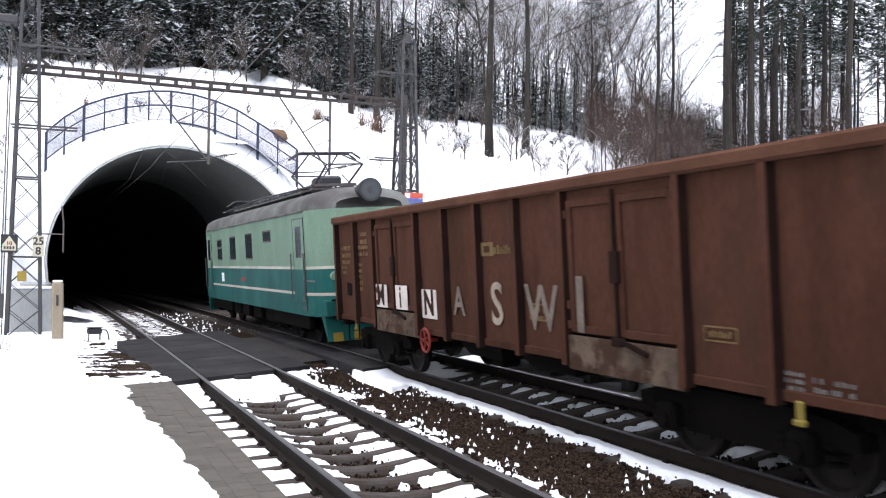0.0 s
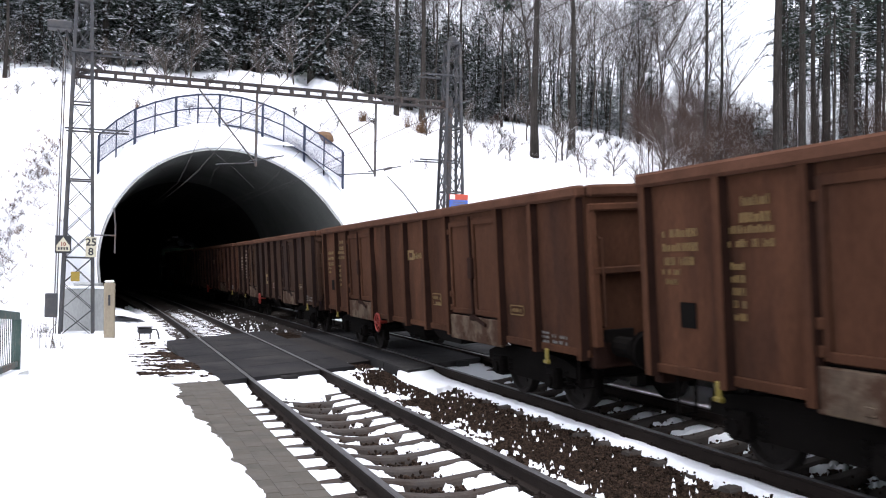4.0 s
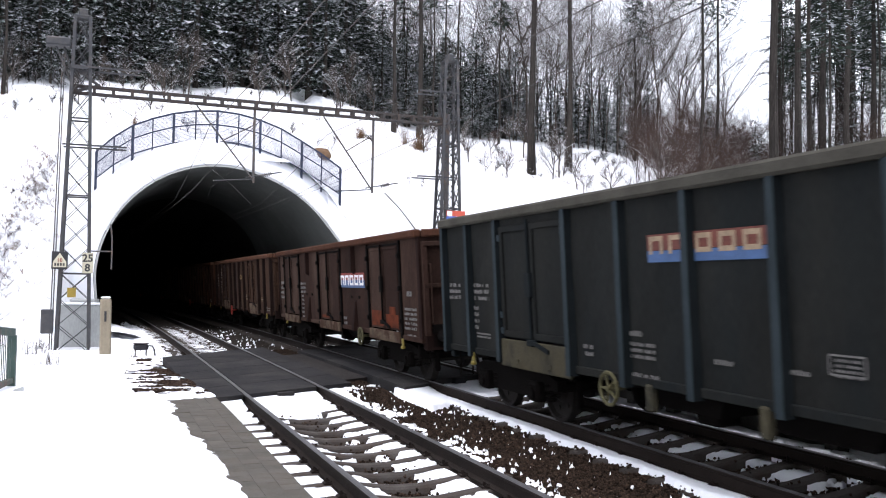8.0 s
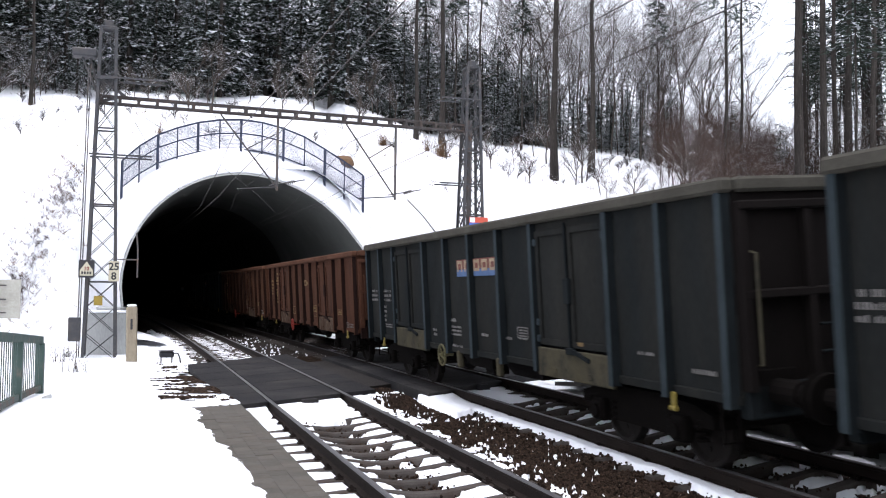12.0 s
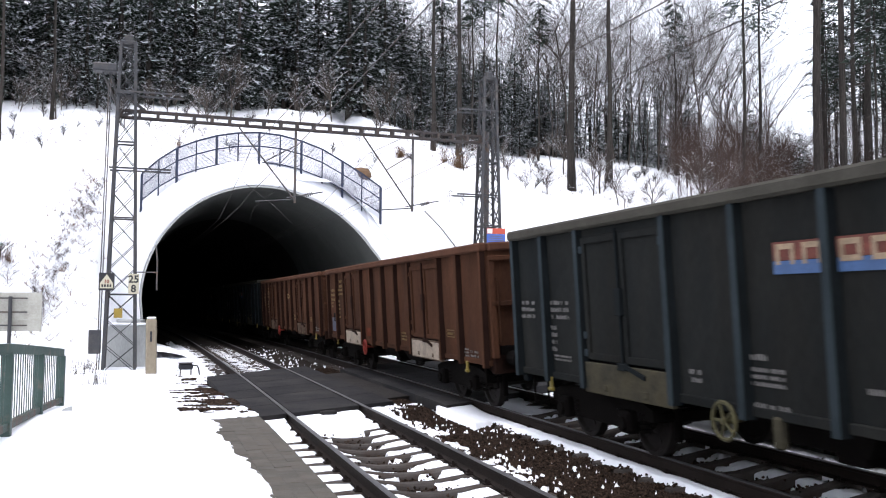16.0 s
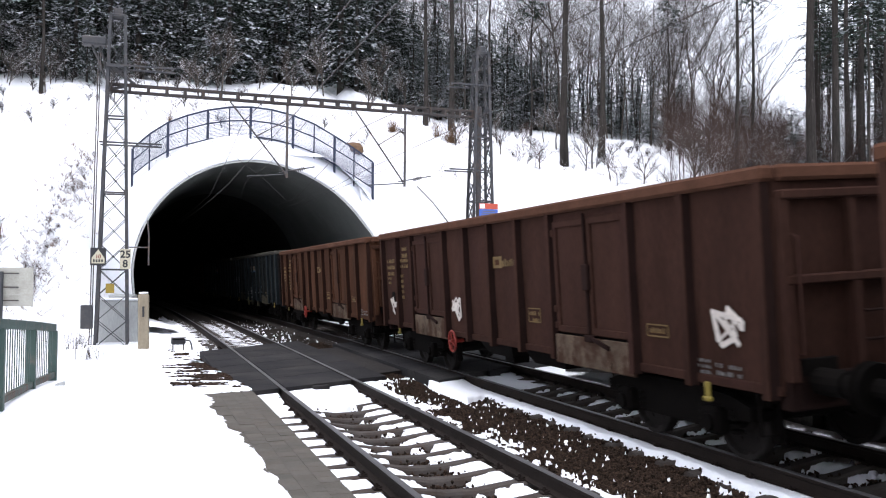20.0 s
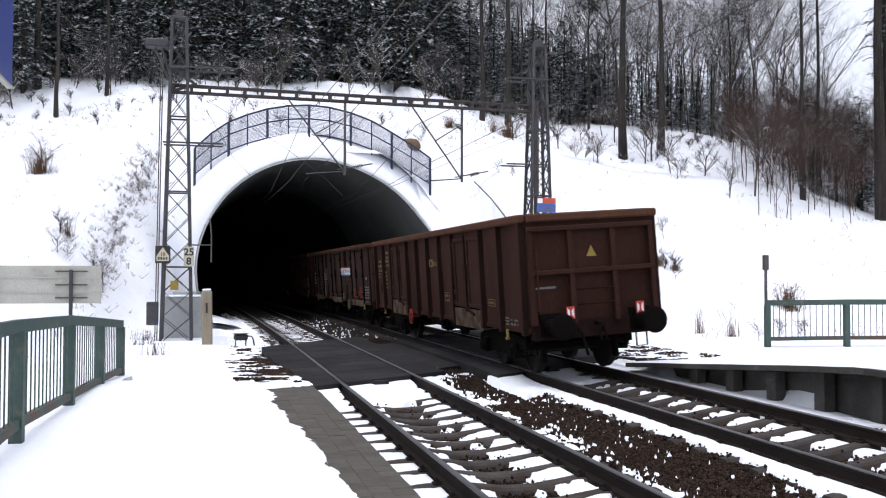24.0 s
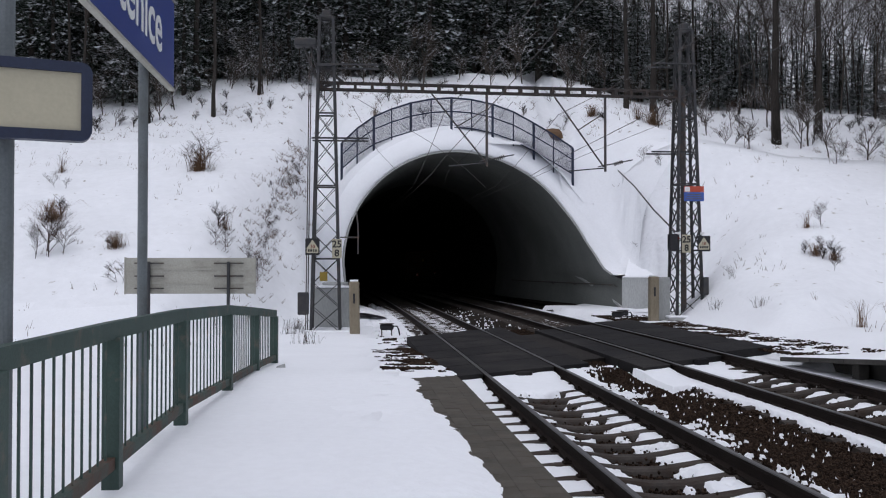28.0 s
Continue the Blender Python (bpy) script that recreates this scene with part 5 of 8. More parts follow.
        part("headstock", Geo().box(-1.22, -0.10, 0.74, 1.22, 0.06, 1.08, 0.02), rib, w, at=at)
        for z in (1.35, 1.62):
            part("step_rung", Geo().tube([(-0.36, 0.11, z), (0.36, 0.11, z)], 0.016, 6), rib, w, at=at)
        part("corner_grip", Geo().tube([(1.10, 0.02, 1.25), (1.10, 0.14, 1.27), (1.10, 0.14, 2.35), (1.10, 0.02, 2.37)], 0.018, 6), flap_paint or flange, w, at=at)
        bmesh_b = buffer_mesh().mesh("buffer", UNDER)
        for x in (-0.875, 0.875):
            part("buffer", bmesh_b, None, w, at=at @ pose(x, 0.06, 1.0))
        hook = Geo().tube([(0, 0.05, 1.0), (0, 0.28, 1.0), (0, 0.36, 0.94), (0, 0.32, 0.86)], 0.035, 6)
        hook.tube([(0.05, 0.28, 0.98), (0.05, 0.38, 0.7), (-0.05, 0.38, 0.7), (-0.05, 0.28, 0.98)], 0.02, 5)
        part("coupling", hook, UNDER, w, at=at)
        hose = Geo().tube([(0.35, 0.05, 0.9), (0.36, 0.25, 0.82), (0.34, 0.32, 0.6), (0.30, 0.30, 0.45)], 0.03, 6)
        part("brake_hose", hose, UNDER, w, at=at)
        for x in (-1.22, 1.22):
            st = Geo().tube([(x, 0.0, 1.0), (x, 0.02, 0.45), (x * 0.82, 0.02, 0.45), (x * 0.82, 0.0, 1.0)], 0.018, 5)
            part("shunter_step", st, UNDER, w, at=at @ pose(0, -0.4, 0))
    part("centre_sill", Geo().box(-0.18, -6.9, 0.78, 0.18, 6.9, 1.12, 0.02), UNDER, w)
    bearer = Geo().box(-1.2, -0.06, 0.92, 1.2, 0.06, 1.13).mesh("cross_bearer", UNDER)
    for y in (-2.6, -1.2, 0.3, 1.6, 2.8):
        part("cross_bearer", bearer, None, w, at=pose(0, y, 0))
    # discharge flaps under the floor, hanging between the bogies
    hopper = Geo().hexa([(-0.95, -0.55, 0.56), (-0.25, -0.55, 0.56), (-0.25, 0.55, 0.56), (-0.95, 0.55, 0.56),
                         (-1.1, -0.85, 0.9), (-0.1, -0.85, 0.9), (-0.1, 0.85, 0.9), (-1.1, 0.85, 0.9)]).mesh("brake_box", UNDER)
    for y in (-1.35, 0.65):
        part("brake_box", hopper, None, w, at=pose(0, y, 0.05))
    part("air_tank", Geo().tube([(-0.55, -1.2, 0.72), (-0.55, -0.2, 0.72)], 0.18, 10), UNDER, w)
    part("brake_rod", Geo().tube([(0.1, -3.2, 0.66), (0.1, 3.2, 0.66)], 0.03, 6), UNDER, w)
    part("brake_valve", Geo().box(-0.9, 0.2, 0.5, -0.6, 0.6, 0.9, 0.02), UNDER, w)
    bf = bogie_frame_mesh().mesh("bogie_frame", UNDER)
    ws = wheelset_mesh().mesh("wheelset", WHEEL, smooth=False)
    for y in (-4.9, 4.9):
        b = part("bogie", bf, None, w, at=pose(0, y, 0))
        for d in (-0.9, 0.9):
            part("wheelset", ws, None, b, at=pose(0, d, 0.46))
    part("brake_handwheel", handwheel_mesh(), wheel_paint, w, "round brake wheel", at=pose(-1.36, -3.03 if smooth else wheel_at, 0.80))
    lever = Geo().box(-0.03, -0.07, -0.14, 0.03, 0.07, 0.12, 0.02)
    lever.box(-0.06, -0.10, -0.18, 0.04, 0.10, -0.10, 0.02)
    lvm = lever.mesh("brake_lever", DULLYELLOW)
    for y in (5.87, -5.98):
        part("brake_lever", lvm, None, w, "yellow lever", at=pose(-1.31, y, 0.83) @ Matrix.Diagonal((0.6, 0.6, 0.68, 1)))
    if mid > 1.2:
        for y in (0.85, -1.0):
            part("load_lever", Geo().box(-0.05, -0.06, 0.62, 0.05, 0.06, 0.92, 0.02), flap_paint, w, "pale worn lever", at=pose(-1.27, y, 0))
    return w


SMEAR = material("rubbed_graffiti_paint", (0.36, 0.29, 0.22), rough=0.75, dark=0.5, scale=4, fine=25, bump=0.0, grain=0.2)
REDDISH = material("old_reddish_paint", (0.075, 0.025, 0.016), rough=0.75, dark=0.6, scale=5, fine=30, bump=0.0)
OWNERBLUE = material("faded_owner_blue", (0.05, 0.10, 0.22), rough=0.7, dark=0.7, scale=4, fine=30, bump=0.0)


def mark(w, y, z, width, height, paint, label="", lines=1, slant=0.0):
    """Painted lines on the side that shows, standing in for lettering that cannot be read."""
    g = Geo()
    rng = random.Random(int((y + 9) * 1000 + z * 77))
    for k in range(lines):
        zz = z - k * height * 1.7
        x = y
        left = y - width / 2
        pos = left
        while pos < left + width - 0.02:
            seg = height * rng.choice((0.22, 0.45, 0.55))
            if rng.random() < 0.85:
                g.box(-0.0045, pos, zz - height / 2, 0.0, pos + seg, zz + height / 2 * rng.choice((1, 1, 0.6)))
            pos += seg + height * 0.32
    tagged(part("marking", g, paint, w, label, at=pose(-SIDE - 0.013, 0, 0)), kind="stuff")


def plate(w, y, z, width, height, paint, label="", out=0.0):
    part("marking", Geo().box(-0.005, y - width / 2, z - height / 2, 0.0, y + width / 2, z + height / 2), paint, w, label, at=pose(-SIDE - 0.013 - out, 0, 0))


def outline(w, y, z, width, height, paint):
    """A thin painted frame."""
    g = Geo()
    for zz in (z - height / 2, z + height / 2):
        g.box(-0.004, y - width / 2, zz - 0.008, 0.0, y + width / 2, zz + 0.008)
    for yy in (y - width / 2, y + width / 2):
        g.box(-0.004, yy - 0.008, z - height / 2 + 0.008, 0.0, yy + 0.008, z + height / 2 - 0.008)
    part("marking", g, paint, w, at=pose(-SIDE - 0.013, 0, 0))


def letters(w, text, y, z, size, paint, label=""):
    me = words(text, size, paint, 0.002, 0.012)
    part("lettering", me, None, w, label, at=pose(-SIDE - 0.018, y, z, 0, 0, -90))


def scribble(w, y, z, wide, high, paint, seed, strokes=10, label="smeared white paint scribble"):
    """Loose brush strokes on the side that shows."""
    rng = random.Random(seed)
    g = Geo()
    p = (y + wide * 0.4, z + high * 0.3)
    for q in range(strokes):
        n = (y + rng.uniform(-0.5, 0.5) * wide, z + rng.uniform(-0.5, 0.5) * high)
        g.beam((-0.003 - q * 0.0006, p[0], p[1]), (-0.003 - q * 0.0006, n[0], n[1]), 0.004, rng.uniform(0.03, 0.07))
        p = n
    tagged(part("marking", g, paint, w, label, at=pose(-SIDE - 0.016, 0, 0)), kind="stuff")


# End walls get less light than the sides; that shade is in this colour.
SHADEDEND = material("shaded_end_wall", (0.0105, 0.0085, 0.0078), rough=0.95, dark=0.6, scale=1.2, fine=35, bump=0.12, streak=3.0, spec=0.06)
protos = {
    "b0": make_wagon("freight_wagon", "dull brown open bogie wagon with ribbed sides and double doors", BROWNS[0], RIB_BROWNS[0], COPING, REDPAINT),
    "b1": make_wagon("freight_wagon", "orange-brown weathered open bogie wagon with ribbed sides", BROWNS[1], RIB_BROWNS[1], COPING, REDPAINT),
    "b2": make_wagon("freight_wagon", "dark brown sooty open bogie wagon with ribbed sides", BROWNS[2], RIB_BROWNS[2], COPING, REDPAINT),
    "b3": make_wagon("freight_wagon", "dark red-brown open bogie wagon with ribbed sides", BROWNS[4], RIB_BROWNS[0], COPING, REDPAINT),
    "g": make_wagon("freight_wagon", "slate-grey open bogie wagon with blue-grey ribs", GREY, RIB_GREY, COPING_GREY, OLIVE, flange=FLANGE_GREY,
                    end=SHADEDEND, flap_paint=FLAP_GREY, top=3.10, mid=1.28, wheel_at=1.6),
    "s": make_wagon("freight_wagon", "dark brown open bogie wagon with nearly smooth sides", BROWNS[3], RIB_BROWNS[0], BROWNS[0], OLIVE, smooth=True),
}
ORDER = ["b0", "b0", "b2", "b1", "b1", "b2", "s", "g", "b1", "b0", "g", "g", "b1", "b1", "g", "g", "b1", "b3", "b3", "s", "b3"]
used_proto, WAGONS = set(), []
for k, key in enumerate(ORDER):
    if key in used_proto:
        wagon = copy_thing(protos[key], Matrix.Identity(4))
    else:
        wagon = protos[key]
        used_proto.add(key)
    tagged(wagon, group="wagons of the freight train")
    WAGONS.append(wagon)

for k, (w, key) in enumerate(zip(WAGONS, ORDER)):
    rng = random.Random(100 + k)
    if key in ("b0", "b1", "b2", "b3"):
        paint = YELLOWMARK if key != "b2" else FAINT
        mark(w, 6.46, 2.36, 0.62, 0.085, paint, "faded yellow lettering", 3)
        mark(w, 6.62, 1.96, 0.3, 0.06, paint, "", 2)
        mark(w, 5.28, 2.62, 0.42, 0.09, paint, "", 2)
        mark(w, 5.36, 2.36, 0.66, 0.075, paint, "", 2)
        mark(w, 5.55, 2.02, 0.2, 0.07, paint, "", 5)
        plate(w, 6.36, 1.52, 0.26, 0.26, UNDER, "small dark card holder")
        if k not in (2, 8, 13):
            plate(w, -0.25, 2.23, 0.38, 0.19, YELLOWMARK, "yellow square emblem")
            plate(w, -0.25, 2.23, 0.17, 0.09, BROWNS[0], "", 0.006)
            mark(w, -0.71, 2.22, 0.46, 0.12, YELLOWMARK)
        if k not in (2, 13):
            outline(w, -1.62, 1.42, 0.42, 0.2, YELLOWMARK)
            mark(w, -1.62, 1.45, 0.34, 0.06, paint, "", 2)
        outline(w, -5.02, 1.38, 0.44, 0.13, YELLOWMARK)
        mark(w, -5.02, 1.38, 0.36, 0.06, paint)
        mark(w, -5.88, 1.12, 0.24, 0.035, WHITEMARK, "", 3)
        mark(w, -6.3, 1.09, 0.42, 0.045, WHITEMARK, "", 2)
    elif key == "g":
        mark(w, 6.65, 1.98, 0.5, 0.06, WHITEMARK, "small white lettering", 3)
        mark(w, 5.52, 1.98, 0.6, 0.06, WHITEMARK, "", 3)
        mark(w, 5.78, 1.62, 0.26, 0.06, WHITEMARK, "", 4)
        mark(w, 5.5, 1.22, 0.55, 0.03, WHITEMARK, "", 2)
        for c, wide in ((0.41, 0.72), (-0.59, 1.14)):
            plate(w, c, 2.45, wide, 0.17, FADEDRED, "faded owner's panel in red and blue")
            plate(w, c, 2.30, wide, 0.12, OWNERBLUE)
        for q, y0 in enumerate((0.60, 0.24, -0.22, -0.58, -0.94)):
            bars = [(0.10, 2.42, 0.05, 0.19), (-0.10, 2.42, 0.05, 0.19), (0.0, 2.49, 0.15, 0.05)]
            for o, zz, ww, hh in bars + ([(0.0, 2.35, 0.15, 0.05)] if q > 1 else []):
                plate(w, y0 + o, zz, ww, hh, PALEORANGE, "", 0.006)
        mark(w, 1.15, 1.46, 0.36, 0.06, WHITEMARK, "", 1)
        mark(w, 1.0, 1.34, 0.55, 0.04, WHITEMARK, "", 3)
        mark(w, 0.98, 1.0, 0.6, 0.05, WHITEMARK)
        mark(w, 2.2, 1.24, 0.25, 0.05, WHITEMARK, "", 2)
        mark(w, -0.42, 1.26, 0.3, 0.05, WHITEMARK)
        mark(w, -1.42, 1.26, 0.28, 0.05, WHITEMARK)
        outline(w, -1.98, 1.36, 0.38, 0.16, WHITEMARK)
        mark(w, -1.98, 1.40, 0.3, 0.025, WHITEMARK, "", 4)
        mark(w, -5.4, 1.28, 0.36, 0.04, WHITEMARK)
        mark(w, -6.5, 1.16, 0.45, 0.05, WHITEMARK)
        plate(w, -3.9, 1.30, 0.16, 0.05, YELLOWMARK, "", 0.04)
    else:
        mark(w, 6.62, 2.0, 0.5, 0.09, WHITEMARK, "faded white lettering", 4)
        mark(w, 3.42, 1.98, 0.75, 0.07, WHITEMARK, "", 3)
        mark(w, 3.5, 1.62, 0.3, 0.07, WHITEMARK, "", 6)
        plate(w, -2.16, 2.16, 2.2, 0.17, REDPAINT, "white block lettering on a red and blue panel")
        plate(w, -2.16, 1.985, 2.2, 0.18, OWNERBLUE)
        for q in range(5):
            y0 = -1.30 - q * 0.43
            bars = [(0.13, 2.07, 0.07, 0.24), (-0.13, 2.07, 0.07, 0.24), (0.0, 2.165, 0.19, 0.055)]
            for o, zz, ww, hh in bars + ([(0.0, 1.98, 0.19, 0.055)] if q > 1 else []):
                plate(w, y0 + o, zz, ww, hh, WHITEPAINT, "", 0.006)
        mark(w, -6.4, 1.80, 0.28, 0.10, WHITEMARK, "", 1)
        mark(w, -6.42, 1.50, 0.75, 0.055, WHITEMARK, "", 5)
        mark(w, -6.45, 0.98, 0.6, 0.06, WHITEMARK, "", 1)
        mark(w, -1.4, 1.15, 0.3, 0.07, WHITEMARK, "", 2)
        for a, b, z0, z1 in ((-4.68, -3.80, 1.06, 1.42), (-5.75, -4.84, 1.06, 1.36), (-5.5, -5.1, 1.36, 1.52), (0.15, 1.0, 1.06, 1.16)):
            plate(w, (a + b) / 2, (z0 + z1) / 2, b - a, z1 - z0, ORANGEMARK, "orange primer patch", 0.010)
# graffiti on the first wagon and the wagon before the last two
for ch, y in (("M", 4.23), ("i", 3.2)):
    plate(WAGONS[0], y, 1.45, 0.66, 0.42, GRAFFITI, "white painted block", 0.045)
    part("lettering", words(ch, 0.55, BROWNS[2], 0.002, 0.006), None, WAGONS[0], at=pose(-1.33, y, 1.45, 0, 0, -90))
plate(WAGONS[0], 2.0, 1.38, 0.62, 0.47, GRAFFITI)
part("lettering", words("N", 0.55, BROWNS[2], 0.002, 0.02), None, WAGONS[0], at=pose(-SIDE - 0.023, 2.0, 1.38, 0, 0, -90))
for ch, y, size, paint in (("A", 0.8, 0.6, FAINT), ("S", -0.48, 0.82, SMEAR), ("W", -1.72, 0.8, FAINT)):
    letters(WAGONS[0], ch, y, 1.45, size, paint, "white graffiti letter")
part("lettering", words("I", 0.85, FAINT, 0.002, 0.03), None, WAGONS[0], at=pose(-1.33, -2.72, 1.53, 0, 0, -90))
for ch, y, z, size, out in (("L", -3.9, 1.5, 0.5, 1.325), ("S", -5.1, 1.46, 0.72, 1.285), ("K", -6.2, 1.5, 0.7, 1.285)):
    part("lettering", words(ch, size, FAINT, 0.002, 0.012), None, WAGONS[18], "white graffiti letter", at=pose(-out, y, z, 0, 0, -90))


scribble(WAGONS[18], -0.55, 1.32, 0.75, 0.6, FAINT, 77)
plate(WAGONS[2], 0.60, 1.54, 0.62, 0.34, YELLOWMARK, "faded yellow emblem")
plate(WAGONS[2], 0.60, 1.54, 0.36, 0.16, BROWNS[2], "", 0.006)
plate(WAGONS[2], -0.6, 1.33, 0.36, 0.19, FAINT, "small pale framed panel")
plate(WAGONS[2], -0.6, 1.33, 0.32, 0.15, REDDISH, "", 0.006)
plate(WAGONS[13], 1.8, 1.2, 0.62, 0.22, ORANGEMARK, "orange primer patch")
plate(WAGONS[13], 6.4, 1.3, 0.7, 0.42, BLUEPAINT, "dark blue painted patch")
for q in range(3):
    mark(WAGONS[13], -1.62, 1.28 - 0.07 * q, 0.46, 0.045, YELLOWMARK)
for c in (2 * 1.19 + 1.09, -2 * 1.19 - 1.09):
    plate(WAGONS[13], c, 1.0, 2.0, 0.34, SMEAR, "whitewashed flap", 0.062)
for y in (2.0, -1.58):
    outline(WAGONS[9], y, 1.30, 0.42, 0.24, YELLOWMARK)
plate(WAGONS[8], 1.56, 1.28, 0.5, 0.2, YELLOWMARK, "yellow painted panel")
plate(WAGONS[8], 1.56, 1.28, 0.3, 0.1, BROWNS[2], "", 0.006)
for y, wd in ((-1.86, 0.7), (-5.3, 0.5)):
    plate(WAGONS[8], y, 1.22, wd, 0.2, FAINT, "small pale framed panel")
    plate(WAGONS[8], y, 1.22, wd - 0.05, 0.15, REDDISH, "", 0.006)
for n, (y, z) in enumerate(((-6.35, 1.5), (1.9, 1.4), (6.35, 1.35))):
    scribble(WAGONS[17], y, z, 0.55, 0.45, GRAFFITI, 90 + n, 14)
# tail of the last wagon
TAILRED = material("bright_red_reflector", (0.42, 0.03, 0.02), rough=0.5, dark=0.85, scale=3, fine=50, bump=0.0)
tail = WAGONS[20]
for x in (-0.52, 0.85):
    g = Geo().box(x - 0.08, -0.02, 1.10, x + 0.08, 0.0, 1.32, 0.004)
    part("tail_board", g, TAILRED, tail, "red and white tail board", at=pose(0, -HALF - 0.135, 0))
    g = Geo()
    for sgn in (-1, 1):
        g.poly([(x + sgn * 0.062, -0.024, 1.12), (x + sgn * 0.018, -0.024, 1.17), (x + sgn * 0.018, -0.024, 1.25), (x + sgn * 0.062, -0.024, 1.30)][::-1 if sgn < 0 else 1])
    part("tail_mark", g, WHITEPAINT, tail, at=pose(0, -HALF - 0.135, 0))
part("warning_triangle", Geo().poly([(-0.1, 0, 2.2), (0.1, 0, 2.2), (0, 0, 2.4)]), YELLOWPAINT, tail, "small yellow triangle", at=pose(0.02, -HALF - 0.004, 0))
mk = Geo().box(-1.15, -0.005, 1.66, -0.72, 0, 1.70)
part("marking", mk, WHITEMARK, tail, at=pose(0, -HALF - 0.006, 0))


# ---- locomotive ----
BANDPAINT = material("dirty_cream_paint", (0.42, 0.40, 0.33), rough=0.7, dark=0.7, scale=1.5, fine=40, bump=0.03, spec=0.2)
LOCO_HALF = 8.25


def loco_section(y):
    """How much narrower and shorter the body is near its ends."""
    f = max(0.0, (abs(y) - 7.3) / (LOCO_HALF - 7.3))
    return f


def make_loco():
    L = thing("electric_locomotive", "pale and teal green electric locomotive with cream bands and sooty roof", "locomotive")
    ys = [-8.25, -8.18, -8.02, -7.8, -7.5, -7.2, -4, 0, 4, 7.2, 7.5, 7.8, 8.02, 8.18, 8.25]

    def half_width(y):
        a = abs(y)
        return 1.35 if a <= 7.15 else 1.35 - 0.52 * ((a - 7.15) / 1.10) ** 1.7

    def lean(y, z):
        return 0.0 if z < 2.1 else math.copysign(0.16 * (z - 2.1) / 1.3, y) * min(1, max(0, (abs(y) - 7.2) / 1.05))

    def shell(z0, z1, name, mat, out=0.0):
        g = Geo()
        rows = []
        for z in (z0, z1):
            ring = []
            for y in ys:
                ring.append((-half_width(y) - out, y - lean(y, z) + (math.copysign(out, y) if abs(y) > 8.2 else 0), z))
            for y in reversed(ys):
                ring.append((half_width(y) + out, y - lean(y, z) + (math.copysign(out, y) if abs(y) > 8.2 else 0), z))
            rows.append(ring)
        g.grid(rows, closed=True)
        return part(name, g, mat, L)

    shell(0.80, 1.95, "lower_body", LOCO_DARK)
    shell(1.95, 3.30, "upper_body", LOCO_LIGHT)
    shell(1.91, 1.98, "cream_band", BANDPAINT, 0.006)
    shell(1.29, 1.36, "cream_band", BANDPAINT, 0.006)
    # roof
    g = Geo()
    rows = []
    for y in ys:
        hw, top = half_width(y), 3.86 - 0.30 * loco_section(y) ** 2
        yy = y - lean(y, 3.4)
        row = []
        for k in range(11):
            a = math.pi * k / 10
            row.append((-hw * math.cos(a), yy * (1 - 0.02 * math.sin(a)), 3.30 + (top - 3.30) * math.sin(a) ** 0.7))
        rows.append(row)
    g.grid(rows)
    g.face(*range(11))
    g.face(*reversed(range(len(g.v) - 11, len(g.v))))
    part("roof", g, LOCO_ROOF, L, smooth=True)
    part("roof_conduit", Geo().tube([(-0.8, -6.2, 3.95), (-0.75, 0, 4.05), (-0.8, 6.2, 3.95)], 0.03, 6), BLACKPAINT, L)
    part("roof_walk", Geo().box(-0.62, -5.4, 3.90, -0.35, 5.4, 3.95, 0.01).box(0.35, -5.4, 3.90, 0.62, 5.4, 3.95, 0.01), LOCO_ROOF, L)
    part("roof_edge", Geo().box(-1.38, -7.1, 3.27, -1.33, 7.1, 3.33, 0.01), LOCO_ROOF, L)
    for y in (-2.6, -1.2, 0.2, 1.3, 2.6):
        part("roof_gear", Geo().box(-0.4, y - 0.35, 3.88, 0.4, y + 0.35, 4.12, 0.05), BLACKPAINT, L)
    # windows and doors on both sides
    for s in (-1, 1):
        at = pose(s * 1.352, 0, 0) if s < 0 else pose(1.352, 0, 0, 0, 0, 180)
        for y, z0, z1, wd in ((4.36, 2.66, 2.88, 0.85), (4.36, 2.22, 2.60, 0.85), (1.92, 2.22, 2.92, 0.95), (-0.66, 2.22, 2.94, 0.95), (-3.15, 2.68, 2.94, 0.95)):
            part("window", Geo().box(-0.008, y - wd / 2, z0, 0.004, y + wd / 2, z1, 0.003), GLASS, L, at=at)
            part("window_sill", Geo().box(-0.014, y - wd / 2 - 0.04, z0 - 0.04, 0.0, y + wd / 2 + 0.04, z0, 0.004), DARKSTEEL, L, at=at)
            part("window_head", Geo().box(-0.014, y - wd / 2 - 0.04, z1, 0.0, y + wd / 2 + 0.04, z1 + 0.04, 0.004), DARKSTEEL, L, at=at)
        for y in (-6.58, 6.58):
            d = Geo().box(-0.006, y - 0.50, 1.05, 0.004, y + 0.50, 3.12)
            door = part("cab_door", d, LOCO_LIGHT, L, at=at)
            part("door_lower", Geo().box(-0.010, y - 0.50, 1.05, -0.006, y + 0.50, 1.91), LOCO_DARK, L, at=at)
            part("door_gap", Geo().box(-0.012, y - 0.53, 1.03, 0.0, y - 0.50, 3.14).box(-0.012, y + 0.50, 1.03, 0.0, y + 0.53, 3.14).box(-0.012, y - 0.53, 3.12, 0, y + 0.53, 3.15), BLACKPAINT, L, at=at)
            part("door_window", Geo().box(-0.012, y - 0.26, 2.2, -0.005, y + 0.26, 2.95, 0.003), GLASS, L, at=at)
            for o in (-0.60, 0.60):
                part("grab_rail", Geo().tube([(-0.06, y + o, 1.2), (-0.06, y + o, 2.3)], 0.018, 6), GALV, L, at=at)
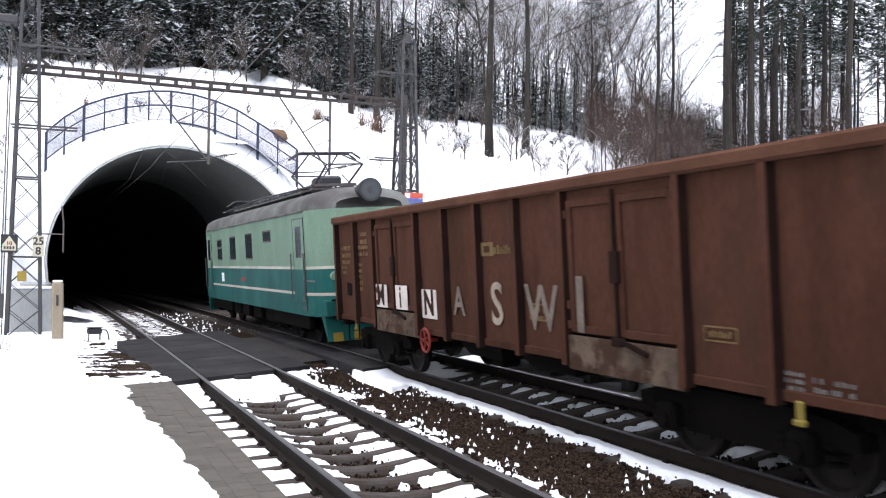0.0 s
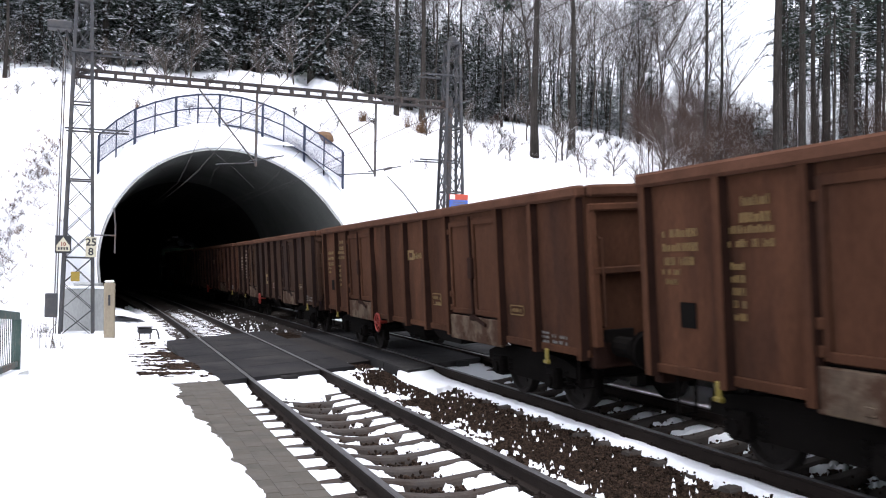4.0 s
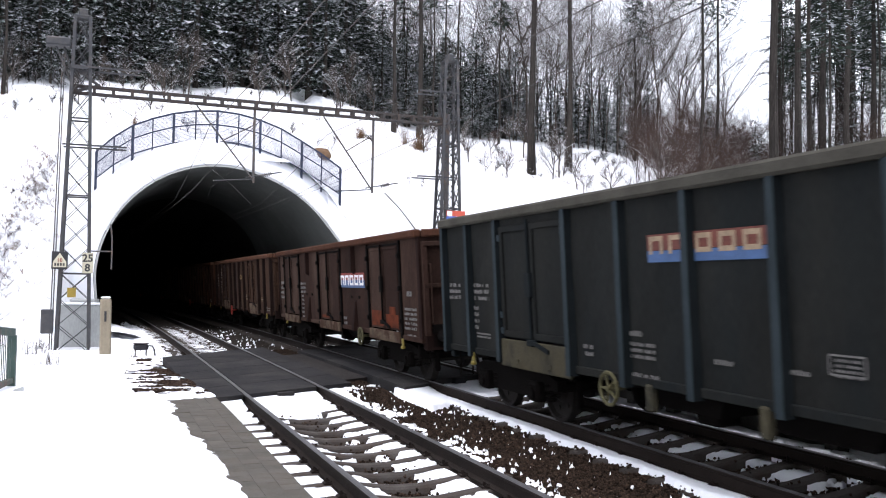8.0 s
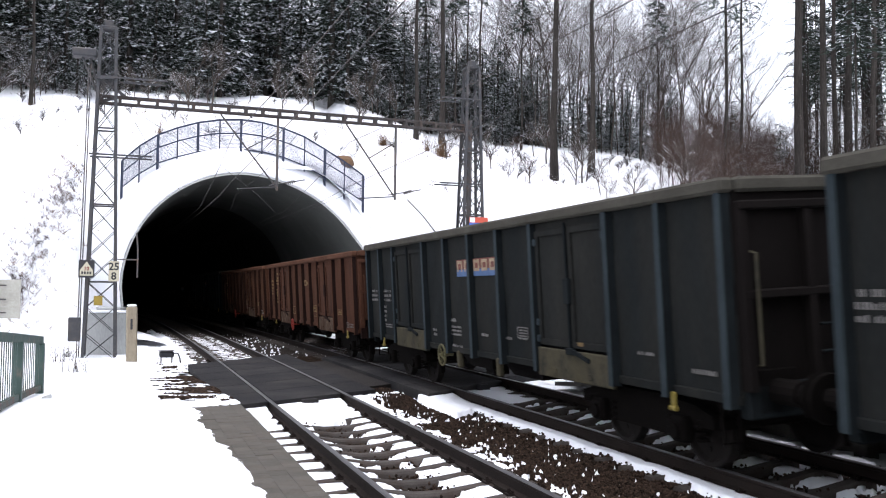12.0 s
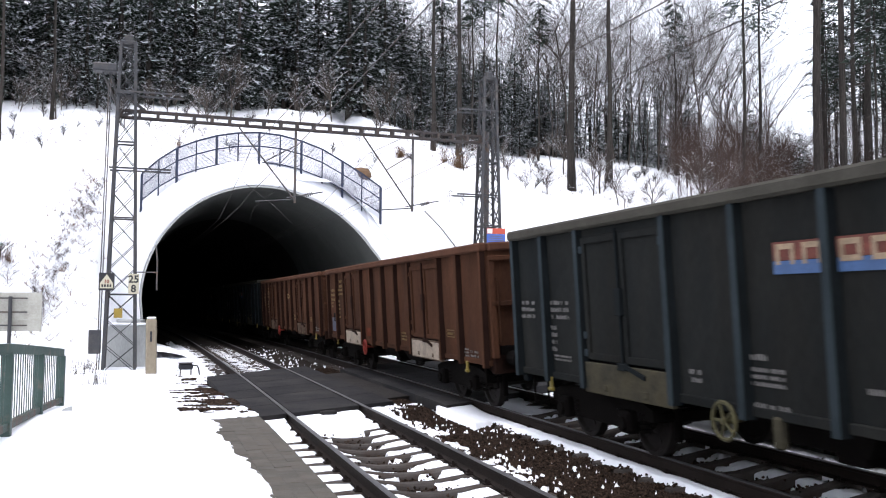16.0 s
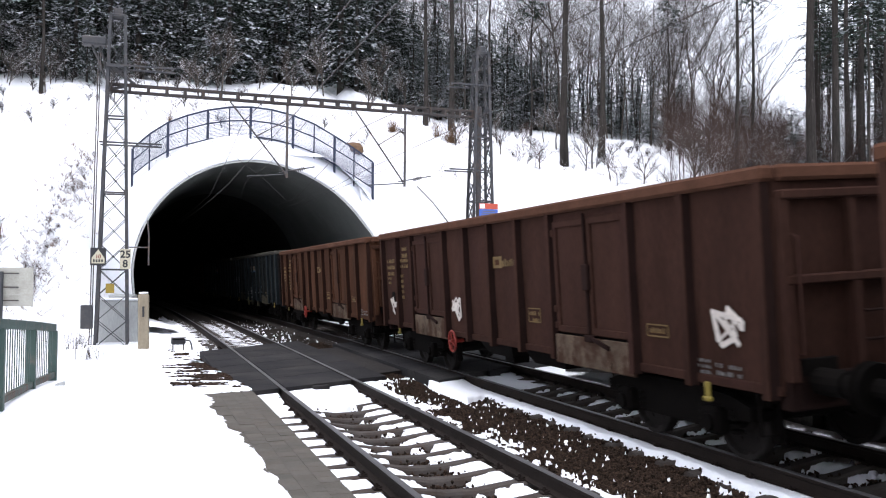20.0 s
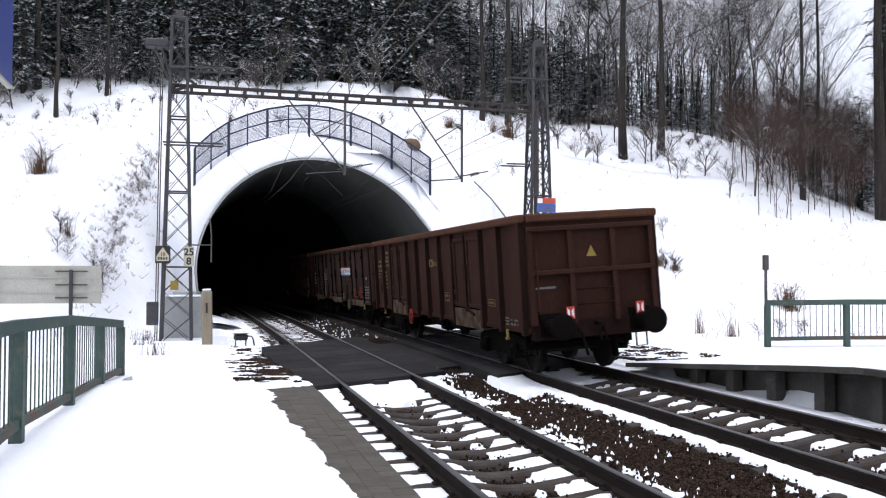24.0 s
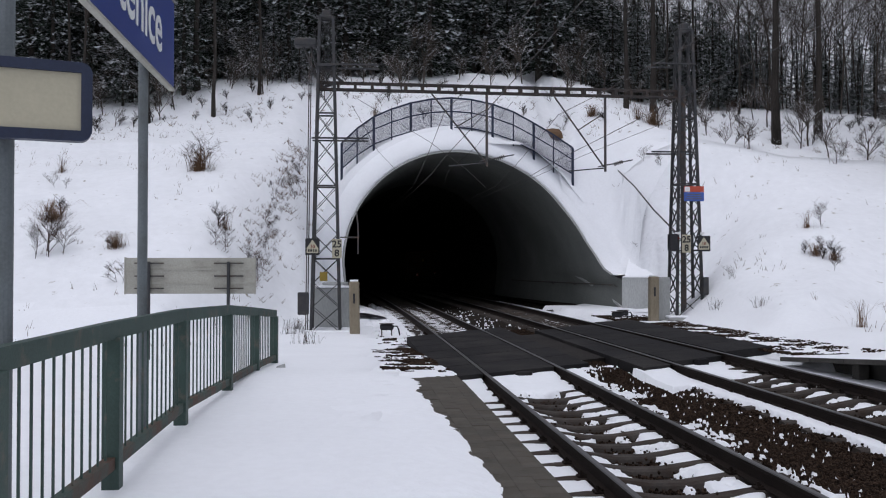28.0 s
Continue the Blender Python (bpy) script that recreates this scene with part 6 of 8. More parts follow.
        part("emblem", Geo().box(-0.010, 3.7, 1.45, -0.004, 4.15, 1.75), WHITEPAINT, L, "white square emblem", at=at)
        part("name_plate", Geo().box(-0.012, 0.0, 1.52, -0.004, 0.7, 1.64, 0.003), REDPAINT, L, at=at)
        for z in (0.92, 1.14):
            part("vent", Geo().box(-0.012, -7.15, z, -0.002, -6.75, z + 0.11, 0.004), BLACKPAINT, L, at=at)
        mkp = Geo()
        for q in range(6):
            mkp.box(-0.008, -7.9 + q * 0.12, 1.62, 0, -7.82 + q * 0.12, 1.66)
        part("marking", mkp, WHITEMARK, L, at=at)
    # cab ends
    for s in (-1, 1):
        at = pose(0, s * 8.10, 0) if s > 0 else pose(0, -8.10, 0, 0, 0, 180)
        for x in (-0.47, 0.47):
            tilt = pose(0, 0.16, 2.62, 7, 0, -math.copysign(6, x) if s > 0 else -math.copysign(6, x))
            part("windscreen_frame", Geo().box(x - 0.46, 0.0, -0.40, x + 0.46, 0.03, 0.40, 0.02), WHITEPAINT, L, "white window surround", at=at @ tilt)
            part("windscreen", Geo().box(x - 0.36, 0.02, -0.30, x + 0.36, 0.042, 0.30, 0.01), GLASS, L, at=at @ tilt)
        part("brow", Geo().box(-0.86, -0.32, 3.16, 0.86, -0.04, 3.40, 0.08), LOCO_ROOF, L, at=at)
        n = 18
        lamp = Geo().tube([(0, -0.7, 3.70), (0, -0.1, 3.70), (0, 0.12, 3.70)], [0.16, 0.26, 0.28], n)
        lp = part("headlight", lamp, BLACKPAINT, L, "round roof headlight", at=at)
        part("headlight_lens", Geo().tube([(0, 0.10, 3.70), (0, 0.125, 3.70)], 0.23, n), GLASS, lp)
        part("headlight_ring", Geo().tube([(0, 0.12, 3.70), (0, 0.135, 3.70)], [0.075, 0.07], 12), GALV, lp)
        for x in (-0.95, 0.95):
            part("marker_lamp", Geo().tube([(x, 0.0, 1.75), (x, 0.14, 1.75)], 0.10, 12), LOCO_LIGHT, L, at=at)
        part("buffer_beam", Geo().box(-1.22, -0.1, 0.82, 1.22, 0.18, 1.2, 0.02), LOCO_DARK, L, at=at)
        bm2 = buffer_mesh().mesh("buffer", UNDER)
        for x in (-0.875, 0.875):
            part("buffer", bm2, None, L, at=at @ pose(x, 0.18, 1.0))
        sk = Geo().hexa([(-1.18, 0.02, 0.25), (1.18, 0.02, 0.25), (1.18, 0.1, 0.25), (-1.18, 0.1, 0.25), (-1.22, -0.3, 0.85), (1.22, -0.3, 0.85), (1.22, 0.0, 0.85), (-1.22, 0.0, 0.85)])
        part("snow_plough", sk, LOCO_DARK, L, "teal apron with yellow stripes", at=at)
        st = Geo()
        for x in (-1.05, -0.55, -0.05, 0.45, 0.95):
            st.box(x - 0.12, 0.10, 0.25, x + 0.12, 0.108, 0.45)
        part("warning_stripe", st, YELLOWPAINT, L, at=at)
    # raised pantograph over the rear cab end, folded one ahead
    for yc, up in ((-4.6, True), (4.6, False)):
        base = part("pantograph", Geo().box(-0.55, yc - 0.75, 4.0, -0.48, yc + 0.75, 4.07).box(0.48, yc - 0.75, 4.0, 0.55, yc + 0.75, 4.07)
                    .box(-0.6, yc - 0.8, 4.0, 0.6, yc - 0.7, 4.08).box(-0.6, yc + 0.7, 4.0, 0.6, yc + 0.8, 4.08), DARKSTEEL, L, "pantograph raised to the wire" if up else "folded pantograph")
        knee, head = (4.48, 4.92) if up else (4.14, 4.22)
        spread = 1.75 if up else 1.5
        for x in (-0.45, 0.45):
            for d in (-1, 1):
                part("lower_arm", Geo().tube([(x, yc + d * 0.55, 4.07), (x * 1.05, yc + d * spread, knee)], 0.028, 6), BLACKPAINT, base)
                part("upper_arm", Geo().tube([(x * 1.05, yc + d * spread, knee), (x * 0.9, yc + d * 0.12, head)], 0.022, 6), BLACKPAINT, base)
        for d in (-1, 1):
            part("knee_bar", Geo().tube([(-0.47, yc + d * spread, knee), (0.47, yc + d * spread, knee)], 0.022, 6), BLACKPAINT, base)
        h = Geo()
        for d in (-0.18, 0.18):
            h.tube([(-0.95, yc + d, head - 0.14), (-0.72, yc + d, head + 0.02), (0.72, yc + d, head + 0.02), (0.95, yc + d, head - 0.14)], 0.03, 6)
        part("pantograph_head", h, BLACKPAINT, base)
        for x in (-0.5, 0.5):
            for d in (-0.6, 0.6):
                part("insulator", Geo().tube([(x, yc + d, 3.72), (x, yc + d, 3.8), (x, yc + d, 3.86), (x, yc + d, 3.94), (x, yc + d, 4.02)], [0.06, 0.11, 0.06, 0.11, 0.06], 8), DARKSTEEL, base)
        if up:
            part("pantograph_gear", Geo().box(-0.3, yc - 0.5, 4.05, 0.3, yc + 0.4, 4.3, 0.06), BLACKPAINT, base)
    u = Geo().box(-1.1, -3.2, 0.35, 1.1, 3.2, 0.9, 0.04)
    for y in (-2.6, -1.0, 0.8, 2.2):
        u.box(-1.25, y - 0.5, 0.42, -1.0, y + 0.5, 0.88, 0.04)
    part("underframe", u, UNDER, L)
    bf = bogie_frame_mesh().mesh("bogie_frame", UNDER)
    ws = wheelset_mesh().mesh("wheelset", WHEEL)
    for y in (-5.0, 5.0):
        b = part("bogie", bf, None, L, at=pose(0, y, 0))
        for d in (-0.9, 0.9):
            part("wheelset", ws, None, b, at=pose(0, d, 0.46))
        part("bogie_side", Geo().box(-1.26, y - 1.9, 0.45, -1.1, y + 1.9, 0.85, 0.03).box(1.1, y - 1.9, 0.45, 1.26, y + 1.9, 0.85, 0.03), UNDER, L)
    return L


LOCO = make_loco()


# ---- overhead line gantry ----
MAST_L, MAST_R = Vector((-3.73, 29.0, -0.2)), Vector((8.25, 31.0, 0.15))


def make_mast(name, at, height, label):
    mast = thing(name, label, "mast", at=pose(*at, 0, 0, 5), group="gantry masts")
    b, t = 0.45, 0.21

    def corner(sx, sy, z):
        h = b + (t - b) * z / height
        return Vector((sx * h, sy * h, z))

    for sx in (-1, 1):
        for sy in (-1, 1):
            part("leg", Geo().beam(corner(sx, sy, 0), corner(sx, sy, height), 0.085, 0.085, (0, 1, 0)), GALV, mast)
    n = 13
    for (ax, ay), (bx, by) in (((-1, -1), (1, -1)), ((1, -1), (1, 1)), ((1, 1), (-1, 1)), ((-1, 1), (-1, -1))):
        g = Geo()
        for k in range(n):
            z0, z1 = height * k / n, height * (k + 1) / n
            g.beam(corner(ax, ay, z0), corner(bx, by, z1), 0.045, 0.02)
            g.beam(corner(bx, by, z0), corner(ax, ay, z1), 0.045, 0.02)
        for k in (0, 3, 6, 9, 13):
            z0 = height * k / n
            g.beam(corner(ax, ay, z0), corner(bx, by, z0), 0.05, 0.05)
        part("lattice", g, GALV, mast)
    for z in (2.62, 2.78):
        for x in (-0.50, 0.36):
            part("leg_band", Geo().box(x, -0.475, z, x + 0.14, -0.455, z + 0.08), WHITEPAINT if z > 2.7 else REDPAINT, mast)
    part("foot_block", Geo().box(-0.85, -0.85, -0.45, 0.85, 0.85, 0.0, 0.03), CONCRETE, mast)
    part("foot_snow", Geo().box(-0.84, -0.84, 0.003, 0.84, 0.84, 0.07, 0.06), SNOW, mast, "cap of snow")
    part("mast_cap", Geo().box(-0.24, -0.24, height, 0.24, 0.24, height + 0.05, 0.01).box(-0.13, -0.13, height + 0.05, 0.13, 0.13, height + 0.26, 0.02), GALV, mast)
    return mast


def sign_face(name, w, h, mat, thick=0.02):
    return Geo().box(-w / 2, -thick, -h / 2, w / 2, 0, h / 2, 0.008).mesh(name, mat)


def hectometre(top_text, low_text, at, label):
    s = thing("distance_sign", label, "sign", at=at, group="distance signs")
    part("plate", sign_face("plate", 0.30, 0.60, CREAM), None, s)
    part("lettering", words(top_text, 0.30, BLACKPAINT, 0.002, 0.008), None, s, at=pose(0, -0.024, 0.13))
    part("lettering", words(low_text, 0.30, BLACKPAINT, 0.002, 0.008), None, s, at=pose(0, -0.024, -0.15))


def speed_sign(at, label):
    s = thing("speed_sign", label, "sign", at=at, group="speed signs")
    part("plate", sign_face("plate", 0.44, 0.52, BLACKPAINT), None, s)
    part("triangle", Geo().poly([(-0.18, -0.024, -0.2), (0.18, -0.024, -0.2), (0.18, -0.024, -0.04), (0.0, -0.024, 0.22), (-0.18, -0.024, -0.04)]), CREAM, s, "cream field")
    part("lettering", words("10", 0.15, REDPAINT, 0.002, 0.004), None, s, at=pose(0, -0.027, 0.0))
    g = Geo()
    for k in range(4):
        g.box(-0.14 + k * 0.075, -0.028, -0.16, -0.09 + k * 0.075, -0.024, -0.08)
    tagged(part("bars", g, BLACKPAINT, s), kind="stuff")


PALEBLUE = material("light_blue_sign_paint", (0.06, 0.12, 0.42), rough=0.5, dark=0.85, scale=2, fine=60, bump=0.03)
SIGNRED = material("orange_red_sign_paint", (0.48, 0.075, 0.04), rough=0.5, dark=0.85, scale=2, fine=60, bump=0.03)


def build_gantry():
    ml = make_mast("catenary_mast", MAST_L, 10.0, "grey lattice steel mast carrying a gantry and floodlight")
    mr = make_mast("catenary_mast", MAST_R, 9.75, "grey lattice steel mast with warning signs on it")
    # cross arms
    for z, x0, x1 in ((8.45, -0.3, 1.7), (6.1, -0.45, 1.35), (8.40, -0.3, 0.2)):
        for y in (-0.34, 0.28):
            part("cross_arm", Geo().box(x0, y, z, x1, y + 0.05, z + 0.05), GALV, ml)
    for z, x0, x1 in ((8.55, -1.2, 0.3), (5.55, -1.25, 0.35)):
        for y in (-0.34, 0.28):
            part("cross_arm", Geo().box(x0, y, z, x1, y + 0.05, z + 0.05), GALV, mr)
    lamp = part("floodlight", Geo().box(-1.0, -0.35, 9.05, -0.3, 0.15, 9.3, 0.04), GALV, ml, "box floodlight on a bracket")
    part("floodlight_arm", Geo().beam((-0.72, -0.1, 9.05), (-0.27, 0, 8.0), 0.05, 0.05).beam((-0.5, -0.1, 9.05), (-0.27, 0, 8.3), 0.05, 0.05), GALV, lamp)
    for x in (-0.62, -0.56):
        part("cable_run", Geo().tube([(x, -0.3, 0), (x + 0.1, -0.3, 8.8)], 0.018, 5), DARKSTEEL, ml)
    part("switch_box", Geo().box(-0.86, -0.5, 0.55, -0.52, -0.2, 1.25, 0.02), GALV, ml, "grey-blue cable cabinet")
    part("switch_box", Geo().box(0.42, -0.55, 0.75, 0.62, -0.2, 1.35, 0.02), GALV, mr, "small green-grey cabinet")
    part("switch_box", Geo().box(-0.72, -0.55, 2.25, -0.44, -0.3, 2.8, 0.02), BLACKPAINT, mr)
    part("second_pole", Geo().tube([(0.0, 0.15, 0), (0.0, 0.15, 7.9)], 0.10, 8), DARKSTEEL, mr, "dark cable pole inside the lattice")
    part("arm_rod", Geo().tube([(0.45, -0.4, 2.98), (1.05, -0.4, 2.98)], 0.02, 5).tube([(1.02, -0.4, 2.45), (1.02, -0.4, 3.3), (0.97, -0.4, 3.8)], 0.025, 5), DARKSTEEL, ml)
    # beam
    beam = thing("gantry_beam", "dark steel truss beam spanning both tracks", "gantry")
    a, b = Vector((-3.9, 29.0, 7.47)), Vector((7.95, 30.95, 7.55))
    for dz in (0.06, 0.27):
        for dy in (-0.12, 0.12):
            part("chord", Geo().beam(a + Vector((0, dy, dz)), b + Vector((0, dy, dz)), 0.055, 0.055), BEAMSTEEL, beam)
    n = 22
    for k in range(n + 1):
        p = a.lerp(b, k / n)
        part("beam_post", Geo().box(-0.04, -0.15, 0.035, 0.04, 0.15, 0.295), BEAMSTEEL, beam, at=pose(p.x, p.y, p.z, 0, 0, 9))
    part("beam_bracket", Geo().beam(a + Vector((0, 0, 0.1)), a + Vector((0.7, 0.1, 0.35)), 0.08, 0.08).beam(a + Vector((-0.1, 0, 0.9)), a + Vector((0.7, 0.1, 0.3)), 0.08, 0.08), GALV, beam)
    # hangers with registration arms over each track
    for f0, f1, low in ((0.298, 0.451, 5.15), (0.643, 0.79, 5.05)):
        h = thing("wire_hanger", "thin dark steel hanger holding the contact wire", "hanger", group="wire hangers")
        p, q = a.lerp(b, f1), a.lerp(b, f0)
        foot = Vector((p.x, p.y, low))
        part("drop_tube", Geo().tube([p, foot], 0.045, 7), DARKSTEEL, h)
        part("stay", Geo().tube([q, Vector((p.x - 0.05, p.y, low + 0.15))], 0.028, 6), DARKSTEEL, h)
        part("tie", Geo().tube([q.lerp(foot, 0.45), p.lerp(foot, 0.2)], 0.02, 5), DARKSTEEL, h)
        part("steady_arm", Geo().tube([foot + Vector((0, 0, 0.12)), foot + Vector((-1.25, -0.15, 0.0))], 0.022, 6).tube([foot + Vector((-0.25, 0, 0.16)), foot + Vector((0.9, -0.1, 0.38))], 0.022, 6), GALV, h)
        ins = Geo()
        for k in range(5):
            c = foot + Vector((0.3 + k * 0.06, -0.03, 0.24 + k * 0.02))
            ins.tube([c, c + Vector((0.03, 0, 0.01))], [0.07, 0.05], 8)
        part("insulator", ins, DARKSTEEL, h)
    # wires
    def wire(name, pts, r, label):
        tagged(part(name, Geo().tube(pts, r, 5), DARKSTEEL), label, "wire", "overhead wires")

    for off, side in ((0.0, 1), (GAP, 1)):
        cont, mess = [], []
        for y in list(np.arange(-40, 29.1, 3.0)) + [30.0]:
            x, yy = beside(y, off)
            cont.append((x, yy, 5.45))
            sag = 0.9 * (1 - ((y + 5) / 35.0) ** 2)
            mess.append((x, yy, 6.95 - max(0.0, sag)))
        for y in (34, 38, 42, 50, 60, 80):
            x, yy = beside(y, off)
            cont.append((x, yy, 5.35))
            mess.append((x, yy, 6.9 - 0.11 * (y - 30) if y < 42 else 5.6))
        wire("contact_wire", cont, 0.009, "thin black contact wire over the track")
        wire("messenger_wire", mess, 0.010, "thin black messenger wire over the track")
    wire("feeder_cable", [(-2.7, 29, 7.2), (-0.5, 33, 6.4), (1.0, 38, 5.9), (2.0, 43, 5.6)], 0.008, "thin sagging feeder cable into the tunnel")
    wire("feeder_cable", [(2.3, 30, 7.3), (1.2, 34, 6.3), (0.2, 39, 5.9), (0.0, 44, 5.7)], 0.008, "thin sagging feeder cable into the tunnel")
    wire("feeder_cable", [(7.9, 31, 6.9), (5.5, 35.5, 6.2), (3.6, 40, 5.6), (2.8, 44, 5.4)], 0.008, "thin sagging feeder cable into the tunnel")
    wire("feeder_cable", [(-2.9, 29, 7.0), (-2.5, 35, 6.3), (-1.9, 41.5, 6.0)], 0.007, "thin sagging feeder cable into the tunnel")
    wire("earth_cable", [(7.95, 41.2, 6.2), (8.2, 38.8, 5.25), (8.1, 35.0, 4.05), (8.0, 31.3, 3.05)], 0.03, "black cable hanging from the slope to the mast")
    # signs on the masts
    hectometre("25", "8", pose(MAST_L.x + 0.42, MAST_L.y - 0.62, 2.42, 0, 0, 3), "cream distance plate with black 25 over 8")
    hectometre("25", "8", pose(MAST_R.x - 0.12, MAST_R.y - 0.62, 2.62, 0, 0, 3), "cream distance plate with black 25 over 8")
    speed_sign(pose(MAST_L.x - 0.34, MAST_L.y - 0.63, 2.48, 0, 0, 3), "black speed board with a cream triangle and red 10")
    speed_sign(pose(MAST_R.x + 0.46, MAST_R.y - 0.62, 2.62, 0, 0, 3), "black speed board with a cream triangle and red 10")
    s = thing("warning_sign", "red and blue no-entry warning sign on the mast", "sign", at=pose(MAST_R.x + 0.14, MAST_R.y - 0.62, 4.3, 0, 0, 3))
    part("blue_plate", Geo().box(-0.34, -0.02, -0.26, 0.34, 0, 0.04, 0.005), PALEBLUE, s)
    part("red_plate", Geo().box(-0.34, -0.02, 0.045, 0.34, 0, 0.24, 0.005), SIGNRED, s)
    part("symbol", Geo().box(-0.32, -0.025, 0.06, -0.14, -0.02, 0.22), WHITEPAINT, s)
    g = Geo()
    for k in range(3):
        g.box(-0.28 + 0.03 * k, -0.024, -0.20 + k * 0.075, 0.28 - 0.03 * k, -0.02, -0.17 + k * 0.075)
    part("bars", g, WHITEMARK, s)
    s = thing("earth_label", "small yellow warning plate on the mast", "sign", at=pose(MAST_L.x, MAST_L.y - 0.57, 1.55, 0, 0, 3))
    part("plate", Geo().box(-0.12, -0.01, -0.14, 0.12, 0, 0.14, 0.004), YELLOWPAINT, s)
    # relay cabinet behind the left mast
    c = thing("relay_cabinet", "pale grey concrete relay cabinet behind the mast", "cabinet", at=pose(-3.72, 30.3, -0.2, 0, 0, 3))
    part("body", Geo().box(-0.62, -0.3, 0, 0.62, 0.3, 1.35, 0.02), CONCRETE, c)
    part("lid", Geo().box(-0.66, -0.34, 1.352, 0.66, 0.34, 1.42, 0.02), SNOW, c, "snow on the lid")


build_gantry()


def marker_post(at, wide, deep, high, label):
    p = thing("marker_post", label, "post", at=at, group="marker posts")
    part("shaft", Geo().box(-wide / 2, -deep / 2, 0, wide / 2, deep / 2, high, 0.03), MARKER, p)
    part("cap", Geo().box(-wide / 2 + 0.02, -deep / 2 + 0.02, high + 0.002, wide / 2 - 0.02, deep / 2 - 0.02, high + 0.06, 0.03), SNOW, p, "little cap of snow")
    part("slot", Geo().box(-0.03, -deep / 2 - 0.006, high - 0.65, 0.03, -deep / 2 + 0.001, high - 0.35, 0.002), BLACKPAINT, p)


MARKER = material("stained_yellowish_concrete", (0.30, 0.255, 0.18), rough=0.85, dark=0.7, scale=2, fine=30, bump=0.25,
                  stain=(0.17, 0.14, 0.10), stain_scale=2, stain_at=0.55, streak=3)
marker_post(pose(-2.66, 27.5, -0.2, 0, -1.0, 3), 0.30, 0.30, 1.60, "stained yellowish concrete marker post in snow")
marker_post(pose(7.0, 30.3, 0.0, 0, 0.5, 3), 0.30, 0.30, 1.52, "stained yellowish concrete marker post by the wing wall")
tagged(part("utility_cabinet", Geo().box(-0.2, -0.2, 0, 0.2, 0.3, 1.5, 0.02), CONCRETE, at=pose(7.42, 30.75, 0.0, 0, 0, 3)), "pale grey concrete box behind the marker post", "cabinet")


def trackside_box(at, label):
    b = thing("track_box", label, "track device", at=at @ Matrix.Diagonal((0.85, 0.85, 0.72, 1)), group="track devices")
    part("case", Geo().box(-0.26, -0.13, 0.12, 0.20, 0.13, 0.36, 0.05), BLACKPAINT, b)
    part("lid", Geo().box(-0.28, -0.15, 0.362, 0.22, 0.15, 0.39, 0.01), DARKSTEEL, b)
    for x, y in ((-0.2, -0.08), (-0.2, 0.08), (0.14, -0.08), (0.14, 0.08)):
        part("leg", Geo().beam((x, y, -0.1), (x, y, 0.13), 0.03, 0.03), DARKSTEEL, b)
    part("hose", Geo().tube([(0.2, 0, 0.28), (0.33, 0, 0.27), (0.38, 0, 0.15), (0.42, 0, -0.1)], 0.028, 6), BLACKPAINT, b)


trackside_box(pose(-1.62, 26.6, -0.08, 0, 0, 8), "black track device on short legs in snow")
trackside_box(pose(6.15, 32.0, 0.0, 0, 0, -8), "black track device on short legs by the far rail")
trackside_box(pose(6.45, 32.6, 0.02, 0, 0, 10), "black track device on short legs by the far rail")


# ---- fences ----
RUSTYGREEN = material("rust_streaked_green_paint", (0.045, 0.072, 0.060), rough=0.7, dark=0.7, scale=2.5, fine=60, bump=0.2,
                      stain=(0.075, 0.040, 0.026), stain_scale=2.2, stain_at=0.5, stain_soft=0.08, vary=0.06)


def build_fence(points, heights, name, label, bars_per_m):
    f = thing(name, label, "fence")
    for i, (p, h) in enumerate(zip(points, heights)):
        nxt = points[min(i + 1, len(points) - 1)]
        prv = points[max(i - 1, 0)]
        turn = math.degrees(math.atan2(nxt[1] - prv[1], nxt[0] - prv[0]))
        part("post", Geo().box(-0.06, -0.06, -0.25, 0.06, 0.06, h - 0.05, 0.006), GREENPAINT, f, at=pose(*p, 0, 0, turn))
    bar_mesh = None
    for i in range(len(points) - 1):
        p0, p1 = Vector(points[i]), Vector(points[i + 1])
        h0, h1 = Vector((0, 0, heights[i])), Vector((0, 0, heights[i + 1]))
        d = (p1 - p0).normalized()
        ext0, ext1 = (d * 0.05 if i == 0 else Vector()), (d * 0.05 if i == len(points) - 2 else Vector())
        part("top_rail", Geo().beam(p0 + h0 - ext0, p1 + h1 + ext1, 0.07, 0.12), GREENPAINT, f)
        z = Vector((0, 0, 0.17))
        part("bottom_rail", Geo().beam(p0 + z, p1 + z, 0.07, 0.085), RUSTYGREEN, f)
        n = max(2, int((p1 - p0).length * bars_per_m))
        for k in range(1, n):
            q = p0.lerp(p1, k / n)
            hh = heights[i] + (heights[i + 1] - heights[i]) * k / n
            if bar_mesh is None:
                bar_mesh = Geo().box(-0.0065, -0.0065, 0.0, 0.0065, 0.0065, 1.0).mesh("bar", GREENPAINT)
            part("bar", bar_mesh, None, f, at=pose(q.x, q.y, q.z + 0.19) @ Matrix.Diagonal((1, 1, hh - 0.22, 1)))
    return f


build_fence([(-1.95, 2.2, 0.34), (-2.13, 4.3, 0.34), (-2.31, 6.38, 0.34), (-2.545, 8.86, 0.34), (-2.68, 11.35, 0.27), (-2.86, 13.9, 0.18), (-2.96, 16.0, 0.10)],
            [1.09, 1.09, 1.09, 1.06, 1.06, 1.0, 0.94], "platform_fence", "green painted steel railing along the platform's back", 5.8)
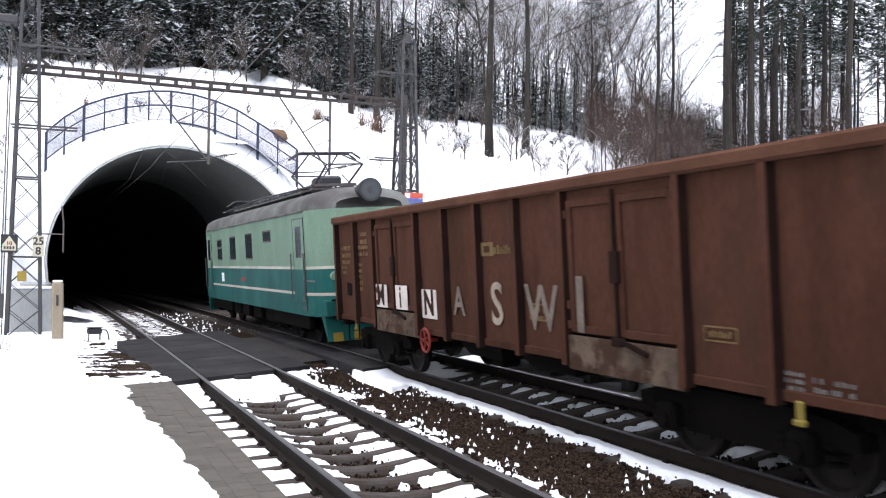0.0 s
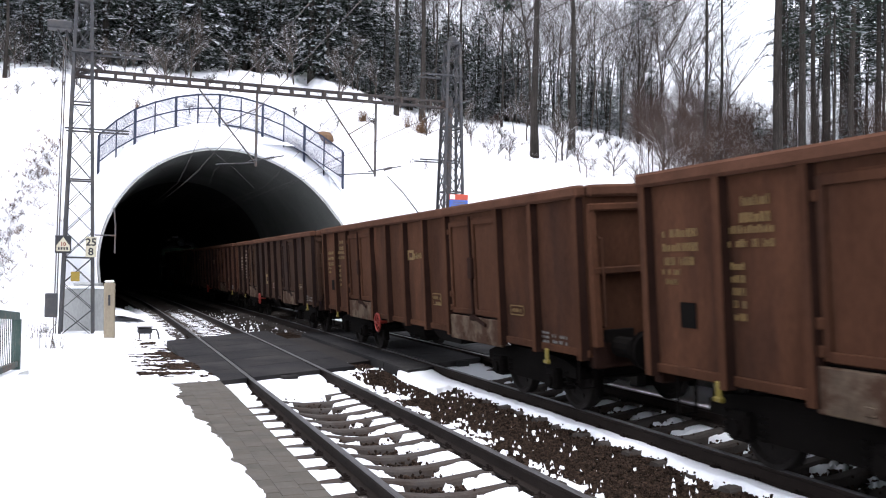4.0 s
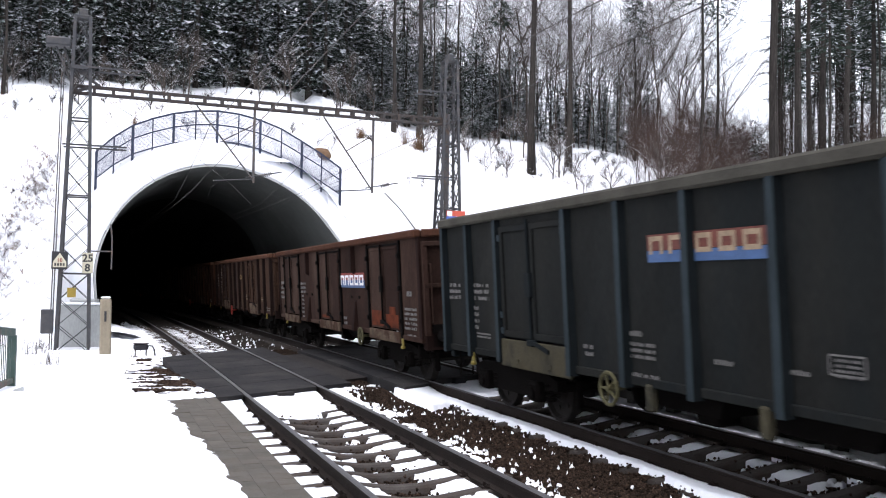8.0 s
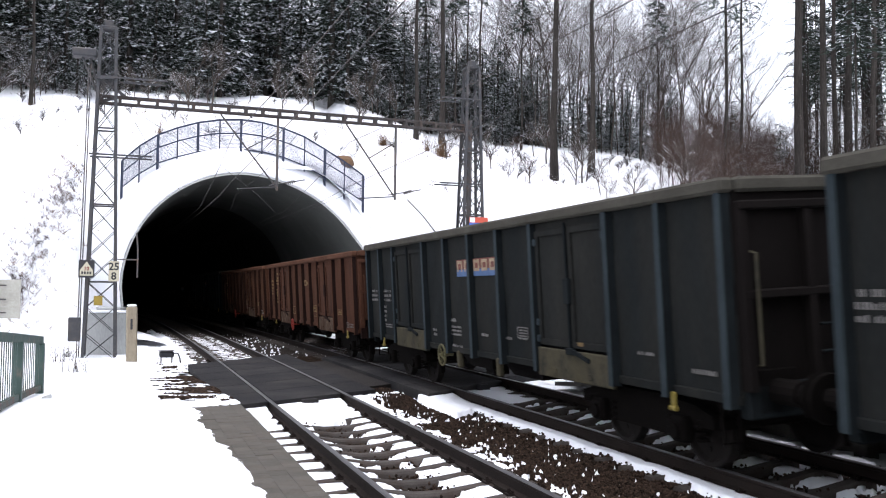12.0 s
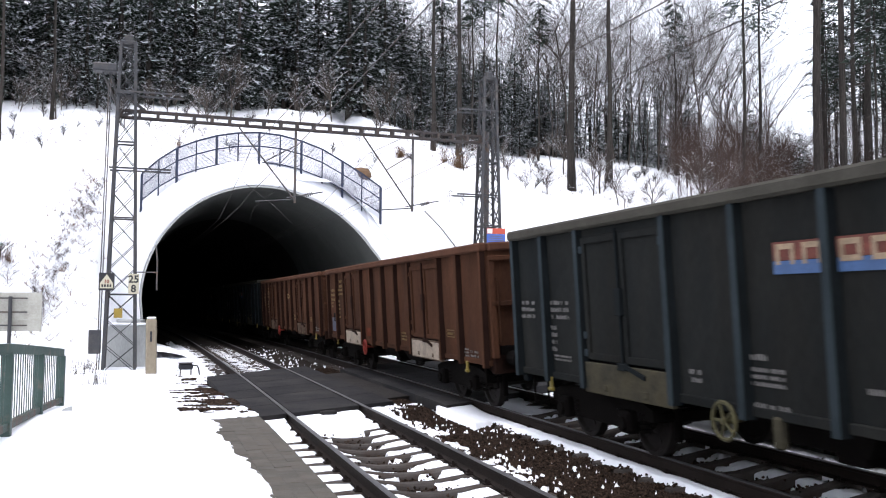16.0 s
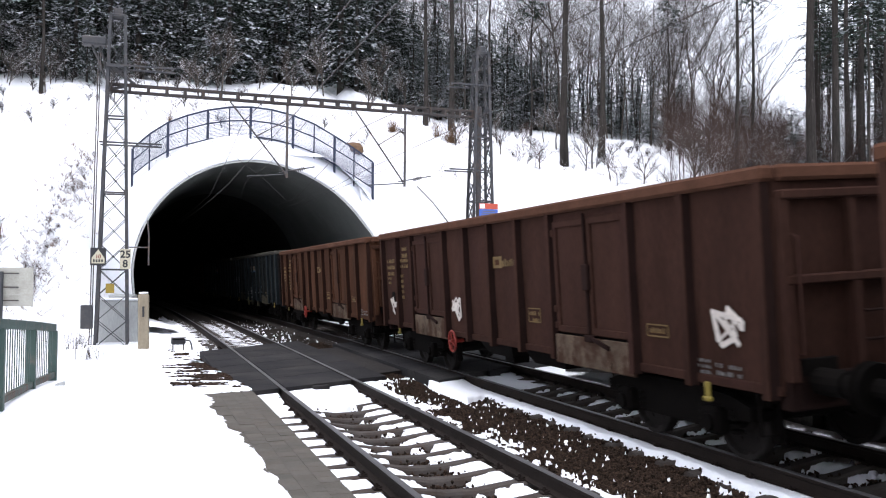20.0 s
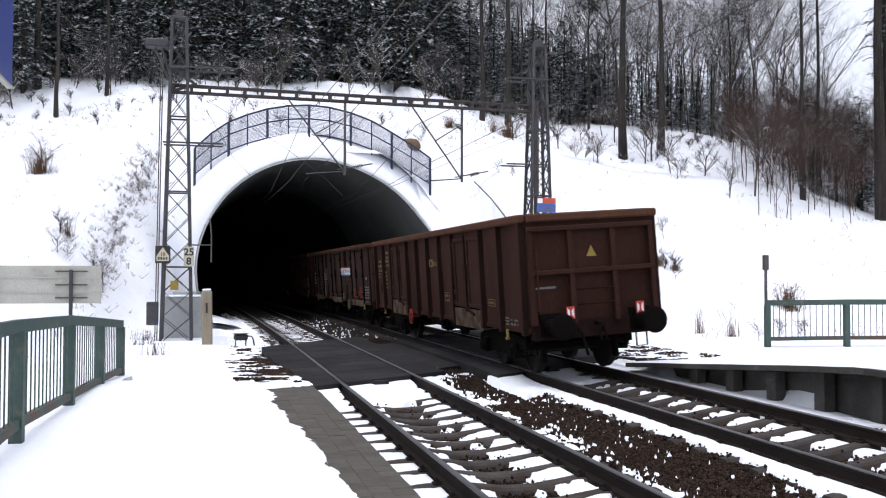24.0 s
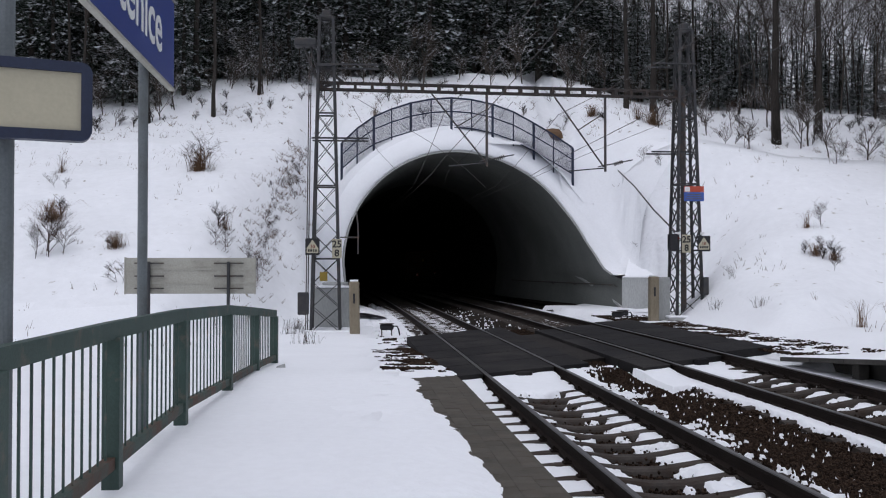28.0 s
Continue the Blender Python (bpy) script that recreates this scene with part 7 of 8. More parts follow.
build_fence([(10.45, 19.2, 0.28), (12.3, 19.05, 0.3), (14.15, 18.9, 0.3), (15.95, 18.7, 0.3), (17.75, 18.5, 0.3)],
            [0.98, 0.98, 0.98, 0.98, 0.98], "far_fence", "green painted steel railing behind the far platform", 7.2)
p = thing("fence_lamp_post", "slim dark post with a small fitting by the railing", "post", at=pose(10.5, 19.35, 0.25))
part("pole", Geo().tube([(0, 0, -0.3), (0, 0, 2.1)], 0.035, 8), DARKSTEEL, p)
part("fitting", Geo().box(-0.06, -0.06, 1.75, 0.06, 0.06, 2.1, 0.02), DARKSTEEL, p)


# ---- station signs ----
def build_name_sign():
    s = thing("station_name_sign", "dark blue station name board with white letters on two poles", "sign")
    far, near = Vector((-2.66, 8.9, 0)), Vector((-2.15, 4.15, 0))
    d = (far - near).normalized()
    length = (far - near).length
    turn = math.degrees(math.atan2(d.y, d.x))
    at = pose(near.x, near.y, 3.62, 0, 0, turn)
    part("board", Geo().box(0, -0.02, 0, length, 0.02, 0.84, 0.012), BLUESIGN, s, at=at)
    part("edge", Geo().box(0, -0.03, -0.03, length, 0.03, -0.002, 0.005).box(0, -0.03, 0.842, length, 0.03, 0.87, 0.005), SIGNBACK, s, "pale aluminium edge", at=at)
    part("lettering", words("tenice", 0.66, WHITEPAINT, 0.003, 0.006), None, s, at=at @ pose(length - 1.42, -0.024, 0.40))
    for px, py, r in ((-2.60, 8.05, 0.043), (-2.25, 4.78, 0.050)):
        part("pole", Geo().tube([(px - 0.06, py, 0.0), (px - 0.06, py, 4.6)], r, 14), SIGNPOLE, s)
        part("bracket", Geo().box(-0.09, -0.04, -0.03, 0.03, 0.04, 0.03, 0.005), GALV, s, at=pose(px - 0.03, py, 3.75))


build_name_sign()


def build_small_board():
    b = thing("framed_board", "cream notice board in a thick dark frame", "sign", at=pose(-2.20, 4.66, 2.735, 0, 0, 24))
    w, h, f = 0.37, 0.207, 0.055
    part("panel", Geo().box(-w + f - 0.01, -0.035, -h + f - 0.01, w - f + 0.01, -0.005, h - f + 0.01), CREAM, b)
    fr = Geo()
    n = 6
    outer, inner = [], []
    for cx, cz, a0 in ((w - 0.06, h - 0.06, 0), (-w + 0.06, h - 0.06, 90), (-w + 0.06, -h + 0.06, 180), (w - 0.06, -h + 0.06, 270)):
        for k in range(n + 1):
            a = radians(a0 + 90 * k / n)
            outer.append((cx + 0.06 * math.cos(a), cz + 0.06 * math.sin(a)))
            inner.append((math.copysign(min(abs(cx + 0.06 * math.cos(a)), w - f), cx), math.copysign(min(abs(cz + 0.06 * math.sin(a)), h - f), cz)))
    rows = [[(x, -0.02, z) for x, z in inner], [(x, -0.055, z) for x, z in inner], [(x, -0.055, z) for x, z in outer], [(x, 0.03, z) for x, z in outer], [(x, 0.03, z) for x, z in inner]]
    fr.grid(rows, closed=True)
    part("frame", fr, BLUEPAINT, b, "dark navy rounded frame")
    part("back", Geo().box(-w + 0.03, -0.004, -h + 0.03, w - 0.03, 0.028, h - 0.03), DARKSTEEL, b)
    part("clamp", Geo().box(-0.08, 0.03, -0.05, 0.08, 0.06, 0.05, 0.005), GALV, b)


build_small_board()


def build_board_back():
    b = thing("trackside_board", "back of a cream sign board with steel stiffeners", "sign", at=pose(-4.72, 17.0, 1.36, 0, 0, 2))
    part("panel", Geo().box(-1.19, -0.01, 0, 1.19, 0.02, 0.67, 0.005), SIGNBACK, b)
    for z in (0.20, 0.46):
        part("seam", Geo().box(-1.18, -0.025, z - 0.012, 1.18, -0.010, z + 0.012), SIGNBACK, b)
    for x in (-0.75, 0.72):
        for z in (0.10, 0.33, 0.57):
            part("stiffener", Geo().box(x - 0.27, -0.05, z - 0.012, x + 0.27, -0.02, z + 0.012), DARKSTEEL, b)
        part("post", Geo().tube([(x, -0.07, -1.7), (x, -0.07, 0.60)], 0.032, 8), GALV, b)
    part("edge", Geo().box(1.19, -0.02, -0.01, 1.215, 0.03, 0.68), SIGNBACK, b)
    part("edge", Geo().box(-1.215, -0.02, -0.01, -1.19, 0.03, 0.68), SIGNBACK, b)


build_board_back()
tagged(part("edge_stone", Geo().hexa([(-0.12, -0.1, 0), (0.12, -0.08, 0), (0.1, 0.1, 0), (-0.1, 0.1, 0), (-0.03, -0.06, 0.16), (0.09, -0.05, 0.2), (0.08, 0.06, 0.18), (-0.02, 0.06, 0.15)]), CONCRETE,
            at=pose(-2.62, 14.6, 0.12)), "broken grey concrete lump at the platform end", "stone")


# ---- trees and undergrowth ----
def height_at(x, y):
    return float(ground_height(np.array([x]), np.array([y]))[0])


def spray(g, rng, p, out, lat, size, snow):
    """A small tuft of needles on a bough, some with snow lying on it."""
    fall = rng.uniform(0.1, 0.5)
    a = (out * rng.uniform(0.9, 1.6) + lat * rng.uniform(-0.8, 0.8) - Vector((0, 0, fall))) * size
    b = (lat * rng.choice((-1, 1)) * rng.uniform(0.3, 0.6) + out * rng.uniform(0, 0.5) - Vector((0, 0, fall * rng.uniform(0, 0.5)))) * size
    g.mi = 0
    g.poly([p, p + a, p + b])
    if snow:
        g.mi = 1
        up = Vector((0, 0, 0.035))
        q = rng.uniform(0.55, 0.95)
        g.poly([p + up, p + a * q + up, p + b * q + up])
        if rng.random() < 0.5:
            g.poly([p + a * q + up, p + b * q + up, p + (a + b) * q * 0.52 - Vector((0, 0, rng.uniform(0.02, 0.09)))])


def spruce_geo(rng, high, wide):
    """A spruce: trunk, whorls of drooping boughs with tufts of needles and snow."""
    trunk = Geo().tube([(0, 0, -0.6), (0, 0, high * 0.5), (0, 0, high)], [0.02 * high, 0.012 * high, 0.01], 6)
    crown = Geo()
    levels = int(high * 2.2)
    for k in range(levels):
        f = (k + 0.5) / levels
        z = high * (0.05 + 0.94 * f)
        r = wide * (1 - f) ** 0.8 * rng.uniform(0.7, 1.12) + 0.12
        n = rng.randint(7, 9) if f < 0.8 else 5
        a0 = rng.uniform(0, 6.3)
        for b in range(n):
            a = a0 + 6.283 * b / n + rng.uniform(-0.3, 0.3)
            ln = r * rng.uniform(0.6, 1.2)
            droop = rng.uniform(0.2, 0.6)
            out, lat = Vector((math.cos(a), math.sin(a), 0)), Vector((-math.sin(a), math.cos(a), 0))
            zz = z + rng.uniform(-0.25, 0.25)
            load = rng.uniform(0.2, 0.7)
            for m in range(int(4 + 7 * ln)):
                t = 1.05 * (m + rng.random()) / int(4 + 7 * ln)
                side = rng.gauss(0, 0.16) * (1.25 - t) * ln
                p = out * ln * t + lat * side + Vector((0, 0, zz - droop * ln * t * t + 0.15 * ln * t - 0.25 * abs(side)))
                spray(crown, rng, p, out, lat, rng.uniform(0.17, 0.36), rng.random() < load)
    return trunk, crown


def branchy_geo(rng, high, spread, levels=4, thick=0.02, snow=0.0, many=3):
    """A bare tree: tapering limbs that fork and fork again."""
    g = Geo()

    def grow(p, d, ln, r, depth):
        bend = Vector((rng.uniform(-1, 1), rng.uniform(-1, 1), rng.uniform(-0.2, 0.6))) * 0.16
        mid = p + d * ln * 0.5
        d2 = (d + bend).normalized()
        end = mid + d2 * ln * 0.5
        g.mi = 0
        g.tube([p, mid, end], [r, r * 0.8, r * 0.55], 4 if depth < 2 else 3, caps=False)
        if snow and depth > 0 and abs(d2.z) < 0.8 and rng.random() < snow:
            g.mi = 1
            g.tube([p + Vector((0, 0, r)), mid + Vector((0, 0, r)), end + Vector((0, 0, r * 0.6))], [r * 0.7, r * 0.75, r * 0.5], 3, caps=False)
        if depth >= levels:
            return
        for k in range(many + (1 if rng.random() < 0.5 else 0)):
            f = rng.uniform(0.35, 1.0)
            q = p.lerp(mid, f * 2) if f < 0.5 else mid.lerp(end, f * 2 - 1)
            a = rng.uniform(0, 6.283)
            side = Vector((math.cos(a), math.sin(a), rng.uniform(-0.1, 0.5)))
            grow(q, (d2 * 0.75 + side * spread).normalized(), ln * rng.uniform(0.45, 0.7), r * 0.5, depth + 1)

    grow(Vector((0, 0, -0.3)), Vector((rng.uniform(-0.08, 0.08), rng.uniform(-0.08, 0.08), 1)).normalized(), high * 0.62, thick * high, 0)
    return g


def trunk_geo(rng, high, r, bare=0.62):
    """A tall forest pine or spruce: long bare trunk with dead stubs, needles only high up."""
    lean = rng.uniform(-0.35, 0.35)
    pts, rad = [], []
    for k in range(9):
        f = k / 8
        pts.append((lean * f * f + 0.05 * math.sin(k * 2.1 + lean * 9), 0.05 * math.cos(k * 1.7), -0.8 + (high + 0.8) * f))
        rad.append(r * (1.55 if k == 0 else 1.12 if k == 1 else 1) * (1 - 0.72 * f))
    trunk = Geo().tube(pts, rad, 9)
    stubs = Geo()
    for k in range(int(high * 1.1)):
        z = rng.uniform(2.0, high * 0.85)
        a = rng.uniform(0, 6.283)
        ln = rng.uniform(0.3, 1.5)
        f = z / high
        x = lean * f * f
        stubs.tube([(x, 0, z), (x + math.cos(a) * ln * 0.5, math.sin(a) * ln * 0.5, z - 0.03 * ln), (x + math.cos(a) * ln, math.sin(a) * ln, z - 0.22 * ln)], [0.028, 0.018, 0.006], 3, caps=False)
    crown = Geo()
    for k in range(80):
        f = rng.uniform(bare, 1.0)
        a = rng.uniform(0, 6.283)
        ln = ((1.08 - f) * 5.0 * rng.uniform(0.5, 1.1) + 0.3) * high / 27
        out, lat = Vector((math.cos(a), math.sin(a), 0)), Vector((-math.sin(a), math.cos(a), 0))
        top = Vector((lean * f * f, 0, high * f))
        droop = rng.uniform(0.25, 0.6)
        for m in range(int(5 + 6 * ln)):
            t = 0.15 + 0.9 * rng.random()
            side = rng.gauss(0, 0.14) * (1.3 - t) * ln
            p = top + out * ln * t + lat * side - Vector((0, 0, droop * ln * t * t))
            spray(crown, rng, p, out, lat, rng.uniform(0.2, 0.42), rng.random() < 0.3)
    return trunk, stubs, crown


def plant(maker_parts, name, label, category, x, y, scale=1.0, turn=0.0, group="", tilt=0.0, sink=0.0):
    t = thing(name, label, category, at=pose(x, y, height_at(x, y) - sink, tilt, 0, turn) @ Matrix.Diagonal((scale, scale, scale, 1)), group=group)
    for pn, me in maker_parts:
        p = part(pn, me, None, t)
        if pn == "dead_branchwork":
            tagged(p, kind="stuff")
    return t


def build_woods():
    rng = random.Random(11)
    spruces = []
    for k in range(6):
        tr, cr = spruce_geo(rng, rng.uniform(7.5, 10.5), rng.uniform(2.0, 2.7))
        spruces.append([("trunk", tr.mesh("trunk", BARK)), ("crown", cr.mesh("crown", [NEEDLE, THINSNOW]))])

    def tall_parts(high, r, bare):
        tr, st, cr = trunk_geo(rng, high, r, bare)
        return [("trunk", tr.mesh("trunk", BARK)), ("dead_branchwork", st.mesh("dead_branchwork", TWIG)), ("crown", cr.mesh("crown", [NEEDLE, THINSNOW]))]

    talls = [tall_parts(rng.uniform(24, 30), rng.uniform(0.16, 0.20), 0.62) for k in range(4)]
    poles = [tall_parts(rng.uniform(15, 20), rng.uniform(0.09, 0.12), 0.66) for k in range(4)]
    bares = [[("branchwork", branchy_geo(rng, rng.uniform(8, 12), 0.62, 4, 0.0056, 0.75, 4).mesh("branchwork", [TWIG, SNOW]))] for k in range(4)]
    reds = [[("branchwork", branchy_geo(rng, rng.uniform(6, 9), 0.5, 4, 0.0048, 0.12, 5).mesh("branchwork", [RUSTTWIG, THINSNOW]))] for _ in range(3)]
    shrubs = [[("branchwork", branchy_geo(rng, rng.uniform(2.0, 3.2), 0.6, 3, 0.017, 0.4, 5).mesh("branchwork", [TWIG, SNOW]))] for _ in range(3)]
    dark_shrubs = [[("branchwork", branchy_geo(rng, rng.uniform(1.0, 1.6), 0.8, 3, 0.034, 0.3, 5).mesh("branchwork", [BARK, SNOW]))] for _ in range(2)]

    def wood_edge(x):
        return 54.5 - 4.0 * float(smooth_step(-8, -18, x)) + 5.5 * float(smooth_step(6, 14, x)) - 4.0 * float(smooth_step(20, 28, x)) + 0.9 * math.sin(x * 0.9) + 0.5 * math.sin(x * 2.3)

    # dense young spruces behind the mouth
    count = 0
    while count < 275:
        x, y = rng.uniform(-36, 31), rng.uniform(40, 76)
        edge = wood_edge(x)
        if y < edge or y > edge + 11:
            continue
        if x > 0.44 * y and rng.random() < 0.45 or x > 0.57 * y:
            continue
        if x > 9:
            y = edge + (y - edge) * 0.6
        big = rng.uniform(0.75, 1.25) * (1 - 0.33 * float(smooth_step(6, 14, x)) - 0.16 * float(smooth_step(17, 26, x)))
        plant(rng.choice(spruces), "spruce", "young dark green spruce dusted with snow on the hillside", "tree", x, y, big, rng.uniform(0, 360), "hillside spruces")
        count += 1
    # low branches and saplings fill the wood's edge
    for k in range(45):
        x = rng.uniform(-30, 24)
        y = wood_edge(x) + rng.uniform(-0.8, 1.2)
        plant(rng.choice(spruces), "spruce", "small snow-dusted spruce at the edge of the wood", "tree", x, y, rng.uniform(0.2, 0.5), rng.uniform(0, 360), "hillside spruces")
    # tall trunks
    for x, y, s in ((16.7, 45.5, 1.05), (19.9, 48.0, 0.85), (11.6, 50.0, 0.8), (9.9, 49.0, 0.7), (23.9, 40.5, 0.6), (27.9, 40.3, 1.3), (26.9, 44.0, 0.6),
                    (-14.0, 51.5, 0.9), (-17.5, 52.5, 1.0), (-20.0, 51.0, 0.8), (33.2, 41.5, 1.0)):
        plant(rng.choice(talls), "tall_pine", "tall bare-trunked conifer on the snowy slope", "tree", x, y, s, rng.uniform(0, 360), "tall conifers", sink=0.1)
    for k in range(40):
        a = radians(rng.uniform(34.5, 48))
        dist = rng.uniform(50, 78)
        x, y = math.sin(a) * dist, math.cos(a) * dist
        kind = rng.choice(poles + talls)
        plant(kind, "tall_pine", "slender bare-trunked conifer with a high crown", "tree", x, y, rng.uniform(0.8, 1.1), rng.uniform(0, 360), "tall conifers", sink=0.1)
    for k in range(14):
        x, y = rng.uniform(-34, 10), rng.uniform(56, 76)
        plant(rng.choice(talls), "tall_pine", "tall bare-trunked conifer among spruces", "tree", x, y, rng.uniform(0.6, 0.95), rng.uniform(0, 360), "tall conifers", sink=0.1)
    for x, y in ((-12.0, 47.5), (-15.2, 46.8), (-18.2, 46.0), (-19.4, 47.0), (-22.5, 46.5), (-10.2, 50.5)):
        plant(rng.choice(poles), "tall_pine", "thin dark conifer stem at the edge of the wood", "tree", x, y, rng.uniform(0.8, 1.1), rng.uniform(0, 360), "tall conifers", sink=0.1)
    for k in range(7):
        x = rng.uniform(12, 30)
        y = wood_edge(x) + rng.uniform(-3.0, 5)
        plant(rng.choice(poles), "tall_pine", "thin dark conifer stem at the edge of the wood", "tree", x, y, rng.uniform(0.7, 1.0), rng.uniform(0, 360), "tall conifers", sink=0.1)
    # the open wood beyond, to the right of the thicket
    for k in range(34):
        a = radians(rng.uniform(35, 48))
        dist = rng.uniform(58, 90)
        plant(rng.choice(poles + talls[:1]), "tall_pine", "slender bare-trunked conifer with a high crown", "tree", math.sin(a) * dist, math.cos(a) * dist, rng.uniform(0.85, 1.2), rng.uniform(0, 360), "tall conifers", sink=0.1)
    for k in range(36):
        a = radians(rng.uniform(32, 48))
        dist = rng.uniform(64, 92)
        plant(rng.choice(bares + spruces[:2]), "bare_tree" if k % 3 else "young_tree", "small snow-dusted tree in the open wood", "tree", math.sin(a) * dist, math.cos(a) * dist, rng.uniform(0.5, 1.0), rng.uniform(0, 360), "open wood trees")
    # dark understorey that closes the view between the trunks
    for k in range(90):
        a = radians(rng.uniform(30.5, 44))
        dist = rng.uniform(50, 78)
        x, y = math.sin(a) * dist, math.cos(a) * dist
        if rng.random() < 0.6:
            plant(rng.choice(reds), "birch_thicket", "leafless brown thicket under the tall trunks", "tree", x, y, rng.uniform(0.5, 0.95), rng.uniform(0, 360), "reddish thickets", rng.uniform(-6, 6))
        else:
            plant(rng.choice(spruces), "spruce", "small snow-dusted spruce under the tall trunks", "tree", x, y, rng.uniform(0.3, 0.65), rng.uniform(0, 360), "hillside spruces")
    # bare trees
    for k in range(165):
        x = rng.uniform(7, 46)
        y = max(rng.uniform(54, 80) - 0.22 * max(0, x - 14), wood_edge(x) + (7.0 if x < 20 else -1.0))
        if x > 0.6 * y and rng.random() < 0.75:
            continue
        plant(rng.choice(bares), "bare_tree", "leafless tree with thin snow-dusted twigs", "tree", x, y, rng.uniform(0.7, 1.3), rng.uniform(0, 360), "bare trees", rng.uniform(-6, 6))
    for k in range(115):
        y = rng.uniform(36, 54)
        x = y * rng.uniform(0.50, 0.66)
        plant(rng.choice(reds), "birch_thicket", "leafless reddish-brown thicket of thin stems", "tree", x, y, rng.uniform(0.35, 0.68), rng.uniform(0, 360), "reddish thickets", rng.uniform(-4, 4))
    for k in range(6):
        x = rng.uniform(-32, 6)
        y = wood_edge(x) + rng.uniform(-2.5, 2.0)
        plant(rng.choice(bares), "bare_tree", "leafless tree with thin snow-dusted twigs", "tree", x, y, rng.uniform(0.3, 0.5), rng.uniform(0, 360), "bare trees", rng.uniform(-8, 8))
    # shrubs on the slope
    spots = [(-1.5, 52.0), (12.5, 46.5), (13.5, 45.2), (15.0, 43.8), (17.8, 44.6), (18.6, 43.0), (20.6, 43.5), (22.3, 41.2), (23.5, 38.6), (10.8, 45.0), (-10.0, 50.5),
             (-14.5, 48.8), (-16.5, 49.0), (-19.0, 47.8), (6.3, 49.5), (21.2, 39.5), (19.3, 38.2)]
    for k in range(70):
        x = rng.uniform(-26, 28)
        spots.append((x, wood_edge(x) - rng.uniform(0.2, 14.0 if x > 12 else 3.5)))
    for x, y in spots:
        plant(rng.choice(shrubs), "shrub", "bare brushy shrub with snow on its twigs", "shrub", x + rng.uniform(-0.4, 0.4), y, rng.uniform(0.5, 1.25), rng.uniform(0, 360), "slope shrubs", rng.uniform(-12, 12))
    spots = [(-10.3, 38.2), (-14.2, 32.6), (-14.0, 32.2), (-13.8, 32.9), (-8.0, 32.4), (-10.9, 30.0), (12.6, 30.2), (12.9, 30.0), (12.2, 30.7), (13.9, 45.6), (14.4, 44.6), (16.5, 45.0), (17.0, 44.8), (-5.2, 49.5), (4.2, 47.0), (1.0, 49.8), (-11.5, 48.0), (-12.8, 46.9), (-15.8, 46.4), (-18.0, 45.6), (8.4, 46.8)]
    for k in range(110):
        x = rng.uniform(-26, 26)
        spots.append((x, wood_edge(x) - abs(rng.gauss(0, 8.0 if x > 12 else 3.0))))
    for x, y in spots:
        plant(rng.choice(dark_shrubs), "low_brush", "low dark brush sticking out of the snow", "shrub", x, y, rng.uniform(0.25, 0.8), rng.uniform(0, 360), "low brush", rng.uniform(-14, 14))
    brown_brush = [[("branchwork", branchy_geo(rng, rng.uniform(1.0, 1.4), 0.75, 3, 0.011, 0.25, 6).mesh("branchwork", [RUSTTWIG, SNOW]))] for _ in range(3)]
    for x, y, size in ((-10.5, 38.9, 1.7), (-10.2, 38.7, 1.2), (-10.9, 39.0, 1.1), (-15.3, 35.8, 0.8), (-14.9, 35.9, 0.6), (-12.8, 29.5, 1.5), (-12.4, 29.6, 1.3), (-13.2, 29.4, 1.1),
                       (-13.0, 29.8, 1.6), (-7.8, 31.3, 1.1), (-7.5, 31.5, 0.9), (-9.9, 27.6, 0.9), (-9.7, 27.5, 0.8), (-6.5, 31.9, 0.9), (-6.4, 32.4, 0.8), (-3.3, 48.7, 0.9), (-2.4, 48.6, 1.0),
                       (12.7, 30.6, 0.6), (12.4, 28.8, 0.6), (13.7, 32.9, 0.9), (17.9, 41.3, 1.9), (9.3, 42.0, 1.0), (9.9, 41.3, 0.9), (9.5, 30.2, 0.6), (8.7, 40.4, 0.8), (13.2, 42.5, 1.4),
                       (14.6, 44.0, 1.8), (15.3, 48.1, 1.6), (16.8, 45.6, 1.2), (13.5, 46.5, 1.6), (18.4, 42.1, 1.3), (20.6, 44.0, 1.6), (11.2, 21.0, 0.7), (11.6, 20.8, 0.6), (12.1, 20.4, 0.6)):
        plant(rng.choice(brown_brush), "low_brush", "brown twiggy brush sticking out of the snow", "shrub", x, y, size, rng.uniform(0, 360), "low brush", rng.uniform(-10, 10))
    for k in range(60):
        f = rng.random()
        plant(rng.choice(brown_brush), "low_brush", "brown twiggy brush along the cutting's edge", "shrub", -6.7 + rng.gauss(0, 0.22), 30.5 + 13.0 * f, rng.uniform(0.25, 0.6), rng.uniform(0, 360), "low brush", rng.uniform(-20, 20))
    for k in range(30):
        f = rng.random()
        plant(rng.choice(dark_shrubs), "low_brush", "low dark brush sticking out of the snow", "shrub", -6.8 + rng.gauss(0, 0.25), 30.0 + 13.5 * f, rng.uniform(0.1, 0.24), rng.uniform(0, 360), "low brush", rng.uniform(-14, 14))


build_woods()


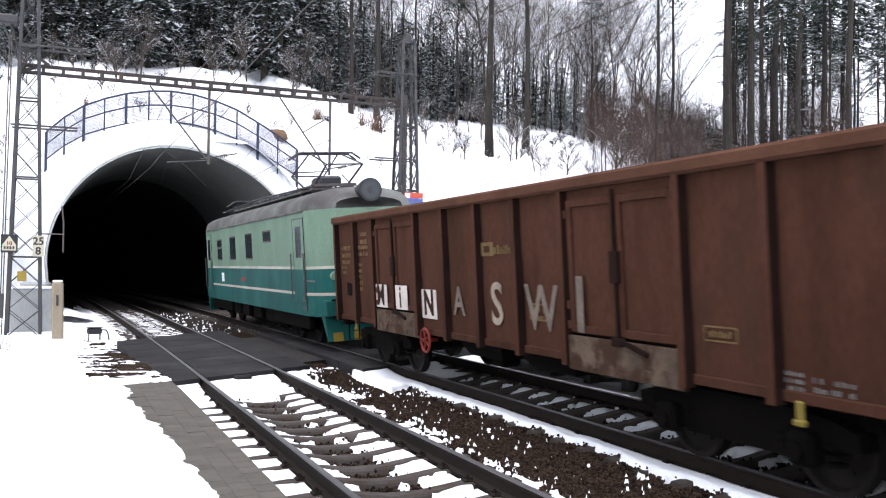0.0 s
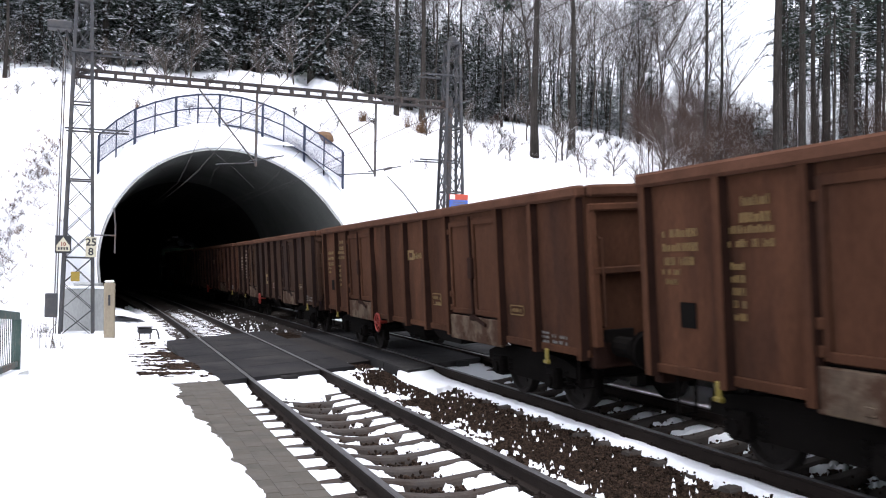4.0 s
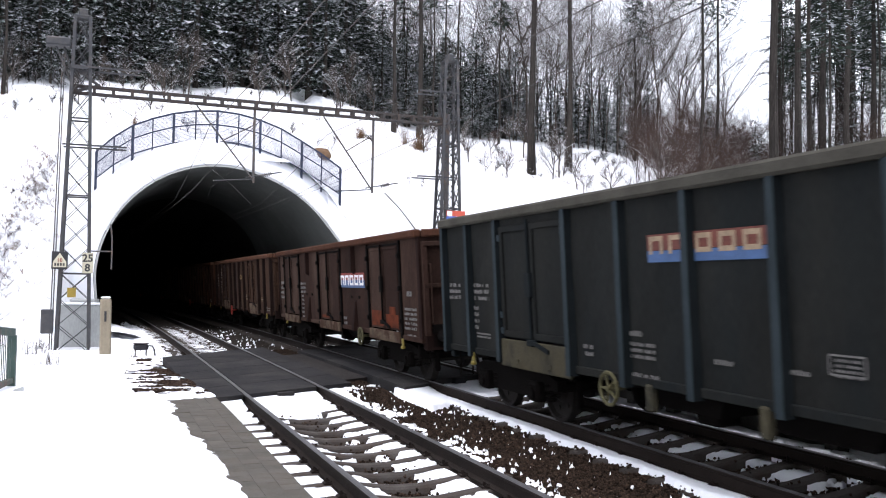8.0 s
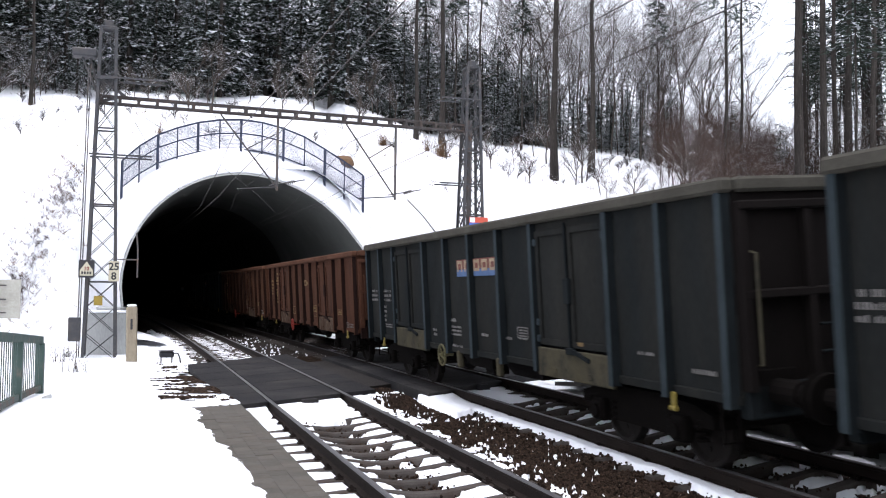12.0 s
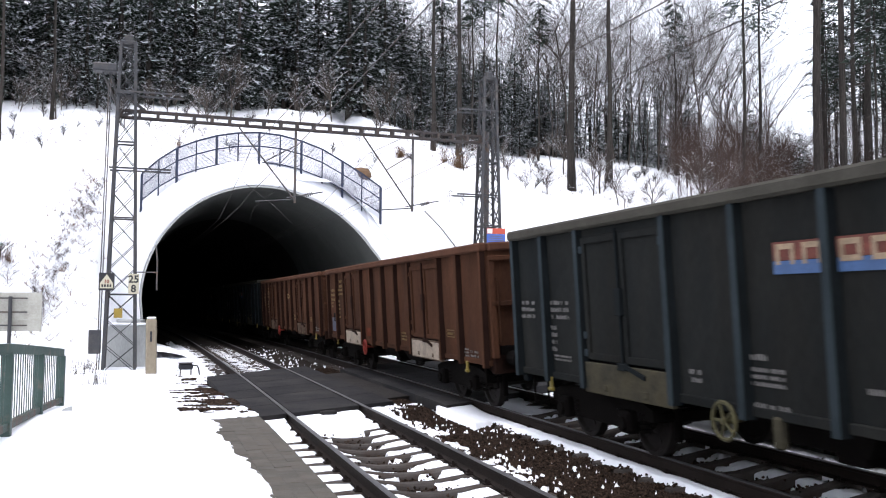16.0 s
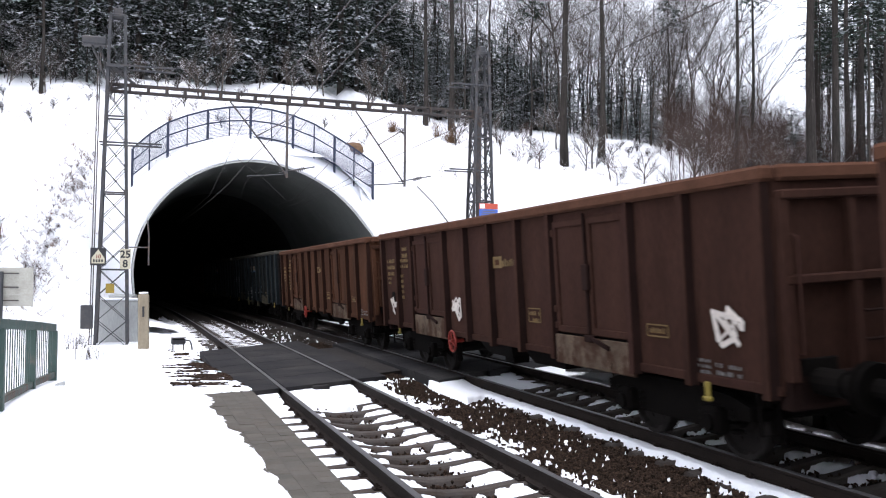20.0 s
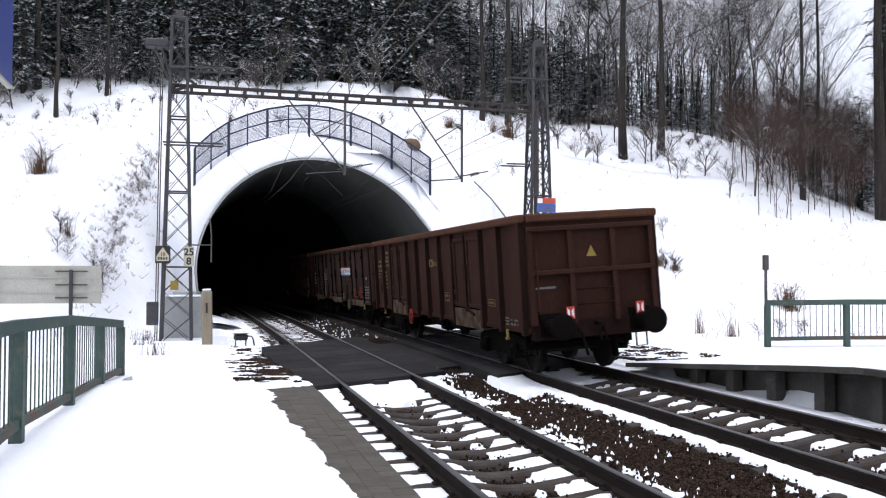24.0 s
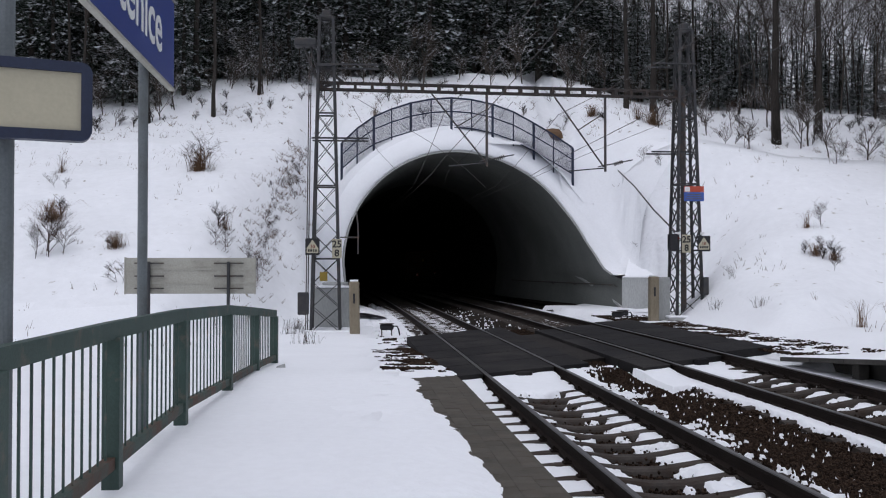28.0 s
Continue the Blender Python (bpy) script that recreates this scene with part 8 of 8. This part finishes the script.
def tuft_geo(rng, high, blades, spread):
    """Dead grass: thin arching stalks, many broken over."""
    g = Geo()
    for k in range(blades):
        a, b = rng.uniform(0, 6.283), rng.uniform(0, 6.283)
        r0, ln = abs(rng.gauss(0, 0.2)), high * rng.uniform(0.2, 1.15) ** 1.3
        lean = rng.uniform(0.1, spread) * (1.6 if rng.random() < 0.25 else 1)
        p = Vector((r0 * math.cos(a), r0 * math.sin(a), -0.1))
        out = Vector((math.cos(b), math.sin(b), 0))
        w = Vector((-math.sin(b), math.cos(b), 0)) * rng.uniform(0.004, 0.009)
        line = [p, p + out * ln * lean * 0.25 + Vector((0, 0, ln * 0.5)), p + out * ln * lean * 0.7 + Vector((0, 0, ln * 0.85)), p + out * ln * lean * 1.15 + Vector((0, 0, ln * (1 - 0.45 * lean)))]
        i = len(g.v)
        for n, q in enumerate(line[:3]):
            g.v.extend(map(tuple, (q - w * (1 - 0.2 * n), q + w * (1 - 0.2 * n))))
        g.v.append(tuple(line[3]))
        g.face(i, i + 1, i + 3, i + 2)
        g.face(i + 2, i + 3, i + 5, i + 4)
        g.face(i + 4, i + 5, i + 6)
    return g


def build_tufts():
    rng = random.Random(23)
    meshes = [tuft_geo(rng, 0.8, 320, 0.9).mesh("blades", DEADGRASS), tuft_geo(rng, 1.0, 90, 0.7).mesh("blades", DEADGRASS), tuft_geo(rng, 0.5, 50, 0.7).mesh("blades", TWIG)]

    def tuft(k, x, y, s):
        tagged(part("grass_tuft", meshes[k], None, at=pose(x, y, height_at(x, y), 0, 0, rng.uniform(0, 360)) @ Matrix.Diagonal((s, s, s, 1))), "tuft of dead brown grass sticking out of snow", "grass", "grass tufts")

    for t, s, k in (((-0.268, 38.0), 1.3, 0), ((-0.43, 32.5), 1.1, 0), ((-0.42, 38.0), 0.8, 1), ((-0.24, 32.5), 0.9, 1), ((-0.36, 30.0), 0.8, 0), ((0.232, 46.0), 1.3, 0),
                    ((0.215, 46.5), 1.1, 1), ((0.43, 30.0), 0.5, 0), ((0.41, 30.5), 0.6, 0), ((0.165, 48.0), 0.9, 0), ((-0.075, 47.5), 0.9, 1), ((0.40, 33.0), 0.7, 1), ((0.30, 29.0), 0.8, 2), ((0.35, 26.5), 0.7, 2),
                    ((-0.16, 29.5), 0.9, 2), ((-0.165, 27.5), 1.2, 2), ((-0.15, 24.0), 1.0, 2), ((0.57, 28.0), 1.2, 0), ((0.46, 24.0), 0.8, 1), ((0.50, 22.5), 0.8, 1), ((0.25, 33.0), 1.0, 2)):
        tuft(k, t[0] * t[1], t[1], s)
    # faint stalks all over the slopes
    g = Geo()
    for k in range(2600):
        x, y = rng.uniform(-34, 30), rng.uniform(22, 53)
        u = float(lateral(x, y))
        if -5.4 < u < 9.3 and y < 43:
            continue
        if x > 16 and y < 30 and rng.random() < 0.5:
            continue
        if float(cloud(np.array([x]), np.array([y]), 2.5, 57, 2)[0]) < 0.54:
            continue
        z = height_at(x, y)
        for b in range(rng.randint(1, 4)):
            a, ln = rng.uniform(0, 6.283), rng.uniform(0.06, 0.36)
            p = Vector((x + rng.uniform(-0.1, 0.1), y + rng.uniform(-0.1, 0.1), z - 0.03))
            q = p + Vector((math.cos(a) * ln * 0.4, math.sin(a) * ln * 0.4, ln))
            w = Vector((0.008, 0.0, 0))
            i = len(g.v)
            g.v.extend(map(tuple, (p - w, p + w, q)))
            g.face(i, i + 1, i + 2)
    # bare, weedy edge of the cutting's left bank and below the wood
    for k in range(650):
        f = rng.random()
        x, y = -6.8 + rng.gauss(0, 0.4), 29.5 + 14.0 * f
        if k > 240:
            x, y = rng.uniform(-20, 22), rng.gauss(48.5, 2.2)
            y -= 0.25 * max(0, x - 8) + 0.35 * max(0, -8 - x)
        z = height_at(x, y)
        for b in range(rng.randint(3, 7)):
            a, ln = rng.uniform(0, 6.283), rng.uniform(0.15, 0.45)
            p = Vector((x + rng.uniform(-0.15, 0.15), y + rng.uniform(-0.1, 0.1), z - 0.05))
            q = p + Vector((math.cos(a) * ln * 0.8, math.sin(a) * ln * 0.5, ln * 0.7))
            w = Vector((0.011, 0.0, 0))
            i = len(g.v)
            g.v.extend(map(tuple, (p - w, p + w, q)))
            g.face(i, i + 1, i + 2)
    tagged(part("dry_stalks", g, DEADGRASS), "thin dead grass stalks poking through the snow", "grass", kind="stuff")
    g = Geo()
    for (x, y, s) in ((5.8, 48.0, 0.62),):
        n0 = len(g.v)
        rows = []
        for i in range(6):
            a = math.pi * i / 5
            rows.append([(s * math.sin(a) * math.cos(b) * rng.uniform(0.85, 1.15), s * 0.8 * math.sin(a) * math.sin(b) * rng.uniform(0.85, 1.15), s * 0.62 * math.cos(a)) for b in np.linspace(0, 5.6, 9)])
        g.grid(rows, closed=True).moved(pose(x, y, height_at(x, y) + 0.12), n0)
        tagged(part("boulder", g, DEADGRASS), "brown grassy boulder on the snowy slope", "rock", "slope boulders")
        g = Geo()


build_tufts()


# ---- motion ----
def head_at(t):
    """How far along the line the first wagon's leading end is."""
    late = min(1.0, max(0.0, (t - 19.0) / 4.2))
    return 19.03 + 12.8947 * t + 0.02995 * t * t - 0.0003955 * t**3 + 0.56 * late * late * (3 - 2 * late)


def on_rails(mid, base):
    """The pose of a vehicle whose bogies, base metres either side of mid, stand on the far track."""
    ax, ay = on_far_track(mid - base)
    bx, by = on_far_track(mid + base)
    turn = math.degrees(math.atan2(-(bx - ax), by - ay))
    return pose((ax + bx) / 2, (ay + by) / 2, 0.035, 0, -1.6 * CANT, turn)


def motions():
    vehicles = [(w, lambda t, k=k: head_at(t) - k * PITCH - HALF, 4.9) for k, w in enumerate(WAGONS)]
    vehicles.append((LOCO, lambda t: head_at(t) + 1.35 + LOCO_HALF, 5.0))
    for ob, mid, base in vehicles:
        walk(ob, [(t, on_rails(mid(t), base)) for t in np.arange(0, 28.01, 0.5)])
        times = [i / 30 for i in range(0, 841) if -2 < mid(i / 30) < 46]
        if not times:
            continue
        first = mid(times[0])
        span = [0.0] if times[0] > 0 else []
        for b in ob.children:
            if not b.name.startswith("bogie") or not b.children:
                continue
            for ws in b.children:
                d = ws.matrix_basis.translation.y
                rows = [(t, pose(0, d, 0.46, -math.degrees((mid(t) - first) / 0.46))) for t in times]
                if times[0] > 0.01:
                    rows.insert(0, (0.0, pose(0, d, 0.46)))
                if times[-1] < 27.95:
                    rows.append((28.0, rows[-1][1]))
                walk(ws, rows)


motions()
